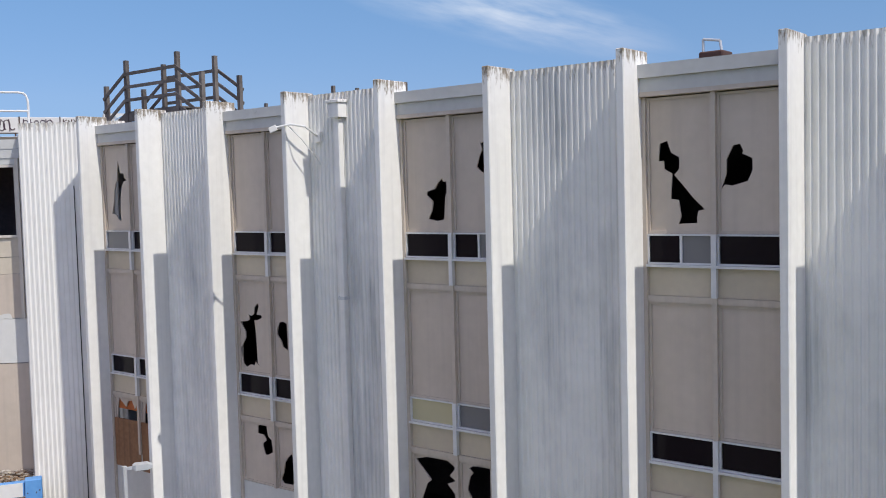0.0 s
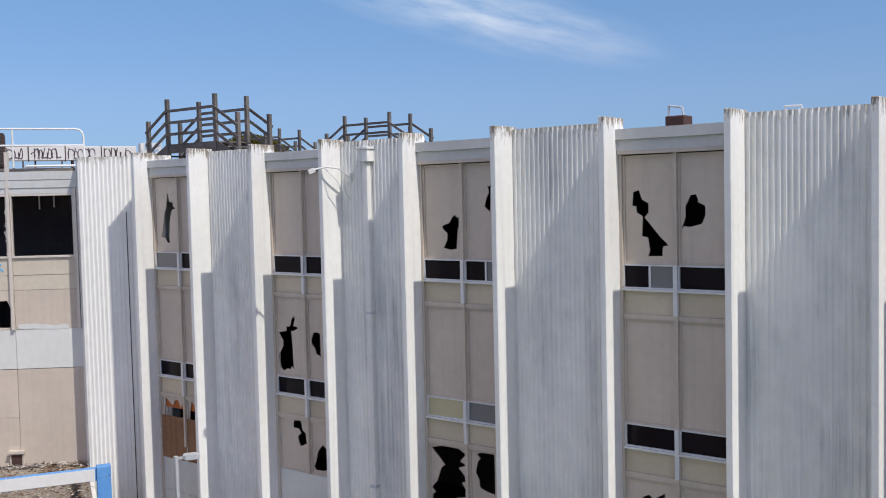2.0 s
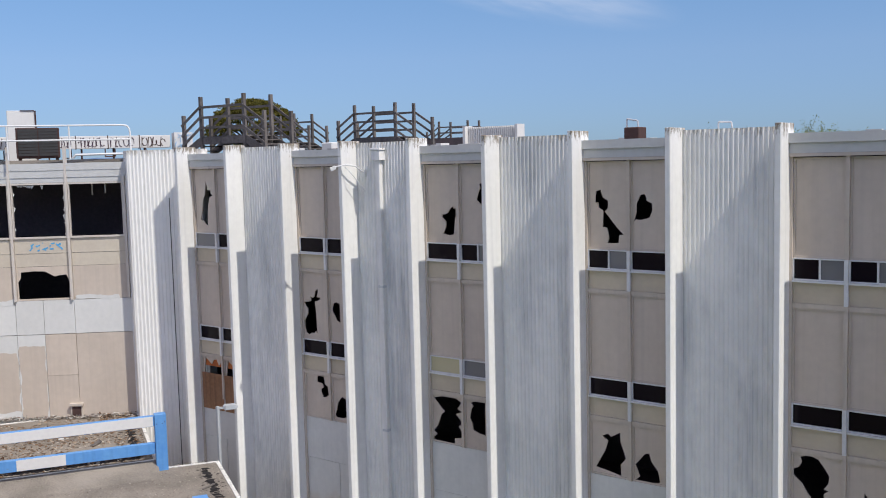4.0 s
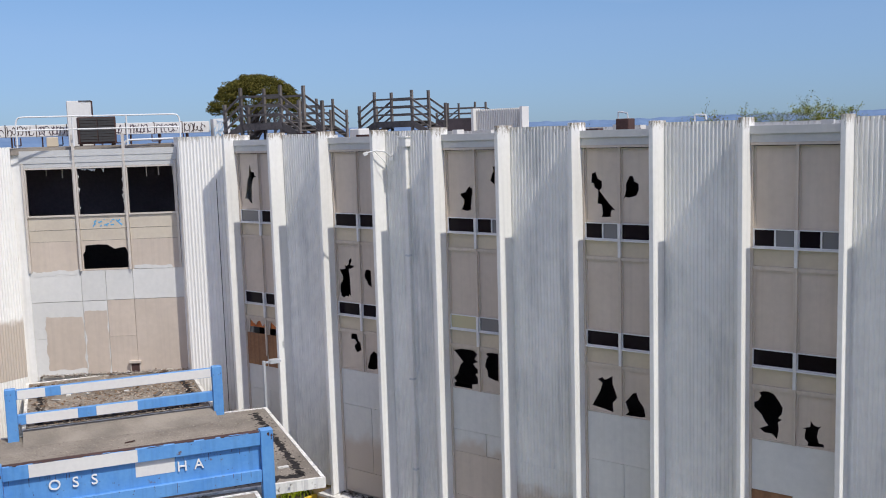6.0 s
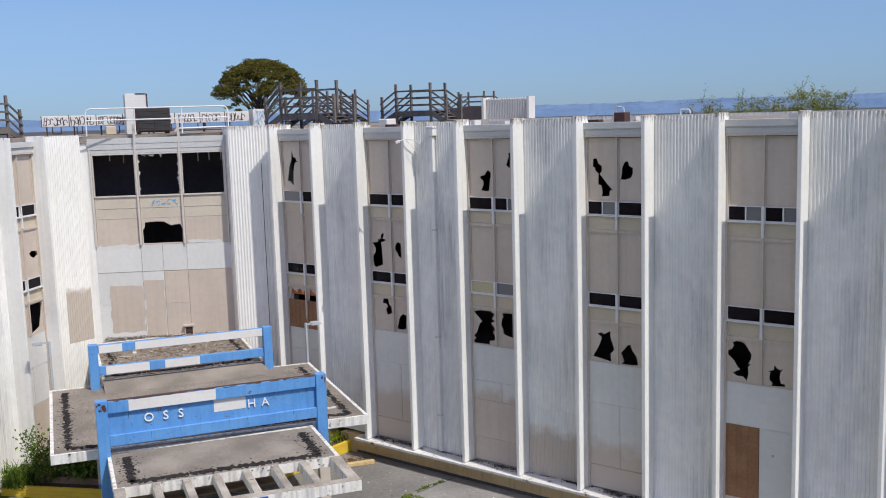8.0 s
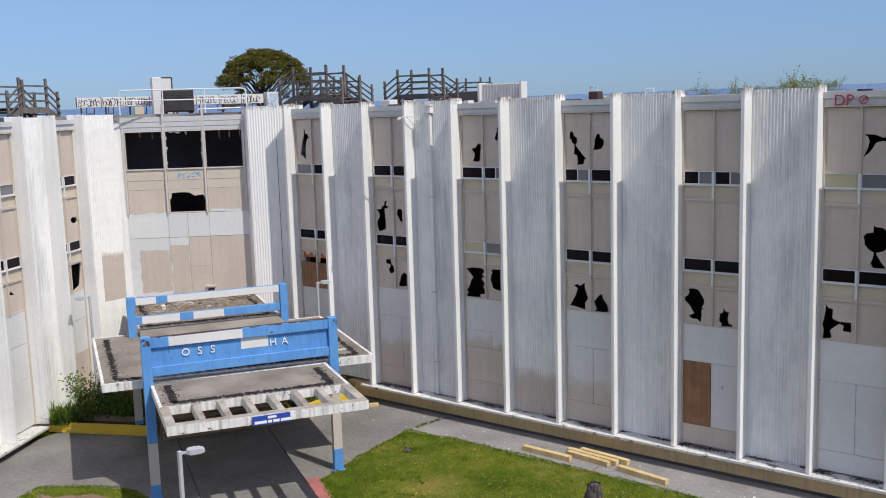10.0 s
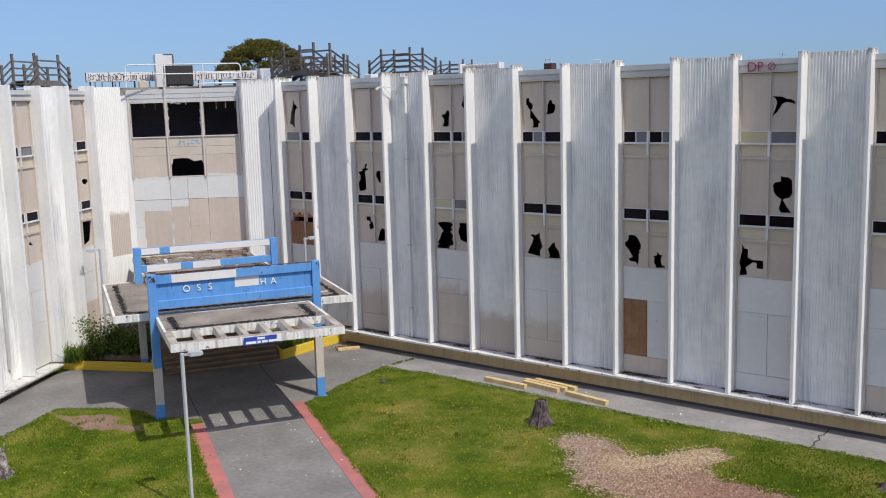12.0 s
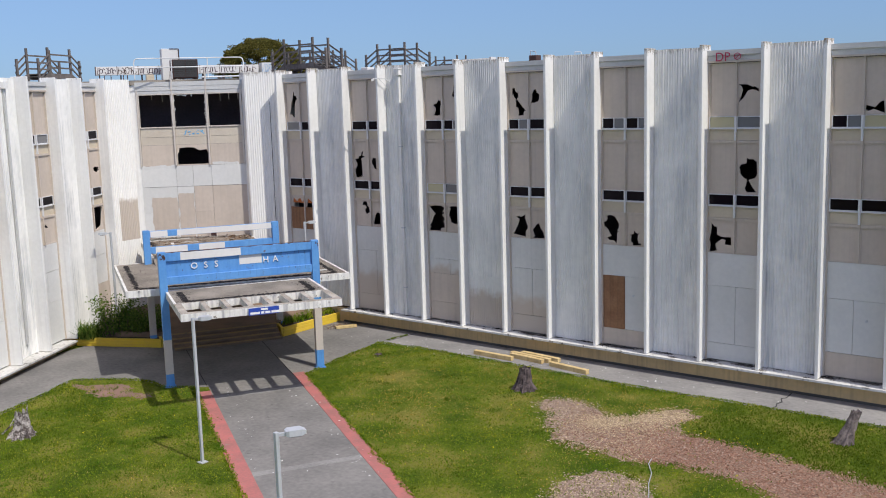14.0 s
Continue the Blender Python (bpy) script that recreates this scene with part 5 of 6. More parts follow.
for i in range(14):
    w = i / 13
    p = uv((7.0 - 2.3 * w - rng.uniform(0.2, 0.9), 3.3 + 3.6 * w, 0.40))
    blade_clump("grass_tuft", p, 46, 0.5, 0.22, GRASSBLADE, "tuft of long bright green grass in the planter", "grass", 0.02, "stuff")


# ---- lamp posts ----
def lamp_post(place, height, way, label):
    t = thing("lamp_post", place, label, "lamp post", "lamp posts")
    P = Vector(place)
    bm = bmesh.new()
    box(bm, (P.x - 0.045, P.y - 0.045, P.z + 0.02), (P.x + 0.045, P.y + 0.045, P.z + height))
    soften(bm, 0.008)
    part("pole", bm, GALV, t, "square galvanised pole")
    bm = bmesh.new()
    box(bm, (P.x - 0.13, P.y - 0.13, P.z), (P.x + 0.13, P.y + 0.13, P.z + 0.03))
    part("base_plate", bm, GALV, t)
    w = Vector(way).normalized()
    s = w.cross(Vector((0, 0, 1)))
    top = P + Vector((0, 0, height - 0.06))
    bm = bmesh.new()
    beam(bm, top + w * 0.05, top + w * 0.2, 0.06, 0.06)
    part("arm", bm, GALV, t)
    bm = bmesh.new()
    rings = ((0.18, 0.08, 0.06), (0.24, 0.13, 0.08), (0.50, 0.13, 0.08), (0.60, 0.09, 0.04))
    loops = []
    for d, hw, hh in rings:
        c = top + w * d
        loops.append([bm.verts.new(c + s * a * hw + Vector((0, 0, b * hh * (1.0 if b > 0 else 0.6)))) for a, b in ((-1, -1), (1, -1), (1, 1), (-1, 1))])
    for a, b in zip(loops, loops[1:]):
        for i in range(4):
            bm.faces.new((a[i], a[(i + 1) % 4], b[(i + 1) % 4], b[i]))
    bm.faces.new(loops[0][::-1])
    bm.faces.new(loops[-1])
    head = part("lamp_head", bm, GALV, t, "flat grey box lantern")
    bm = bmesh.new()
    c = top + w * 0.37 - Vector((0, 0, 0.055))
    beam(bm, c - w * 0.12, c + w * 0.12, 0.19, 0.03)
    part("lens", bm, DIRTYGLASS, head, "clouded lens")


lamp_post(uv((23.4, -3.39, 0.0)), 4.82, ACROSS, "square galvanised lamp post standing in the lawn by the path")
lamp_post(uv((36.1, -3.47, 0.0)), 5.02, ACROSS, "square galvanised lamp post standing in the lawn by the path")
lamp_post(uv((4.9, 4.86, 0.40)), 4.95, ACROSS, "galvanised lamp post behind the entrance canopy")
lamp_post(uv((3.2, -4.66, 0.40)), 4.95, -ACROSS, "galvanised lamp post rising from the planter shrub")


# ---- stumps and timbers ----
def stump(place, r, h, lean, label, seed, ragged=1.0, wood=DEADWOOD):
    rr = random.Random(seed)
    t = thing("tree_stump", place, label, "tree stump", "tree stumps")
    bm = bmesh.new()
    n, rows = 26, 9
    ph = [rr.uniform(0.75, 1.25) for _ in range(n)]
    loops = []
    for k in range(rows):
        q = k / (rows - 1)
        flare = 1 + 0.45 * (1 - q) ** 3
        loop = []
        for i in range(n):
            a = 2 * math.pi * i / n
            root = 1 + (1 - q) ** 2 * (0.35 if i % 3 == 0 else -0.08)
            rad = r * (1.08 - 0.3 * q) * flare * root * (0.8 + 0.2 * ph[i]) * (1 + rr.uniform(-0.13, 0.13))
            z = h * q + (rr.uniform(-0.10, 0.17) * ragged * ph[i] if k == rows - 1 else 0)
            loop.append(bm.verts.new((place[0] + rad * math.cos(a) + lean[0] * q, place[1] + rad * math.sin(a) + lean[1] * q, place[2] - 0.06 + z)))
        loops.append(loop)
    for a, b in zip(loops, loops[1:]):
        for i in range(n):
            bm.faces.new((a[i], a[(i + 1) % n], b[(i + 1) % n], b[i]))
    part("trunk", bm, wood, t)
    bm = bmesh.new()
    c = bm.verts.new((place[0] + lean[0], place[1] + lean[1], place[2] + h * 0.93))
    ring = [bm.verts.new(v) for v in [Vector((place[0] + lean[0] + r * 0.62 * math.cos(2 * math.pi * i / n), place[1] + lean[1] + r * 0.62 * math.sin(2 * math.pi * i / n), place[2] + h * 0.90)) for i in range(n)]]
    for i in range(n):
        bm.faces.new((c, ring[i], ring[(i + 1) % n]))
    part("cut_top", bm, wood, t, "splintered grey cut top")


stump((-3.85, 9.1, 0), 0.27, 0.95, (0.02, 0.0), "dark weathered tree stump in the lawn", 1, 0.5, DARKWOOD)
stump((8.1, 9.7, 0), 0.19, 1.12, (0.36, 0.25), "grey leaning tree stump in the lawn", 2, 0.35)
stump((-15.8, -5.3, 0), 0.29, 0.80, (-0.12, 0.14), "pale split tree stump in shaded grass", 3, 2.4, PALEWOOD)
twig = thing("fallen_branch", (-16.25, -5.35, 0), "pale crooked dead branch lying against a stump", "branch")
bm = bmesh.new()
for p, q, w in (((-16.6, -5.6, 0.02), (-16.3, -5.42, 0.34), 0.05), ((-16.3, -5.42, 0.34), (-16.02, -5.28, 0.5), 0.04), ((-16.34, -5.44, 0.3), (-16.42, -5.2, 0.52), 0.025)):
    beam(bm, p, q, w, w)
part("branch", bm, PALEWOOD, twig)
stump((-12.4, 9.95, -0.02), 0.26, 0.08, (0, 0), "low rotten stump worn down to the grass", 4, 0.6, DARKWOOD)

for a, b, z in (((-8.79, 12.5), (-6.7, 12.42), 0), ((-7.25, 13.2), (-5.1, 12.98), 0), ((-6.85, 13.45), (-4.8, 13.25), 0), ((-4.85, 12.62), (-2.85, 12.3), 0), ((-7.1, 12.93), (-5.3, 12.72), 0)):
    bm = bmesh.new()
    beam(bm, (*a, 0.095 + z), (*b, 0.095 + z), 0.21, 0.19)
    soften(bm, 0.008)
    single("timber_beam", bm, YELLOWWOOD, "pale yellow squared timber lying on the concrete walk", "timber", group="timber beams")
bm = bmesh.new()
beam(bm, (-17.75, 12.7, 0.08), (-17.15, 13.6, 0.08), 0.2, 0.14)
soften(bm, 0.01)
single("timber_offcut", bm, YELLOWWOOD, "short yellow timber offcut by the planter", "timber", group="timber beams")

# ---- roof things ----
ROOF = 12.95


def stile(ox, oy, f, label, z=ROOF):
    """A weathered wooden stile: a railed platform with a short stair down at both ends."""
    t = thing("roof_stile", f((ox + 1.15, oy + 0.6, z)), label, "wooden stile", "wooden stiles on the roof")
    X0, X1, Y0, Y1 = ox, ox + 2.3, oy, oy + 1.22
    deck, top, low, run = z + 0.68, z + 2.10, z + 1.48, 1.0

    def pc(name, *segs):
        bm = bmesh.new()
        for p, q, w, h in segs:
            beam(bm, f(p), f(q), w, h)
        part(name, bm, GREYWOOD, t)

    for x in (X0, X1):
        for y in (Y0, Y1):
            pc("post", ((x, y, z), (x, y, top), 0.11, 0.11))
    for x in (X0 - run, X1 + run):
        for y in (Y0, Y1):
            pc("stair_post", ((x, y, z), (x, y, low), 0.11, 0.11))
    for y in (Y0, Y1):
        o = -0.075 if y == Y0 else 0.075
        for k in (0.32, 0.68, 1.04):
            pc("rail", ((X0, y + o, deck + k), (X1, y + o, deck + k), 0.04, 0.085))
        for x, e in ((X0, -run), (X1, run)):
            for k in (0.32, 0.68, 1.04):
                pc("stair_rail", ((x, y + o, deck + k), (x + e * 1.05, y + o, deck + k - 0.62), 0.04, 0.085))
            pc("stringer", ((x, y, deck - 0.1), (x + e, y, z + 0.1), 0.05, 0.26))
        pc("joist", ((X0, y, deck - 0.14), (X1, y, deck - 0.14), 0.06, 0.24))
    for i in range(12):
        x = X0 + 2.3 * (i + 0.5) / 12
        pc("deck_board", ((x, Y0, deck), (x, Y1, deck), 0.175, 0.04))
    for x, e in ((X0, -run), (X1, run)):
        for i in range(3):
            q = (i + 1) / 4
            pc("tread", ((x + e * q, Y0, deck - 0.64 * q), (x + e * q, Y1, deck - 0.64 * q), 0.26, 0.04))


stile(-25.0, 16.88, right, "weathered grey wooden stile with railings on the gravel roof")
stile(-25.9, 25.8, right, "weathered grey wooden stile with railings farther back on the roof")
stile(-26.2, 17.6, left, "weathered grey wooden stile with railings on the other wing's roof")
stile(-34.5, 28.2, right, "weathered grey wooden stile standing at the back of the roof")
stile(-36.0, 44.5, right, "weathered grey wooden stile far back on the rear roof", z=12.95)
bm = bmesh.new()
box(bm, (-50, 30.01, 12.5), (-10, 52, 12.93))
tagged(single("roof_rear", bm, ROOFING, "flat grey gravel roof of the rear wing", "roof"), kind="structure")
bm = bmesh.new()
box(bm, (-50, 51.8, 0), (-10, 52.0, 12.49))
tagged(single("wall_rear", bm, WHITE, "plain white rear wall", "wall"), kind="structure")

# ribbed penthouse
pent = thing("roof_penthouse", (-28, 39, 12.93), "small white ribbed stair penthouse on the rear roof", "penthouse")
bm = bmesh.new()
o = [(-25.9, 38.9), (-29.2, 38.9)]
for i in range(26):
    x = -29.2 + 3.3 * i / 26
    o += [(x, 38.5), (x + 0.045, 38.5), (x + 0.055, 38.43), (x + 0.10, 38.43)]
o += [(-25.9, 38.5)]
prism(bm, o, 12.93, 14.36)
part("wall", bm, PATCH, pent)
for x in (-29.36, -25.9):
    bm = bmesh.new()
    box(bm, (x, 38.15, 12.93), (x + 0.16, 38.85, 14.42))
    part("fin", bm, PATCH, pent)
bm = bmesh.new()
box(bm, (-33.0, 39.5, 12.93), (-29.7, 39.7, 13.86))
single("roof_screen_wall", bm, SLATE, "low dark brown sheet-metal screen wall on the roof", "wall")

# pipe railing over the entrance bay
rail = thing("roof_railing", uv((-0.5, 0.3, 13)), "white bent-pipe railing on the roof edge over the bay", "railing")


def pipe(bm, pts, r, sides=7):
    for a, b in zip(pts, pts[1:]):
        bar(bm, a, b, r, sides)


pa, pb = Vector((-0.75, -2.6, 0)), Vector((-0.3, 3.15, 0))
for z in (14.06, 13.58):
    bm = bmesh.new()
    top = z > 14
    pts = [uv((*(pa.lerp(pb, q)).xy, z - dz)) for q, dz in ((0.0, 0.25 if top else 0), (0.004, 0.12 if top else 0), (0.015, 0.03 if top else 0), (0.04, 0), (0.96, 0), (0.985, 0.03 if top else 0), (0.996, 0.12 if top else 0), (1.0, 0.25 if top else 0))]
    pipe(bm, pts, 0.03)
    part("rail", bm, WHITEPIPE, rail)
for q in (0.0, 0.335, 0.665, 1.0):
    bm = bmesh.new()
    p = pa.lerp(pb, q)
    bar(bm, uv((p.x, p.y, 12.95)), uv((p.x, p.y, 13.83 if q in (0.0, 1.0) else 14.04)), 0.03, 7)
    part("post", bm, WHITEPIPE, rail)

# air handler, tall box, graffitied duct
unit = thing("air_handler", uv((-2.6, 0.3, ROOF)), "rusty grey air handler with a dark louvred face on the roof", "air handler")
bm = bmesh.new()
box(bm, (-3.3, -0.45, 13.02), (-2.1, 0.95, 14.06), uv)
soften(bm, 0.02)
part("casing", bm, RUST, unit)
for i in range(9):
    bm = bmesh.new()
    z = 13.10 + i * 0.103
    box(bm, (-2.10, -0.38, z), (-2.06, 0.24, z + 0.085), uv)
    box(bm, (-2.10, 0.28, z), (-2.06, 0.88, z + 0.085), uv)
    part("louvre", bm, GRILLE, unit)
for v in (-0.4, 0.8):
    bm = bmesh.new()
    box(bm, (-3.2, v, ROOF), (-2.2, v + 0.1, 13.02), uv)
    part("foot", bm, RUST, unit)
bm = bmesh.new()
box(bm, (-5.1, -0.75, ROOF), (-4.2, 0.22, 14.76), uv)
soften(bm, 0.015)
shaft = single("roof_shaft", bm, PATCH, "tall white sheet-metal shaft with a rusty edge", "shaft")
bm = bmesh.new()
box(bm, (-4.199, 0.18, ROOF), (-4.16, 0.23, 14.75), uv)
box(bm, (-4.199, -0.3, 14.74), (-4.17, 0.177, 14.77), uv)
part("rust_edge", bm, RUST, shaft, "rusted corner strip")
duct = thing("roof_duct", uv((-5.8, 0, ROOF)), "long white sheet-metal duct on legs covered in spray-paint tags", "duct")
n = 8
for i in range(n):
    v0 = -4.3 + 9.4 * i / n
    bm = bmesh.new()
    box(bm, (-6.3, v0 + 0.01, 13.38), (-5.75, v0 + 9.4 / n - 0.01, 13.86), uv)
    soften(bm, 0.01)
    seg = part("duct_section", bm, PATCH, duct, "white duct section")
    bm = bmesh.new()
    box(bm, (-6.31, v0 - 0.02, 13.36), (-5.735, v0 + 0.009, 13.88), uv)
    part("flange", bm, RUST, seg, "rusted flange")
    bm = bmesh.new()
    x = v0 + 0.08
    while x < v0 + 9.4 / n - 0.2:
        # rounded scrawls that fill the duct's height
        w, h = r.uniform(0.10, 0.22), r.uniform(0.2, 0.38)
        a0, turn, z0 = r.uniform(0, 6.28), r.choice((3.3, 4.6, 5.8)), 13.42 + r.uniform(0, 0.06)
        p = None
        for m in range(7):
            a = a0 + turn * m / 6
            q = (x + w / 2 + w / 2 * math.cos(a), z0 + h / 2 + h / 2 * math.sin(a))
            if p:
                beam(bm, uv((-5.745, *p)), uv((-5.745, *q)), r.choice((0.025, 0.035)), 0.008, up=AXIS)
            p = q
        if r.random() < 0.6:
            beam(bm, uv((-5.744, x, 13.42)), uv((-5.744, x + r.uniform(-0.04, 0.12), 13.8)), 0.03, 0.008, up=AXIS)
        x += w * r.uniform(0.75, 1.1)
    part("spray_tag", bm, (GRAFFITI, RUST, GRAFFITI, SPRAYRED, GRAFFITI, GRAFFITI)[i % 6], seg, "illegible spray-paint strokes")["kind"] = "stuff"
    bm = bmesh.new()
    for du in (-6.2, -5.85):
        bm = bmesh.new()
        bar(bm, uv((du, v0 + 0.2, ROOF)), uv((du, v0 + 0.2, 13.38)), 0.03, 5)
        part("leg", bm, RUST, duct)
for i in range(7):
    v0 = -3.9 + 1.28 * i + r.uniform(-0.2, 0.2)
    bm = bmesh.new()
    w, h = r.uniform(0.2, 0.4), r.uniform(0.25, 0.36)
    for p, q in (((v0, 13.36), (v0, 13.36 - h)), ((v0, 13.36 - h), (v0 + w, 13.36 - h)), ((v0 + w, 13.36 - h), (v0 + w, 13.36))):
        beam(bm, uv((-5.72, *p)), uv((-5.72, *q)), 0.045, 0.045, up=AXIS)
    part("bracket", bm, RUST, duct, "rusted hanger frame")
bm = bmesh.new()
box(bm, (-5.5, -1.6, ROOF), (-5.0, -1.15, 13.34), uv)
soften(bm, 0.02)
single("roof_box", bm, CREAM, "small stained cream box under the duct", "roof box")
bm = bmesh.new()
pipe(bm, [uv((-4.6, 1.4, 13.0)), uv((-4.6, 1.5, 13.14)), uv((-4.6, 3.6, 13.16)), uv((-4.6, 4.5, 13.1)), uv((-4.6, 4.6, 12.97))], 0.045, 8)
single("roof_pipe", bm, GALV, "grey pipe run lying on the roof", "pipe")
bm = bmesh.new()
box(bm, (-6.2, 5.2, ROOF), (-5.3, 5.9, 13.95), uv)
single("roof_cabinet", bm, PATCH, "white sheet-metal cabinet with blue and green spray paint", "cabinet")
bm = bmesh.new()
for k in range(40):
    p = (r.uniform(5.22, 5.85), r.uniform(13.1, 13.9))
    q = (min(5.88, max(5.22, p[0] + r.uniform(-0.2, 0.2))), min(13.93, max(13.0, p[1] + r.uniform(-0.25, 0.25))))
    beam(bm, uv((-5.296, *p)), uv((-5.296, *q)), 0.01, 0.05, up=AXIS)
single("spray_tag", bm, SPRAYBLUE, "illegible blue spray-paint strokes on the roof cabinet", "graffiti")

# vents and scraps on the right-hand roof
vent = thing("roof_vent", (-7.5, 16.0, ROOF), "rusty red box vent with a bent grey pipe on the roof", "roof vent")
bm = bmesh.new()
box(bm, (-7.76, 15.75, ROOF), (-7.36, 16.15, 13.30))
soften(bm, 0.02)
part("box", bm, RUST, vent)
bm = bmesh.new()
pipe(bm, [(-7.70, 15.8, 13.2), (-7.70, 15.8, 13.50), (-7.42, 15.8, 13.45), (-7.40, 15.8, 13.30)], 0.022)
part("pipe", bm, GALV, vent)
for x, y in ((-5.5, 16.0),):
    v2 = thing("roof_hoop", (x, y, ROOF), "small white pipe hoop standing on the roof", "pipe hoop")
    bm = bmesh.new()
    pipe(bm, [(x, y, ROOF), (x, y, 13.34), (x + 0.3, y, 13.33), (x + 0.32, y, 13.2)], 0.02)
    part("pipe", bm, WHITEPIPE, v2)
for i in range(34):
    x, y = r.uniform(-21, 12), r.uniform(15.2, 22)
    bm = bmesh.new()
    box(bm, (x, y, ROOF), (x + r.uniform(0.2, 0.9), y + r.uniform(0.15, 0.5), ROOF + r.uniform(0.05, 0.24)))
    single("roof_scrap", bm, r.choice((LEDGE, RUST, PATCH, FASCIA)), "flat scrap discarded on the gravel roof", "roof scrap", group="scraps on the roof")
bm = bmesh.new()
box(bm, (-20.4, 18.2, ROOF), (-19.9, 18.8, 13.3))
soften(bm, 0.03)
single("roof_unit", bm, PATCH, "white box unit with peeling paint on the roof", "roof unit")
bm = bmesh.new()
box(bm, (-21.6, 16.6, ROOF), (-20.9, 17.1, 13.2))
single("roof_box", bm, RUST, "low rusty red box on the roof", "roof box")

# ---- fixtures on the facade ----
pipe_x = -14.36
dp = thing("downpipe", (pipe_x, 14.35, 0.8), "white painted downpipe with a hopper box on the ribbed panel", "downpipe")
bm = bmesh.new()
box(bm, (pipe_x - 0.06, 14.27, 0.82), (pipe_x + 0.06, 14.40, 12.65))
soften(bm, 0.015)
part("pipe", bm, FINWHITE, dp)
bm = bmesh.new()
box(bm, (pipe_x - 0.14, 14.19, 12.655), (pipe_x + 0.14, 14.42, 12.93))
box(bm, (pipe_x - 0.17, 14.16, 12.93), (pipe_x + 0.17, 14.42, 12.99))
soften(bm, 0.01)
part("hopper", bm, FINWHITE, dp)
for z in (9.2, 5.2, 2.2):
    bm = bmesh.new()
    box(bm, (pipe_x - 0.085, 14.25, z), (pipe_x + 0.085, 14.40, z + 0.06))
    part("bracket", bm, GALV, dp)
fl = thing("floodlight", (-15.0, 14.3, 12.4), "small white floodlight on a bent conduit arm", "floodlight")
bm = bmesh.new()
pipe(bm, [(-14.98, 14.40, 12.33), (-14.98, 14.05, 12.52), (-15.1, 13.8, 12.56), (-15.3, 13.55, 12.5)], 0.02)
part("arm", bm, WHITEPIPE, fl)
bm = bmesh.new()
pipe(bm, [(-15.2, 13.8, 12.56), (-15.0, 13.95, 12.3), (-14.98, 14.3, 11.95), (-14.97, 14.42, 11.8)], 0.012, 5)
part("cable", bm, WHITEPIPE, fl)
bm = bmesh.new()
beam(bm, (-15.26, 13.58, 12.5), (-15.36, 13.48, 12.44), 0.10, 0.11)
soften(bm, 0.01)
part("lamp_head", bm, PATCH, fl)
bm = bmesh.new()
box(bm, (-15.06, 14.36, 12.22), (-14.90, 14.42, 12.42))
part("junction_box", bm, FINWHITE, fl)
lp = thing("downpipe", left((-14.3, 14.35, 0.8)), "grey painted downpipe on a ribbed panel", "downpipe")
bm = bmesh.new()
box(bm, (-14.34, 14.30, 0.82), (-14.26, 14.40, 12.65), left)
part("pipe", bm, FASCIA, lp)
bm = bmesh.new()
box(bm, (-14.42, 14.2, 12.66), (-14.18, 14.42, 12.95), left)
part("hopper", bm, FINWHITE, lp)

# spray-paint marks
letters("DP", Vector((2.0, 14.235, 12.58)), 0.48, SPRAYRED, building, (1, 0, 0), 0.002, "spray_letters", "dark red spray-painted letters")
bm = bmesh.new()
for k in range(10):
    a0, a1 = 0.63 * k, 0.63 * (k + 1)
    beam(bm, (2.58 + 0.13 * math.cos(a0), 14.236, 12.74 + 0.12 * math.sin(a0)), (2.58 + 0.13 * math.cos(a1), 14.236, 12.74 + 0.12 * math.sin(a1)), 0.03, 0.006, up=(0, 1, 0))
beam(bm, (2.5, 14.236, 12.66), (2.68, 14.236, 12.82), 0.03, 0.006, up=(0, 1, 0))
part("spray_mark", bm, SPRAYRED, building, "dark red spray-painted ring")
bm = bmesh.new()
x = BAYW * 0.42
for k in range(5):
    for m in range(3):
        p = (x + r.uniform(0, 0.18), 0.005, 10.03 + r.uniform(0, 0.30))
        q = (x + r.uniform(0, 0.22), 0.005, 10.03 + r.uniform(0, 0.30))
        beam(bm, bay(p), bay(q), 0.045, 0.006, up=AXIS)
    x += 0.23
part("spray_tag", bm, SPRAYBLUE, FACE, "illegible light blue spray-paint strokes")

# small box vent low on the bay
bm = bmesh.new()
box(bm, (BAYW * 0.62, 0.0, 4.3), (BAYW * 0.62 + 0.38, 0.09, 4.75), bay)
box(bm, (BAYW * 0.62 - 0.03, 0.0, 4.7), (BAYW * 0.62 + 0.41, 0.16, 4.78), bay)
vent_box = part("wall_vent", bm, POSTBEIGE, FACE, "small square wall vent")
bm = bmesh.new()
box(bm, (BAYW * 0.62 + 0.04, 0.091, 4.34), (BAYW * 0.62 + 0.34, 0.096, 4.66), bay)
part("vent_grille", bm, RUST, vent_box, "rusty brown grille")

# ---- joints, cracks and marks in the paving ----
slab("path_joint_1", [(16.15, -1.91), (16.55, -1.92), (16.55, 1.67), (16.15, 1.68)], 0.013, PALECONCRETE, "pale concrete band across the path", "path", uv)
slab("path_joint_2", [(25.05, -2.11), (25.42, -2.12), (25.42, 1.47), (25.05, 1.48)], 0.013, PALECONCRETE, "pale concrete band across the path", "path", uv)


def seam(name, pts, w, mat, z, label):
    bm = bmesh.new()
    for a, b in zip(pts, pts[1:]):
        beam(bm, (*a, z), (*b, z), w, 0.006)
    return tagged(single(name, bm, mat, label, "crack"), kind="structure")


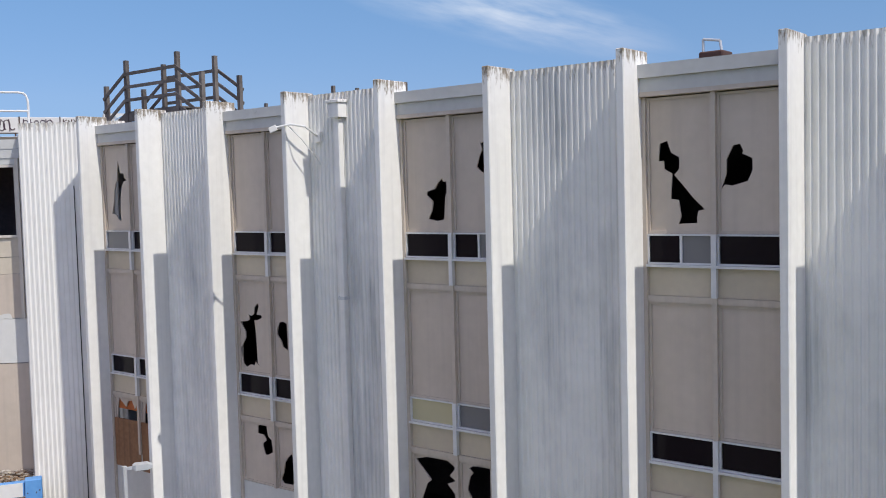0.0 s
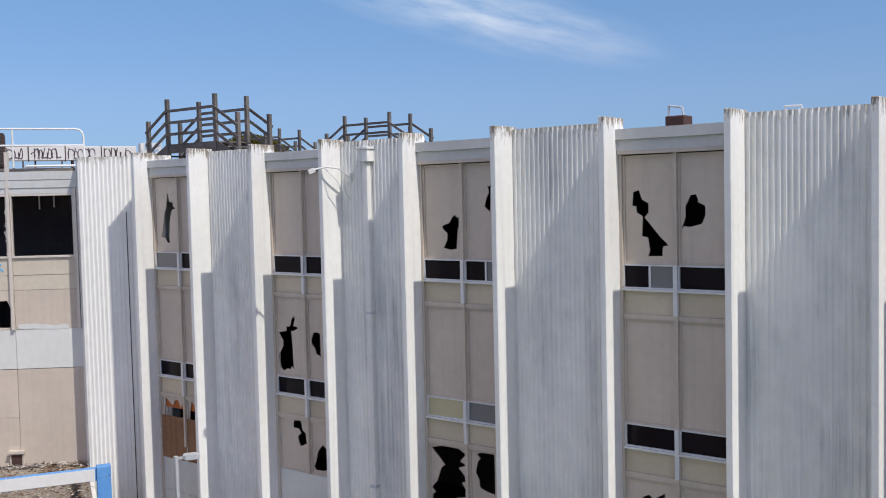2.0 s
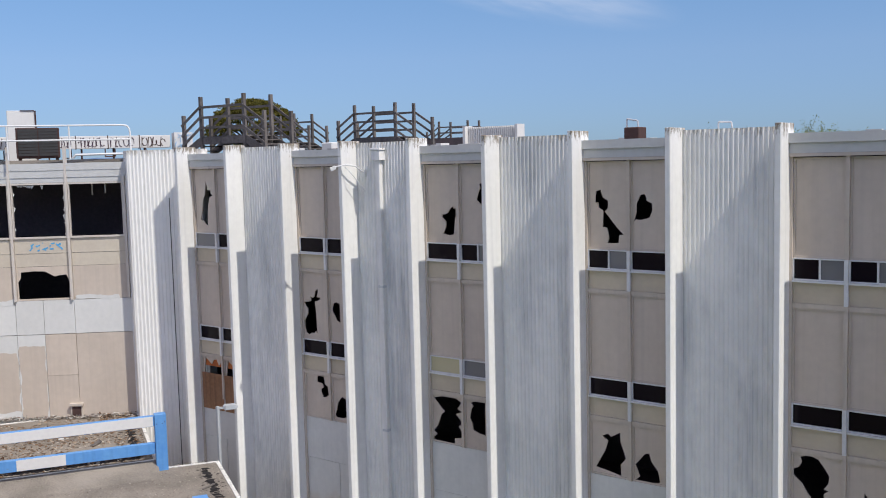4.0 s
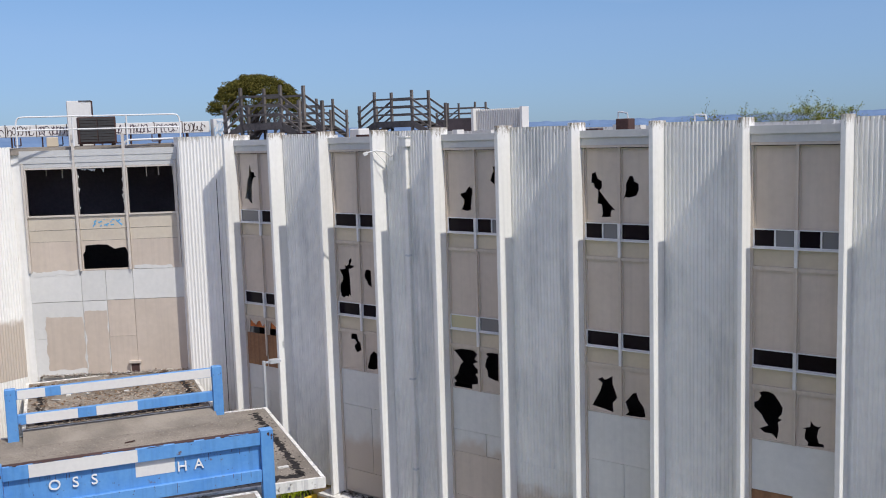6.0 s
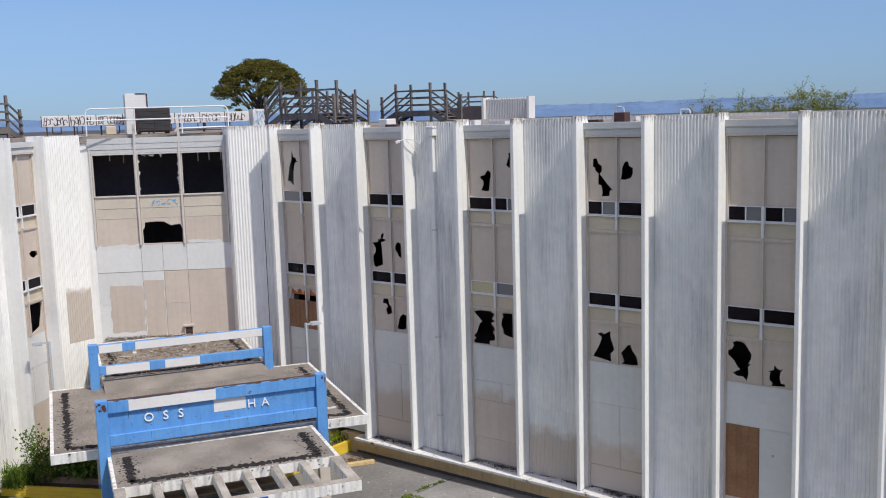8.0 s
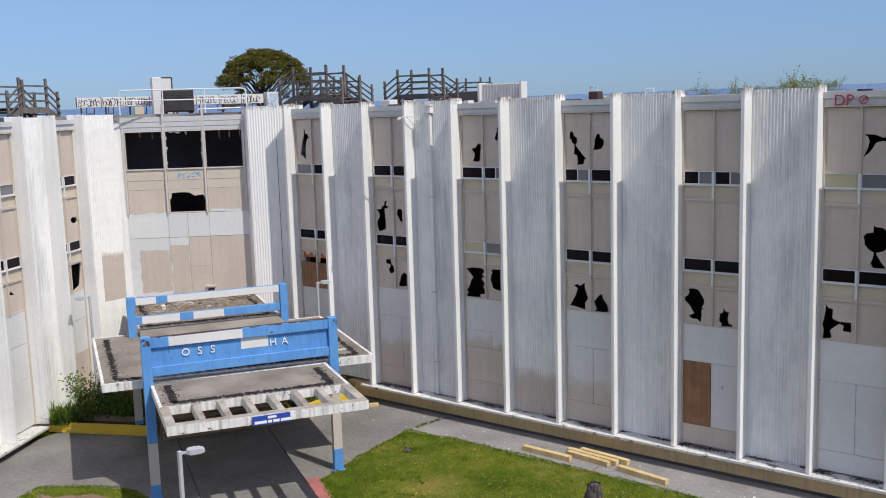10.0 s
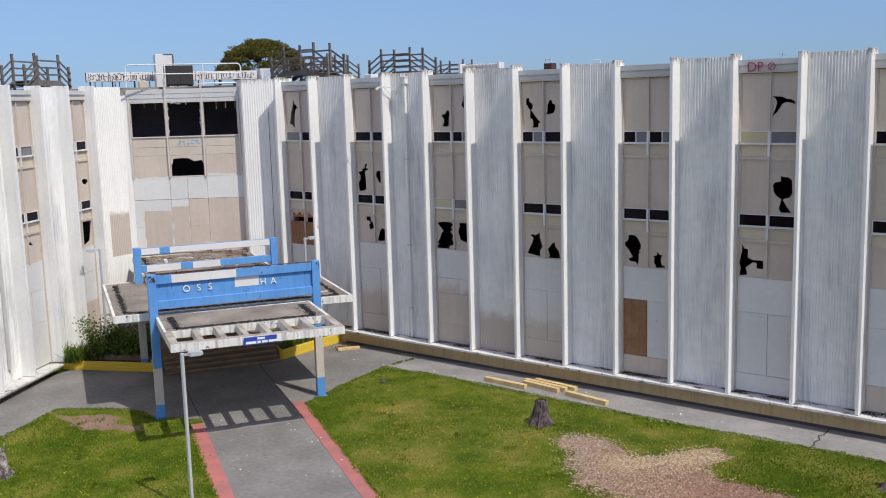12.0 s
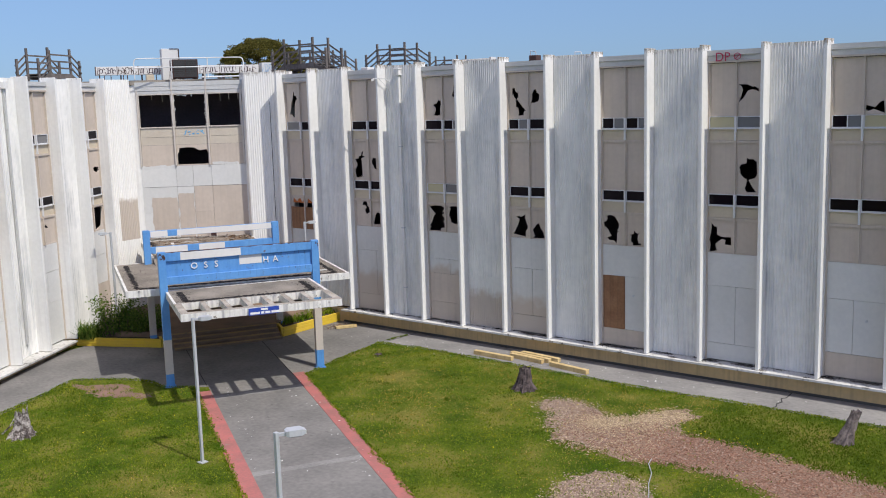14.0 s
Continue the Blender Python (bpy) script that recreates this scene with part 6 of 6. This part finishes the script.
seam("crack_1", [(4.95, 14.15), (4.98, 13.5), (4.86, 13.3), (5.02, 12.9), (4.93, 12.6), (5.03, 12.3), (4.98, 12.1), (5.02, 11.95)], 0.05, CRACK, 0.004, "dark ragged crack across the walk")
seam("crack_2", [(-13.6, 14.1), (-13.8, 12.2)], 0.03, CRACK, 0.004, "dark joint across the walk")
seam("crack_3", [(0.4, 14.1), (0.75, 12.5), (0.85, 11.85)], 0.012, PALECONCRETE, 0.004, "pale worn joint across the walk")
seam("crack_4", [(-5.6, 14.1), (-5.6, 11.95)], 0.012, CRACK, 0.004, "dark joint across the walk")
seam("crack_5", [(10.6, 14.1), (10.8, 12.0)], 0.025, CRACK, 0.004, "dark joint across the walk")
rp = random.Random(21)
for k in range(2):
    a = uv((7.9, -1.9 if k == 0 else 1.72, 0))
    b = uv((14.6, -1.92 if k == 0 else 1.72, 0))
    seam("crack_%d" % (6 + k), [(a.x, a.y), (b.x, b.y)], 0.03, CRACK, 0.008, "dark joint along the path")

# petals and grit on the path
pts = np.array([[*uv((rp.uniform(15, 27), rp.choice((-1.6, 1.3)) + rp.gauss(0, 0.45), 0.0)).xy, 0.022] for _ in range(70)] + [[rp.uniform(-17, 8), rp.uniform(11.4, 13.5), 0.006] for _ in range(110)])
ob = new("petals", cards(pts, rng.uniform(0.04, 0.09, len(pts)), LETTERWHITE, "petals", rng, -0.2, 1.2))
tagged(ob, "white petals and grit scattered over the paving", "litter", kind="stuff")

# ---- lawn ----
def inside(p, poly):
    x, y = p
    c = False
    for i in range(len(poly)):
        (x0, y0), (x1, y1) = poly[i - 1], poly[i]
        if (y0 > y) != (y1 > y) and x < (x1 - x0) * (y - y0) / (y1 - y0) + x0:
            c = not c
    return c


MULCH_A = [(-2.5, 8.1), (-1.9, 8.9), (-0.9, 8.9), (0.4, 7.9), (1.1, 8.3), (1.5, 9.3), (2.4, 10.2), (3.0, 9.5), (2.7, 7.8), (4.1, 7.7), (5.1, 7.7), (6.4, 7.3), (7.7, 7.1), (9.1, 6.9), (10.2, 6.6), (15.5, 5.6), (15.5, 2.6), (8.0, 4.2), (7.2, 4.5), (6.2, 5.0), (4.5, 5.0), (3.0, 4.6), (1.8, 4.7), (0.4, 4.7), (-1.1, 6.7)]
MULCH_B = [(2.4, 1.4), (2.3, 2.3), (2.7, 2.9), (3.4, 3.3), (4.2, 3.1), (4.9, 2.2), (5.2, 0.2), (2.6, 0.4)]
DIRT = [(-20.4, -0.5), (-18.6, 0.5), (-16.4, 0.3), (-15.7, -0.3), (-17.4, -0.7), (-18.8, -0.9)]
WALKS = [[(-13.3, 11.72), (-11.9, 11.95), (-6.7, 11.9), (0.0, 11.75), (6.0, 11.95), (14, 12.0), (38, 12.0), (38, 14.18), (-19.0, 14.18), (-18.2, 12.3)],
         [tuple(uv((*q, 0)).xy) for q in ((5.5, -7.5), (9.6, -10.5), (24, -18.6), (24, -16.5), (14.76, -9.77), (12.37, -8.04), (10.9, -7.05), (11.6, -5.45), (12.5, -4.2), (14.0, -3.5), (14.6, -2.0), (14.6, 2.4), (12.9, 4.3), (10.9, 6.9), (9.9, 8.4), (6.0, 7.3), (4.0, 3.0), (4.0, -5.5))],
         [tuple(uv((*q, 0)).xy) for q in ((14.4, -2.46), (46, -3.17), (46, 1.53), (14.4, 2.24))]]

CHIPS = leaf_material("wood_chips", (0.18, 0.092, 0.066), (0.36, 0.195, 0.135), (0.56, 0.37, 0.27))
STRAW = leaf_material("pale_straw", (0.44, 0.335, 0.21), (0.62, 0.49, 0.32), (0.74, 0.61, 0.42))
GREYCHIP = leaf_material("grey_chips", (0.24, 0.17, 0.14), (0.44, 0.335, 0.275), (0.62, 0.50, 0.42))
MULCHBED = material("mulch_bed", (0.24, 0.16, 0.115), (0.33, 0.235, 0.17), 0.95, large=0.5, fine=22, bump=0.8)
BARE = material("bare_earth", (0.27, 0.165, 0.13), (0.19, 0.12, 0.085), 0.95, large=1.2, fine=16, bump=0.6)


def bed(name, poly, z, mat, label, category, rough=0.35):
    rr = random.Random(len(poly) * 7)
    pts = []
    for i in range(len(poly)):
        a, b = Vector(poly[i]), Vector(poly[(i + 1) % len(poly)])
        n = max(2, int((b - a).length / 0.15))
        for k in range(n):
            p = a.lerp(b, k / n)
            p = p + Vector((rr.uniform(-0.1, 0.1), rr.uniform(-0.1, 0.1))) + rough * Vector((noise.noise(Vector((p.x * 0.9, p.y * 0.9, 2.0))) * 1.8 + noise.noise(Vector((p.x * 3, p.y * 3, 5.0))), noise.noise(Vector((p.x * 0.9, p.y * 0.9, 9.0))) * 1.8 + noise.noise(Vector((p.x * 3, p.y * 3, 12.0)))))
            pts.append((p.x, p.y))
    bm = bmesh.new()
    vs = [bm.verts.new((x, y, z)) for x, y in pts]
    es = [bm.edges.new((vs[i], vs[(i + 1) % len(vs)])) for i in range(len(vs))]
    bmesh.ops.triangle_fill(bm, edges=es, use_beauty=True)
    return tagged(single(name, bm, mat, label, category), kind="structure")


bed("mulch_bed_1", MULCH_A, -0.006, MULCHBED, "spread of reddish wood chips over the lawn", "mulch")
bed("mulch_bed_2", MULCH_B, -0.005, MULCHBED, "thin patch of pale wood chips in the lawn", "mulch")
bed("dirt_patch", DIRT, -0.007, BARE, "bare brown earth worn into the lawn", "earth", 0.3)

green, dry, chips, straw, flowers, grey, lush = [], [], [], [], [], [], []


def spread_bits(x, y, second):
    """Straw round the upper lobe, grey chips beside it, red ones towards the far end."""
    w = min(1.0, max(0.0, ((x - 0.6) * 1.9 + (y - 7.2) * 2.4) / 9.37))
    d = math.hypot(x - 0.6 - 1.9 * w, y - 7.2 - 2.4 * w)
    q = rng.random()
    if q < 1.15 - 0.7 * d:
        straw.append((x, y, -0.001))
    elif second or q < 0.95 - 0.16 * (x + 2.0):
        (grey if q > 0.25 else straw).append((x, y, -0.001))
    else:
        (chips if q < 0.93 else grey).append((x, y, -0.001))



for i in range(470000):
    x, y = rng.uniform(-25, 17), rng.uniform(-17, 12.4)
    # nothing beyond the reach of the walk's view
    if y < -3 and x > 3 and x + y > 4:
        continue
    if any(inside((x, y), w) for w in WALKS):
        continue
    wx, wy = 0.55 * noise.noise(Vector((x * 1.3, y * 1.3, 20.0))), 0.55 * noise.noise(Vector((x * 1.3, y * 1.3, 30.0)))
    jx, jy = x + wx + rng.normal() * 0.22, y + wy + rng.normal() * 0.22
    ma, mb = inside((jx, jy), MULCH_A), inside((jx, jy), MULCH_B)
    if ma or mb:
        if rng.random() < (0.03 if ma else 0.5 + 0.5 * max(0.0, noise.noise(Vector((x * 1.6, y * 1.6, 70.0))) * 2)):
            green.append((x, y, -0.018))
        else:
            spread_bits(x, y, mb)
        continue
    if inside((jx + wx, jy + wy), DIRT) and rng.random() < 0.85:
        continue
    q = 0.8 * noise.noise(Vector((x * 0.22, y * 0.22, 3.1))) + 0.6 * noise.noise(Vector((x * 0.9, y * 0.9, 7.7))) + 0.75 * math.exp(-((x + 5.5) ** 2 + (y - 7.5) ** 2) / 30.0) + 0.7 * math.exp(-((x - 1.8) ** 2 / 5.0 + (y - 10.3) ** 2 / 0.9)) - 0.15
    if x > 3.4 + 0.4 * wx and y > 6.2 and rng.random() < 0.8:
        lush.append((x, y, -0.018))
    elif q + rng.normal() * 0.25 > 0.28:
        if rng.random() < 0.75:
            dry.append((x, y, -0.018))
    else:
        green.append((x, y, -0.018))
    if rng.random() < 0.0015 + (0.03 if abs(x - 5) < 2.2 and abs(y - 7.7) < 0.6 else 0):
        flowers.append((x, y, 0.02))
for i in range(110000):
    x, y = rng.uniform(-3, 15), rng.uniform(0, 9.8)
    jx, jy = x + rng.normal() * 0.22, y + rng.normal() * 0.22
    ma, mb = inside((jx, jy), MULCH_A), inside((jx, jy), MULCH_B)
    if ma or mb:
        spread_bits(x, y, mb)
def clump(x, y, n, wide):
    if any(inside((x, y), w) for w in WALKS):
        return
    for k in range(n):
        lush.append((x + rng.normal() * wide, y + rng.normal() * wide, -0.018))


for i in range(900):
    x, y = rng.uniform(-24, 15), rng.uniform(-15, 12)
    if not (inside((x, y), MULCH_A) and rng.random() < 0.8) and noise.noise(Vector((x * 0.3, y * 0.3, 40.0))) > -0.15:
        clump(x, y, int(rng.integers(15, 60)), rng.uniform(0.06, 0.22))
# lush strip between the chips and the walk
for i in range(210):
    x, y = rng.uniform(3.6, 16), rng.uniform(6.6, 9.9)
    if not inside((x, y), MULCH_A):
        clump(x, y, int(rng.integers(20, 60)), rng.uniform(0.12, 0.3))
for i in range(560):
    x, y = rng.uniform(-24, -9), rng.uniform(-13, -0.5)
    if not inside((x, y), DIRT):
        clump(x, y, int(rng.integers(15, 50)), rng.uniform(0.1, 0.35))
# longer grass where no mower reaches: along the paving and round the stumps
for poly in WALKS:
    for a, b in zip(poly, poly[1:]):
        a, b = Vector(a), Vector(b)
        o = (b - a).orthogonal().normalized()
        for k in range(int((b - a).length * 2.2)):
            p = a.lerp(b, rng.random()) + o * rng.choice((-0.13, 0.13))
            if p.y < 12.2 and p.x < 16 and p.y > -16:
                clump(p.x, p.y, int(rng.integers(6, 24)), 0.09)
# weeds in a joint of the walk
for k in range(16):
    w = rng.random()
    clump_at = (-13.72 - 0.2 * w + rng.normal() * 0.02, 13.5 - 1.3 * w)
    for m in range(int(rng.integers(4, 16))):
        lush.append((clump_at[0] + rng.normal() * 0.03, clump_at[1] + rng.normal() * 0.07, 0.003))
# turf that creeps over the edges of the paving
for poly in WALKS:
    for a, b in zip(poly, poly[1:] + poly[:1]):
        a, b = Vector(a), Vector(b)
        o = Vector((b.y - a.y, a.x - b.x)).normalized()
        for k in range(int((b - a).length * 260)):
            p = a.lerp(b, rng.random())
            if p.y > 12.05 or p.x > 17 or p.y < -16 or p.x < -23:
                continue
            reach = 0.07 + 0.14 * noise.noise(Vector((p.x * 1.4, p.y * 1.4, 50.0))) + 0.08 * noise.noise(Vector((p.x * 5, p.y * 5, 60.0)))
            q = p - o * reach * (1.0 - rng.random() ** 2 * 1.8) + o * rng.normal() * 0.02
            if any(inside(q, w) for w in WALKS if w is not poly):
                continue
            (lush if rng.random() < 0.08 else green).append((q.x, q.y, 0.006 if inside(q, poly) else -0.014))
for x, y, wide in ((-15.8, -5.3, 0.45), (-15.0, -5.2, 0.6), (-15.6, -4.7, 0.5), (-3.85, 9.1, 0.28), (8.1, 9.7, 0.3), (-12.4, 9.95, 0.3)):
    for k in range(10):
        clump(x + rng.normal() * wide, y + rng.normal() * wide, 24, 0.12)
DRYBLADE = leaf_material("dry_grass_blade", (0.31, 0.25, 0.04), (0.44, 0.34, 0.085), (0.58, 0.46, 0.18), TURF)
for name, pts, mat, lo, hi, up, label, cat in (("lawn_grass", green, GRASSBLADE, 0.05, 0.10, 0.3, "short uneven green grass", "grass"), ("dry_grass", dry, DRYBLADE, 0.045, 0.095, 0.2, "short yellowing grass", "grass"),
                                               ("wood_chips", chips, CHIPS, 0.03, 0.085, -0.3, "loose reddish wood chips", "wood chips"), ("straw", straw, STRAW, 0.035, 0.09, -0.3, "loose pale straw and chips", "straw"), ("grey_chips", grey, GREYCHIP, 0.035, 0.09, -0.3, "loose greyed wood chips", "wood chips"), ("grass_clumps", lush, LUSHBLADE, 0.06, 0.12, 0.45, "longer dark green tufts through the lawn", "grass"), ("yellow_flowers", flowers, FLOWER, 0.04, 0.075, 0.0, "small yellow flowers in the grass", "flowers")):
    pts = np.array(pts)
    tagged(new(name, cards(pts, rng.uniform(lo, hi, len(pts)), mat, name, rng, up, 3.2 if up > 0 else 1.4)), label, cat, kind="stuff")

hose = bmesh.new()
hp = [(3.63, 5.05, 0.0), (3.8, 4.5, 0.04), (4.2, 3.9, 0.02), (4.5, 3.1, 0.03), (4.96, 2.18, 0.02)]
pipe(hose, hp, 0.014, 6)
single("hose", hose, GALV, "thin pale hose lying across the mulch", "hose")

# grit, leaves and rubble on the canopy slabs; dirt blown into the ledge
GRIT = leaf_material("roof_grit", (0.07, 0.055, 0.045), (0.27, 0.22, 0.18), (0.52, 0.47, 0.41))
LITTER = leaf_material("dry_leaf_litter", (0.10, 0.06, 0.04), (0.26, 0.16, 0.09), (0.60, 0.54, 0.46))
FLAKES = leaf_material("paint_flakes", (0.20, 0.15, 0.12), (0.48, 0.44, 0.40), (0.72, 0.70, 0.66))
DIRTBITS = leaf_material("ledge_dirt", (0.03, 0.027, 0.025), (0.07, 0.062, 0.055), (0.20, 0.18, 0.16))
grit, litter, soot, rubble = [], [], [], []
for i in range(16000):
    u, v, z = (rng.uniform(5.75, 13.0), rng.uniform(-4.6, 4.5), 4.012) if i < 12000 else (rng.uniform(12.8, 15.4), rng.uniform(-3.0, 3.1), 3.842)
    grit.append(tuple(uv((u, v, z))))
for i in range(5200):
    u, v = rng.uniform(-0.4, 5.7), rng.uniform(-2.8, 2.8)
    if noise.noise(Vector((u * 0.9, v * 0.9, 3.0))) > -0.25:
        litter.append(tuple(uv((u, v, 4.235))))
for i in range(500):
    u = rng.uniform(-0.45, 1.6)
    litter.append(tuple(uv((u, rng.uniform(1.6, 2.85), 4.24 + abs(rng.normal()) * 0.05))))
for i in range(420):
    litter.append((-18.0 + rng.normal() * 0.28, 13.2 + rng.normal() * 0.35, 0.01 + abs(rng.normal()) * 0.02))
for i in range(900):
    p = bay((rng.uniform(0.1, BAYW - 0.1), 0.05 + abs(rng.normal()) * 0.12, 0.0))
    rubble.append((p.x, p.y, 4.25 + abs(rng.normal()) * 0.035))
for i in range(14000):
    x = rng.uniform(-18, 22)
    k = max(j for j in range(12) if strip_x(j) - 2.6 < x)
    instrip = 0 < x - strip_x(k) < STRIP
    y = PANEL - 0.05 - abs(rng.normal()) * (0.14 if instrip else 0.05)
    if noise.noise(Vector((x * 1.1, 4.0, 1.0))) + (0.15 if instrip else -0.12) > rng.normal() * 0.15 and y > FRONT:
        soot.append((x, y, 0.79))
for name, pts, mat, lo, hi, label, cat in (("roof_grit", grit, GRIT, 0.02, 0.05, "loose gravel and grit on the canopy slabs", "gravel"), ("leaf_litter", litter, LITTER, 0.04, 0.13, "dry weeds, leaves and rubble on the rear canopy slab", "litter"), ("paint_rubble", rubble, FLAKES, 0.05, 0.16, "peeled paint flakes and rubble along the foot of the bay", "rubble"), ("ledge_dirt", soot, DIRTBITS, 0.03, 0.09, "dark dirt and debris blown onto the ledge", "dirt")):
    pts = np.array(pts)
    tagged(new(name, cards(pts, rng.uniform(lo, hi, len(pts)), mat, name, rng, -0.2, 1.3)), label, cat, kind="stuff")

# ---- distance ----
def tree_trunk(bm, base, top, r, limbs, spread, rr):
    b, t = Vector(base), Vector(top)
    bar(bm, b, b.lerp(t, 0.45), r, 8, r * 0.7)
    bar(bm, b.lerp(t, 0.45), t, r * 0.7, 8, r * 0.25)
    tips = []
    for i in range(limbs):
        a = 2 * math.pi * i / limbs + rr.uniform(-0.3, 0.3)
        s0 = b.lerp(t, rr.uniform(0.35, 0.7))
        e = t + Vector((spread * math.cos(a) * rr.uniform(0.5, 1), spread * math.sin(a) * rr.uniform(0.5, 1), rr.uniform(-0.35, 0.1) * (t - b).length * 0.5))
        m = s0.lerp(e, 0.5) + Vector((0, 0, (t - b).length * 0.06))
        bar(bm, s0, m, r * 0.35, 6, r * 0.22)
        bar(bm, m, e, r * 0.22, 6, r * 0.07)
        tips += [m, e]
    return tips


big = thing("umbrella_tree", (-318, 274, 0), "large dark green flat-topped tree rising behind the roof", "tree")
rr = random.Random(3)
bm = bmesh.new()
tree_trunk(bm, (-318, 274, 0), (-318, 274, 31), 1.3, 22, 18, rr)
part("trunk", bm, BARK, big)
pts, szs = [], []
for i in range(330):
    a, q = rng.uniform(0, 6.28), math.sqrt(rng.uniform(0, 1))
    h = 38.0 - 13.5 * q ** 2.8 + rng.normal() * 0.6 - (rng.uniform(2, 9) * (0.4 + q) if rng.random() < 0.26 else 0)
    c = np.array([-317 + 19.5 * q * math.cos(a), 275 + 19.5 * q * math.sin(a), h])
    n = 190
    d = rng.normal(size=(n, 3))
    d /= np.linalg.norm(d, axis=1)[:, None]
    rad = rng.uniform(1.0, 2.4)
    pts.append(c + d * rad * rng.uniform(0.55, 1.0, n)[:, None] * np.array([1.35, 1.35, 0.5]))
    szs.append(rng.uniform(0.35, 0.85, n))
ob = new("crown", cards(np.concatenate(pts), np.concatenate(szs), TREELEAF, "crown", rng, 0.2, 1.6))
ob.parent = big
ob.matrix_parent_inverse = Matrix.Translation(big.location).inverted()

for i, (az, top, wd) in enumerate(((114.2, 15.2, 3.0), (112.9, 17.4, 3.6), (110.9, 17.2, 3.6), (108.8, 18.2, 3.8), (107.3, 17.8, 4.0), (120.2, 12.8, 2.0), (119.0, 13.2, 2.0))):
    D = 165 + 7 * rr.uniform(-1, 1)
    x, y = 6.2 + D * math.cos(radians(az - 0.55)), -10.4 + D * math.sin(radians(az - 0.55))
    t = thing("young_tree", (x, y, 0), "half-bare tree with sparse spring leaves behind the roof", "tree", "trees behind the roof")
    bm = bmesh.new()
    tips = tree_trunk(bm, (x, y, 0), (x, y, top * 0.80), 0.17, 12, wd, rr)
    twigs = []
    for p in tips:
        for k in range(5):
            q = p + Vector((rr.gauss(0, 1.1), rr.gauss(0, 1.1), abs(rr.gauss(0.3, 1.0))))
            bar(bm, p, q, 0.035, 4, 0.012)
            twigs.append((p, q))
    part("trunk", bm, BARK, t)
    L = []
    for p, q in twigs:
        for k in range(14 if i < 2 else 32 if i < 5 else 16):
            w = p.lerp(q, rr.uniform(0.3, 1.1))
            L.append((w.x + rr.gauss(0, 0.3), w.y + rr.gauss(0, 0.3), w.z + rr.gauss(0, 0.25)))
    L = np.array(L)
    ob = new("crown", cards(L, rng.uniform(0.14, 0.30, len(L)), SPRINGLEAF, "crown", rng, 0.1, 1.5))
    ob.parent = t
    ob.matrix_parent_inverse = Matrix.Translation(t.location).inverted()

# Distance haze is put into the hills' base colour.
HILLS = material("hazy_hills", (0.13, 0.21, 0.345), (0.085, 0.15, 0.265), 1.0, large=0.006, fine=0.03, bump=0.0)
bm = bmesh.new()
rows = []
for i in range(541):
    az = radians(60 + 120 * i / 540)
    hgt = 44 + 9 * noise.noise(Vector((i * 0.03, 0.3, 0))) + 3.5 * noise.noise(Vector((i * 0.35, 1.3, 0))) + 2.5 * noise.noise(Vector((i * 0.9, 4.3, 0)))
    rows.append([bm.verts.new((3600 * math.cos(az) * k, 3600 * math.sin(az) * k, z)) for k, z in ((1.0, -1), (1.02, hgt * 0.6), (1.06, hgt), (1.2, -1))])
for a, b in zip(rows, rows[1:]):
    for k in range(3):
        bm.faces.new((a[k], b[k], b[k + 1], a[k + 1]))
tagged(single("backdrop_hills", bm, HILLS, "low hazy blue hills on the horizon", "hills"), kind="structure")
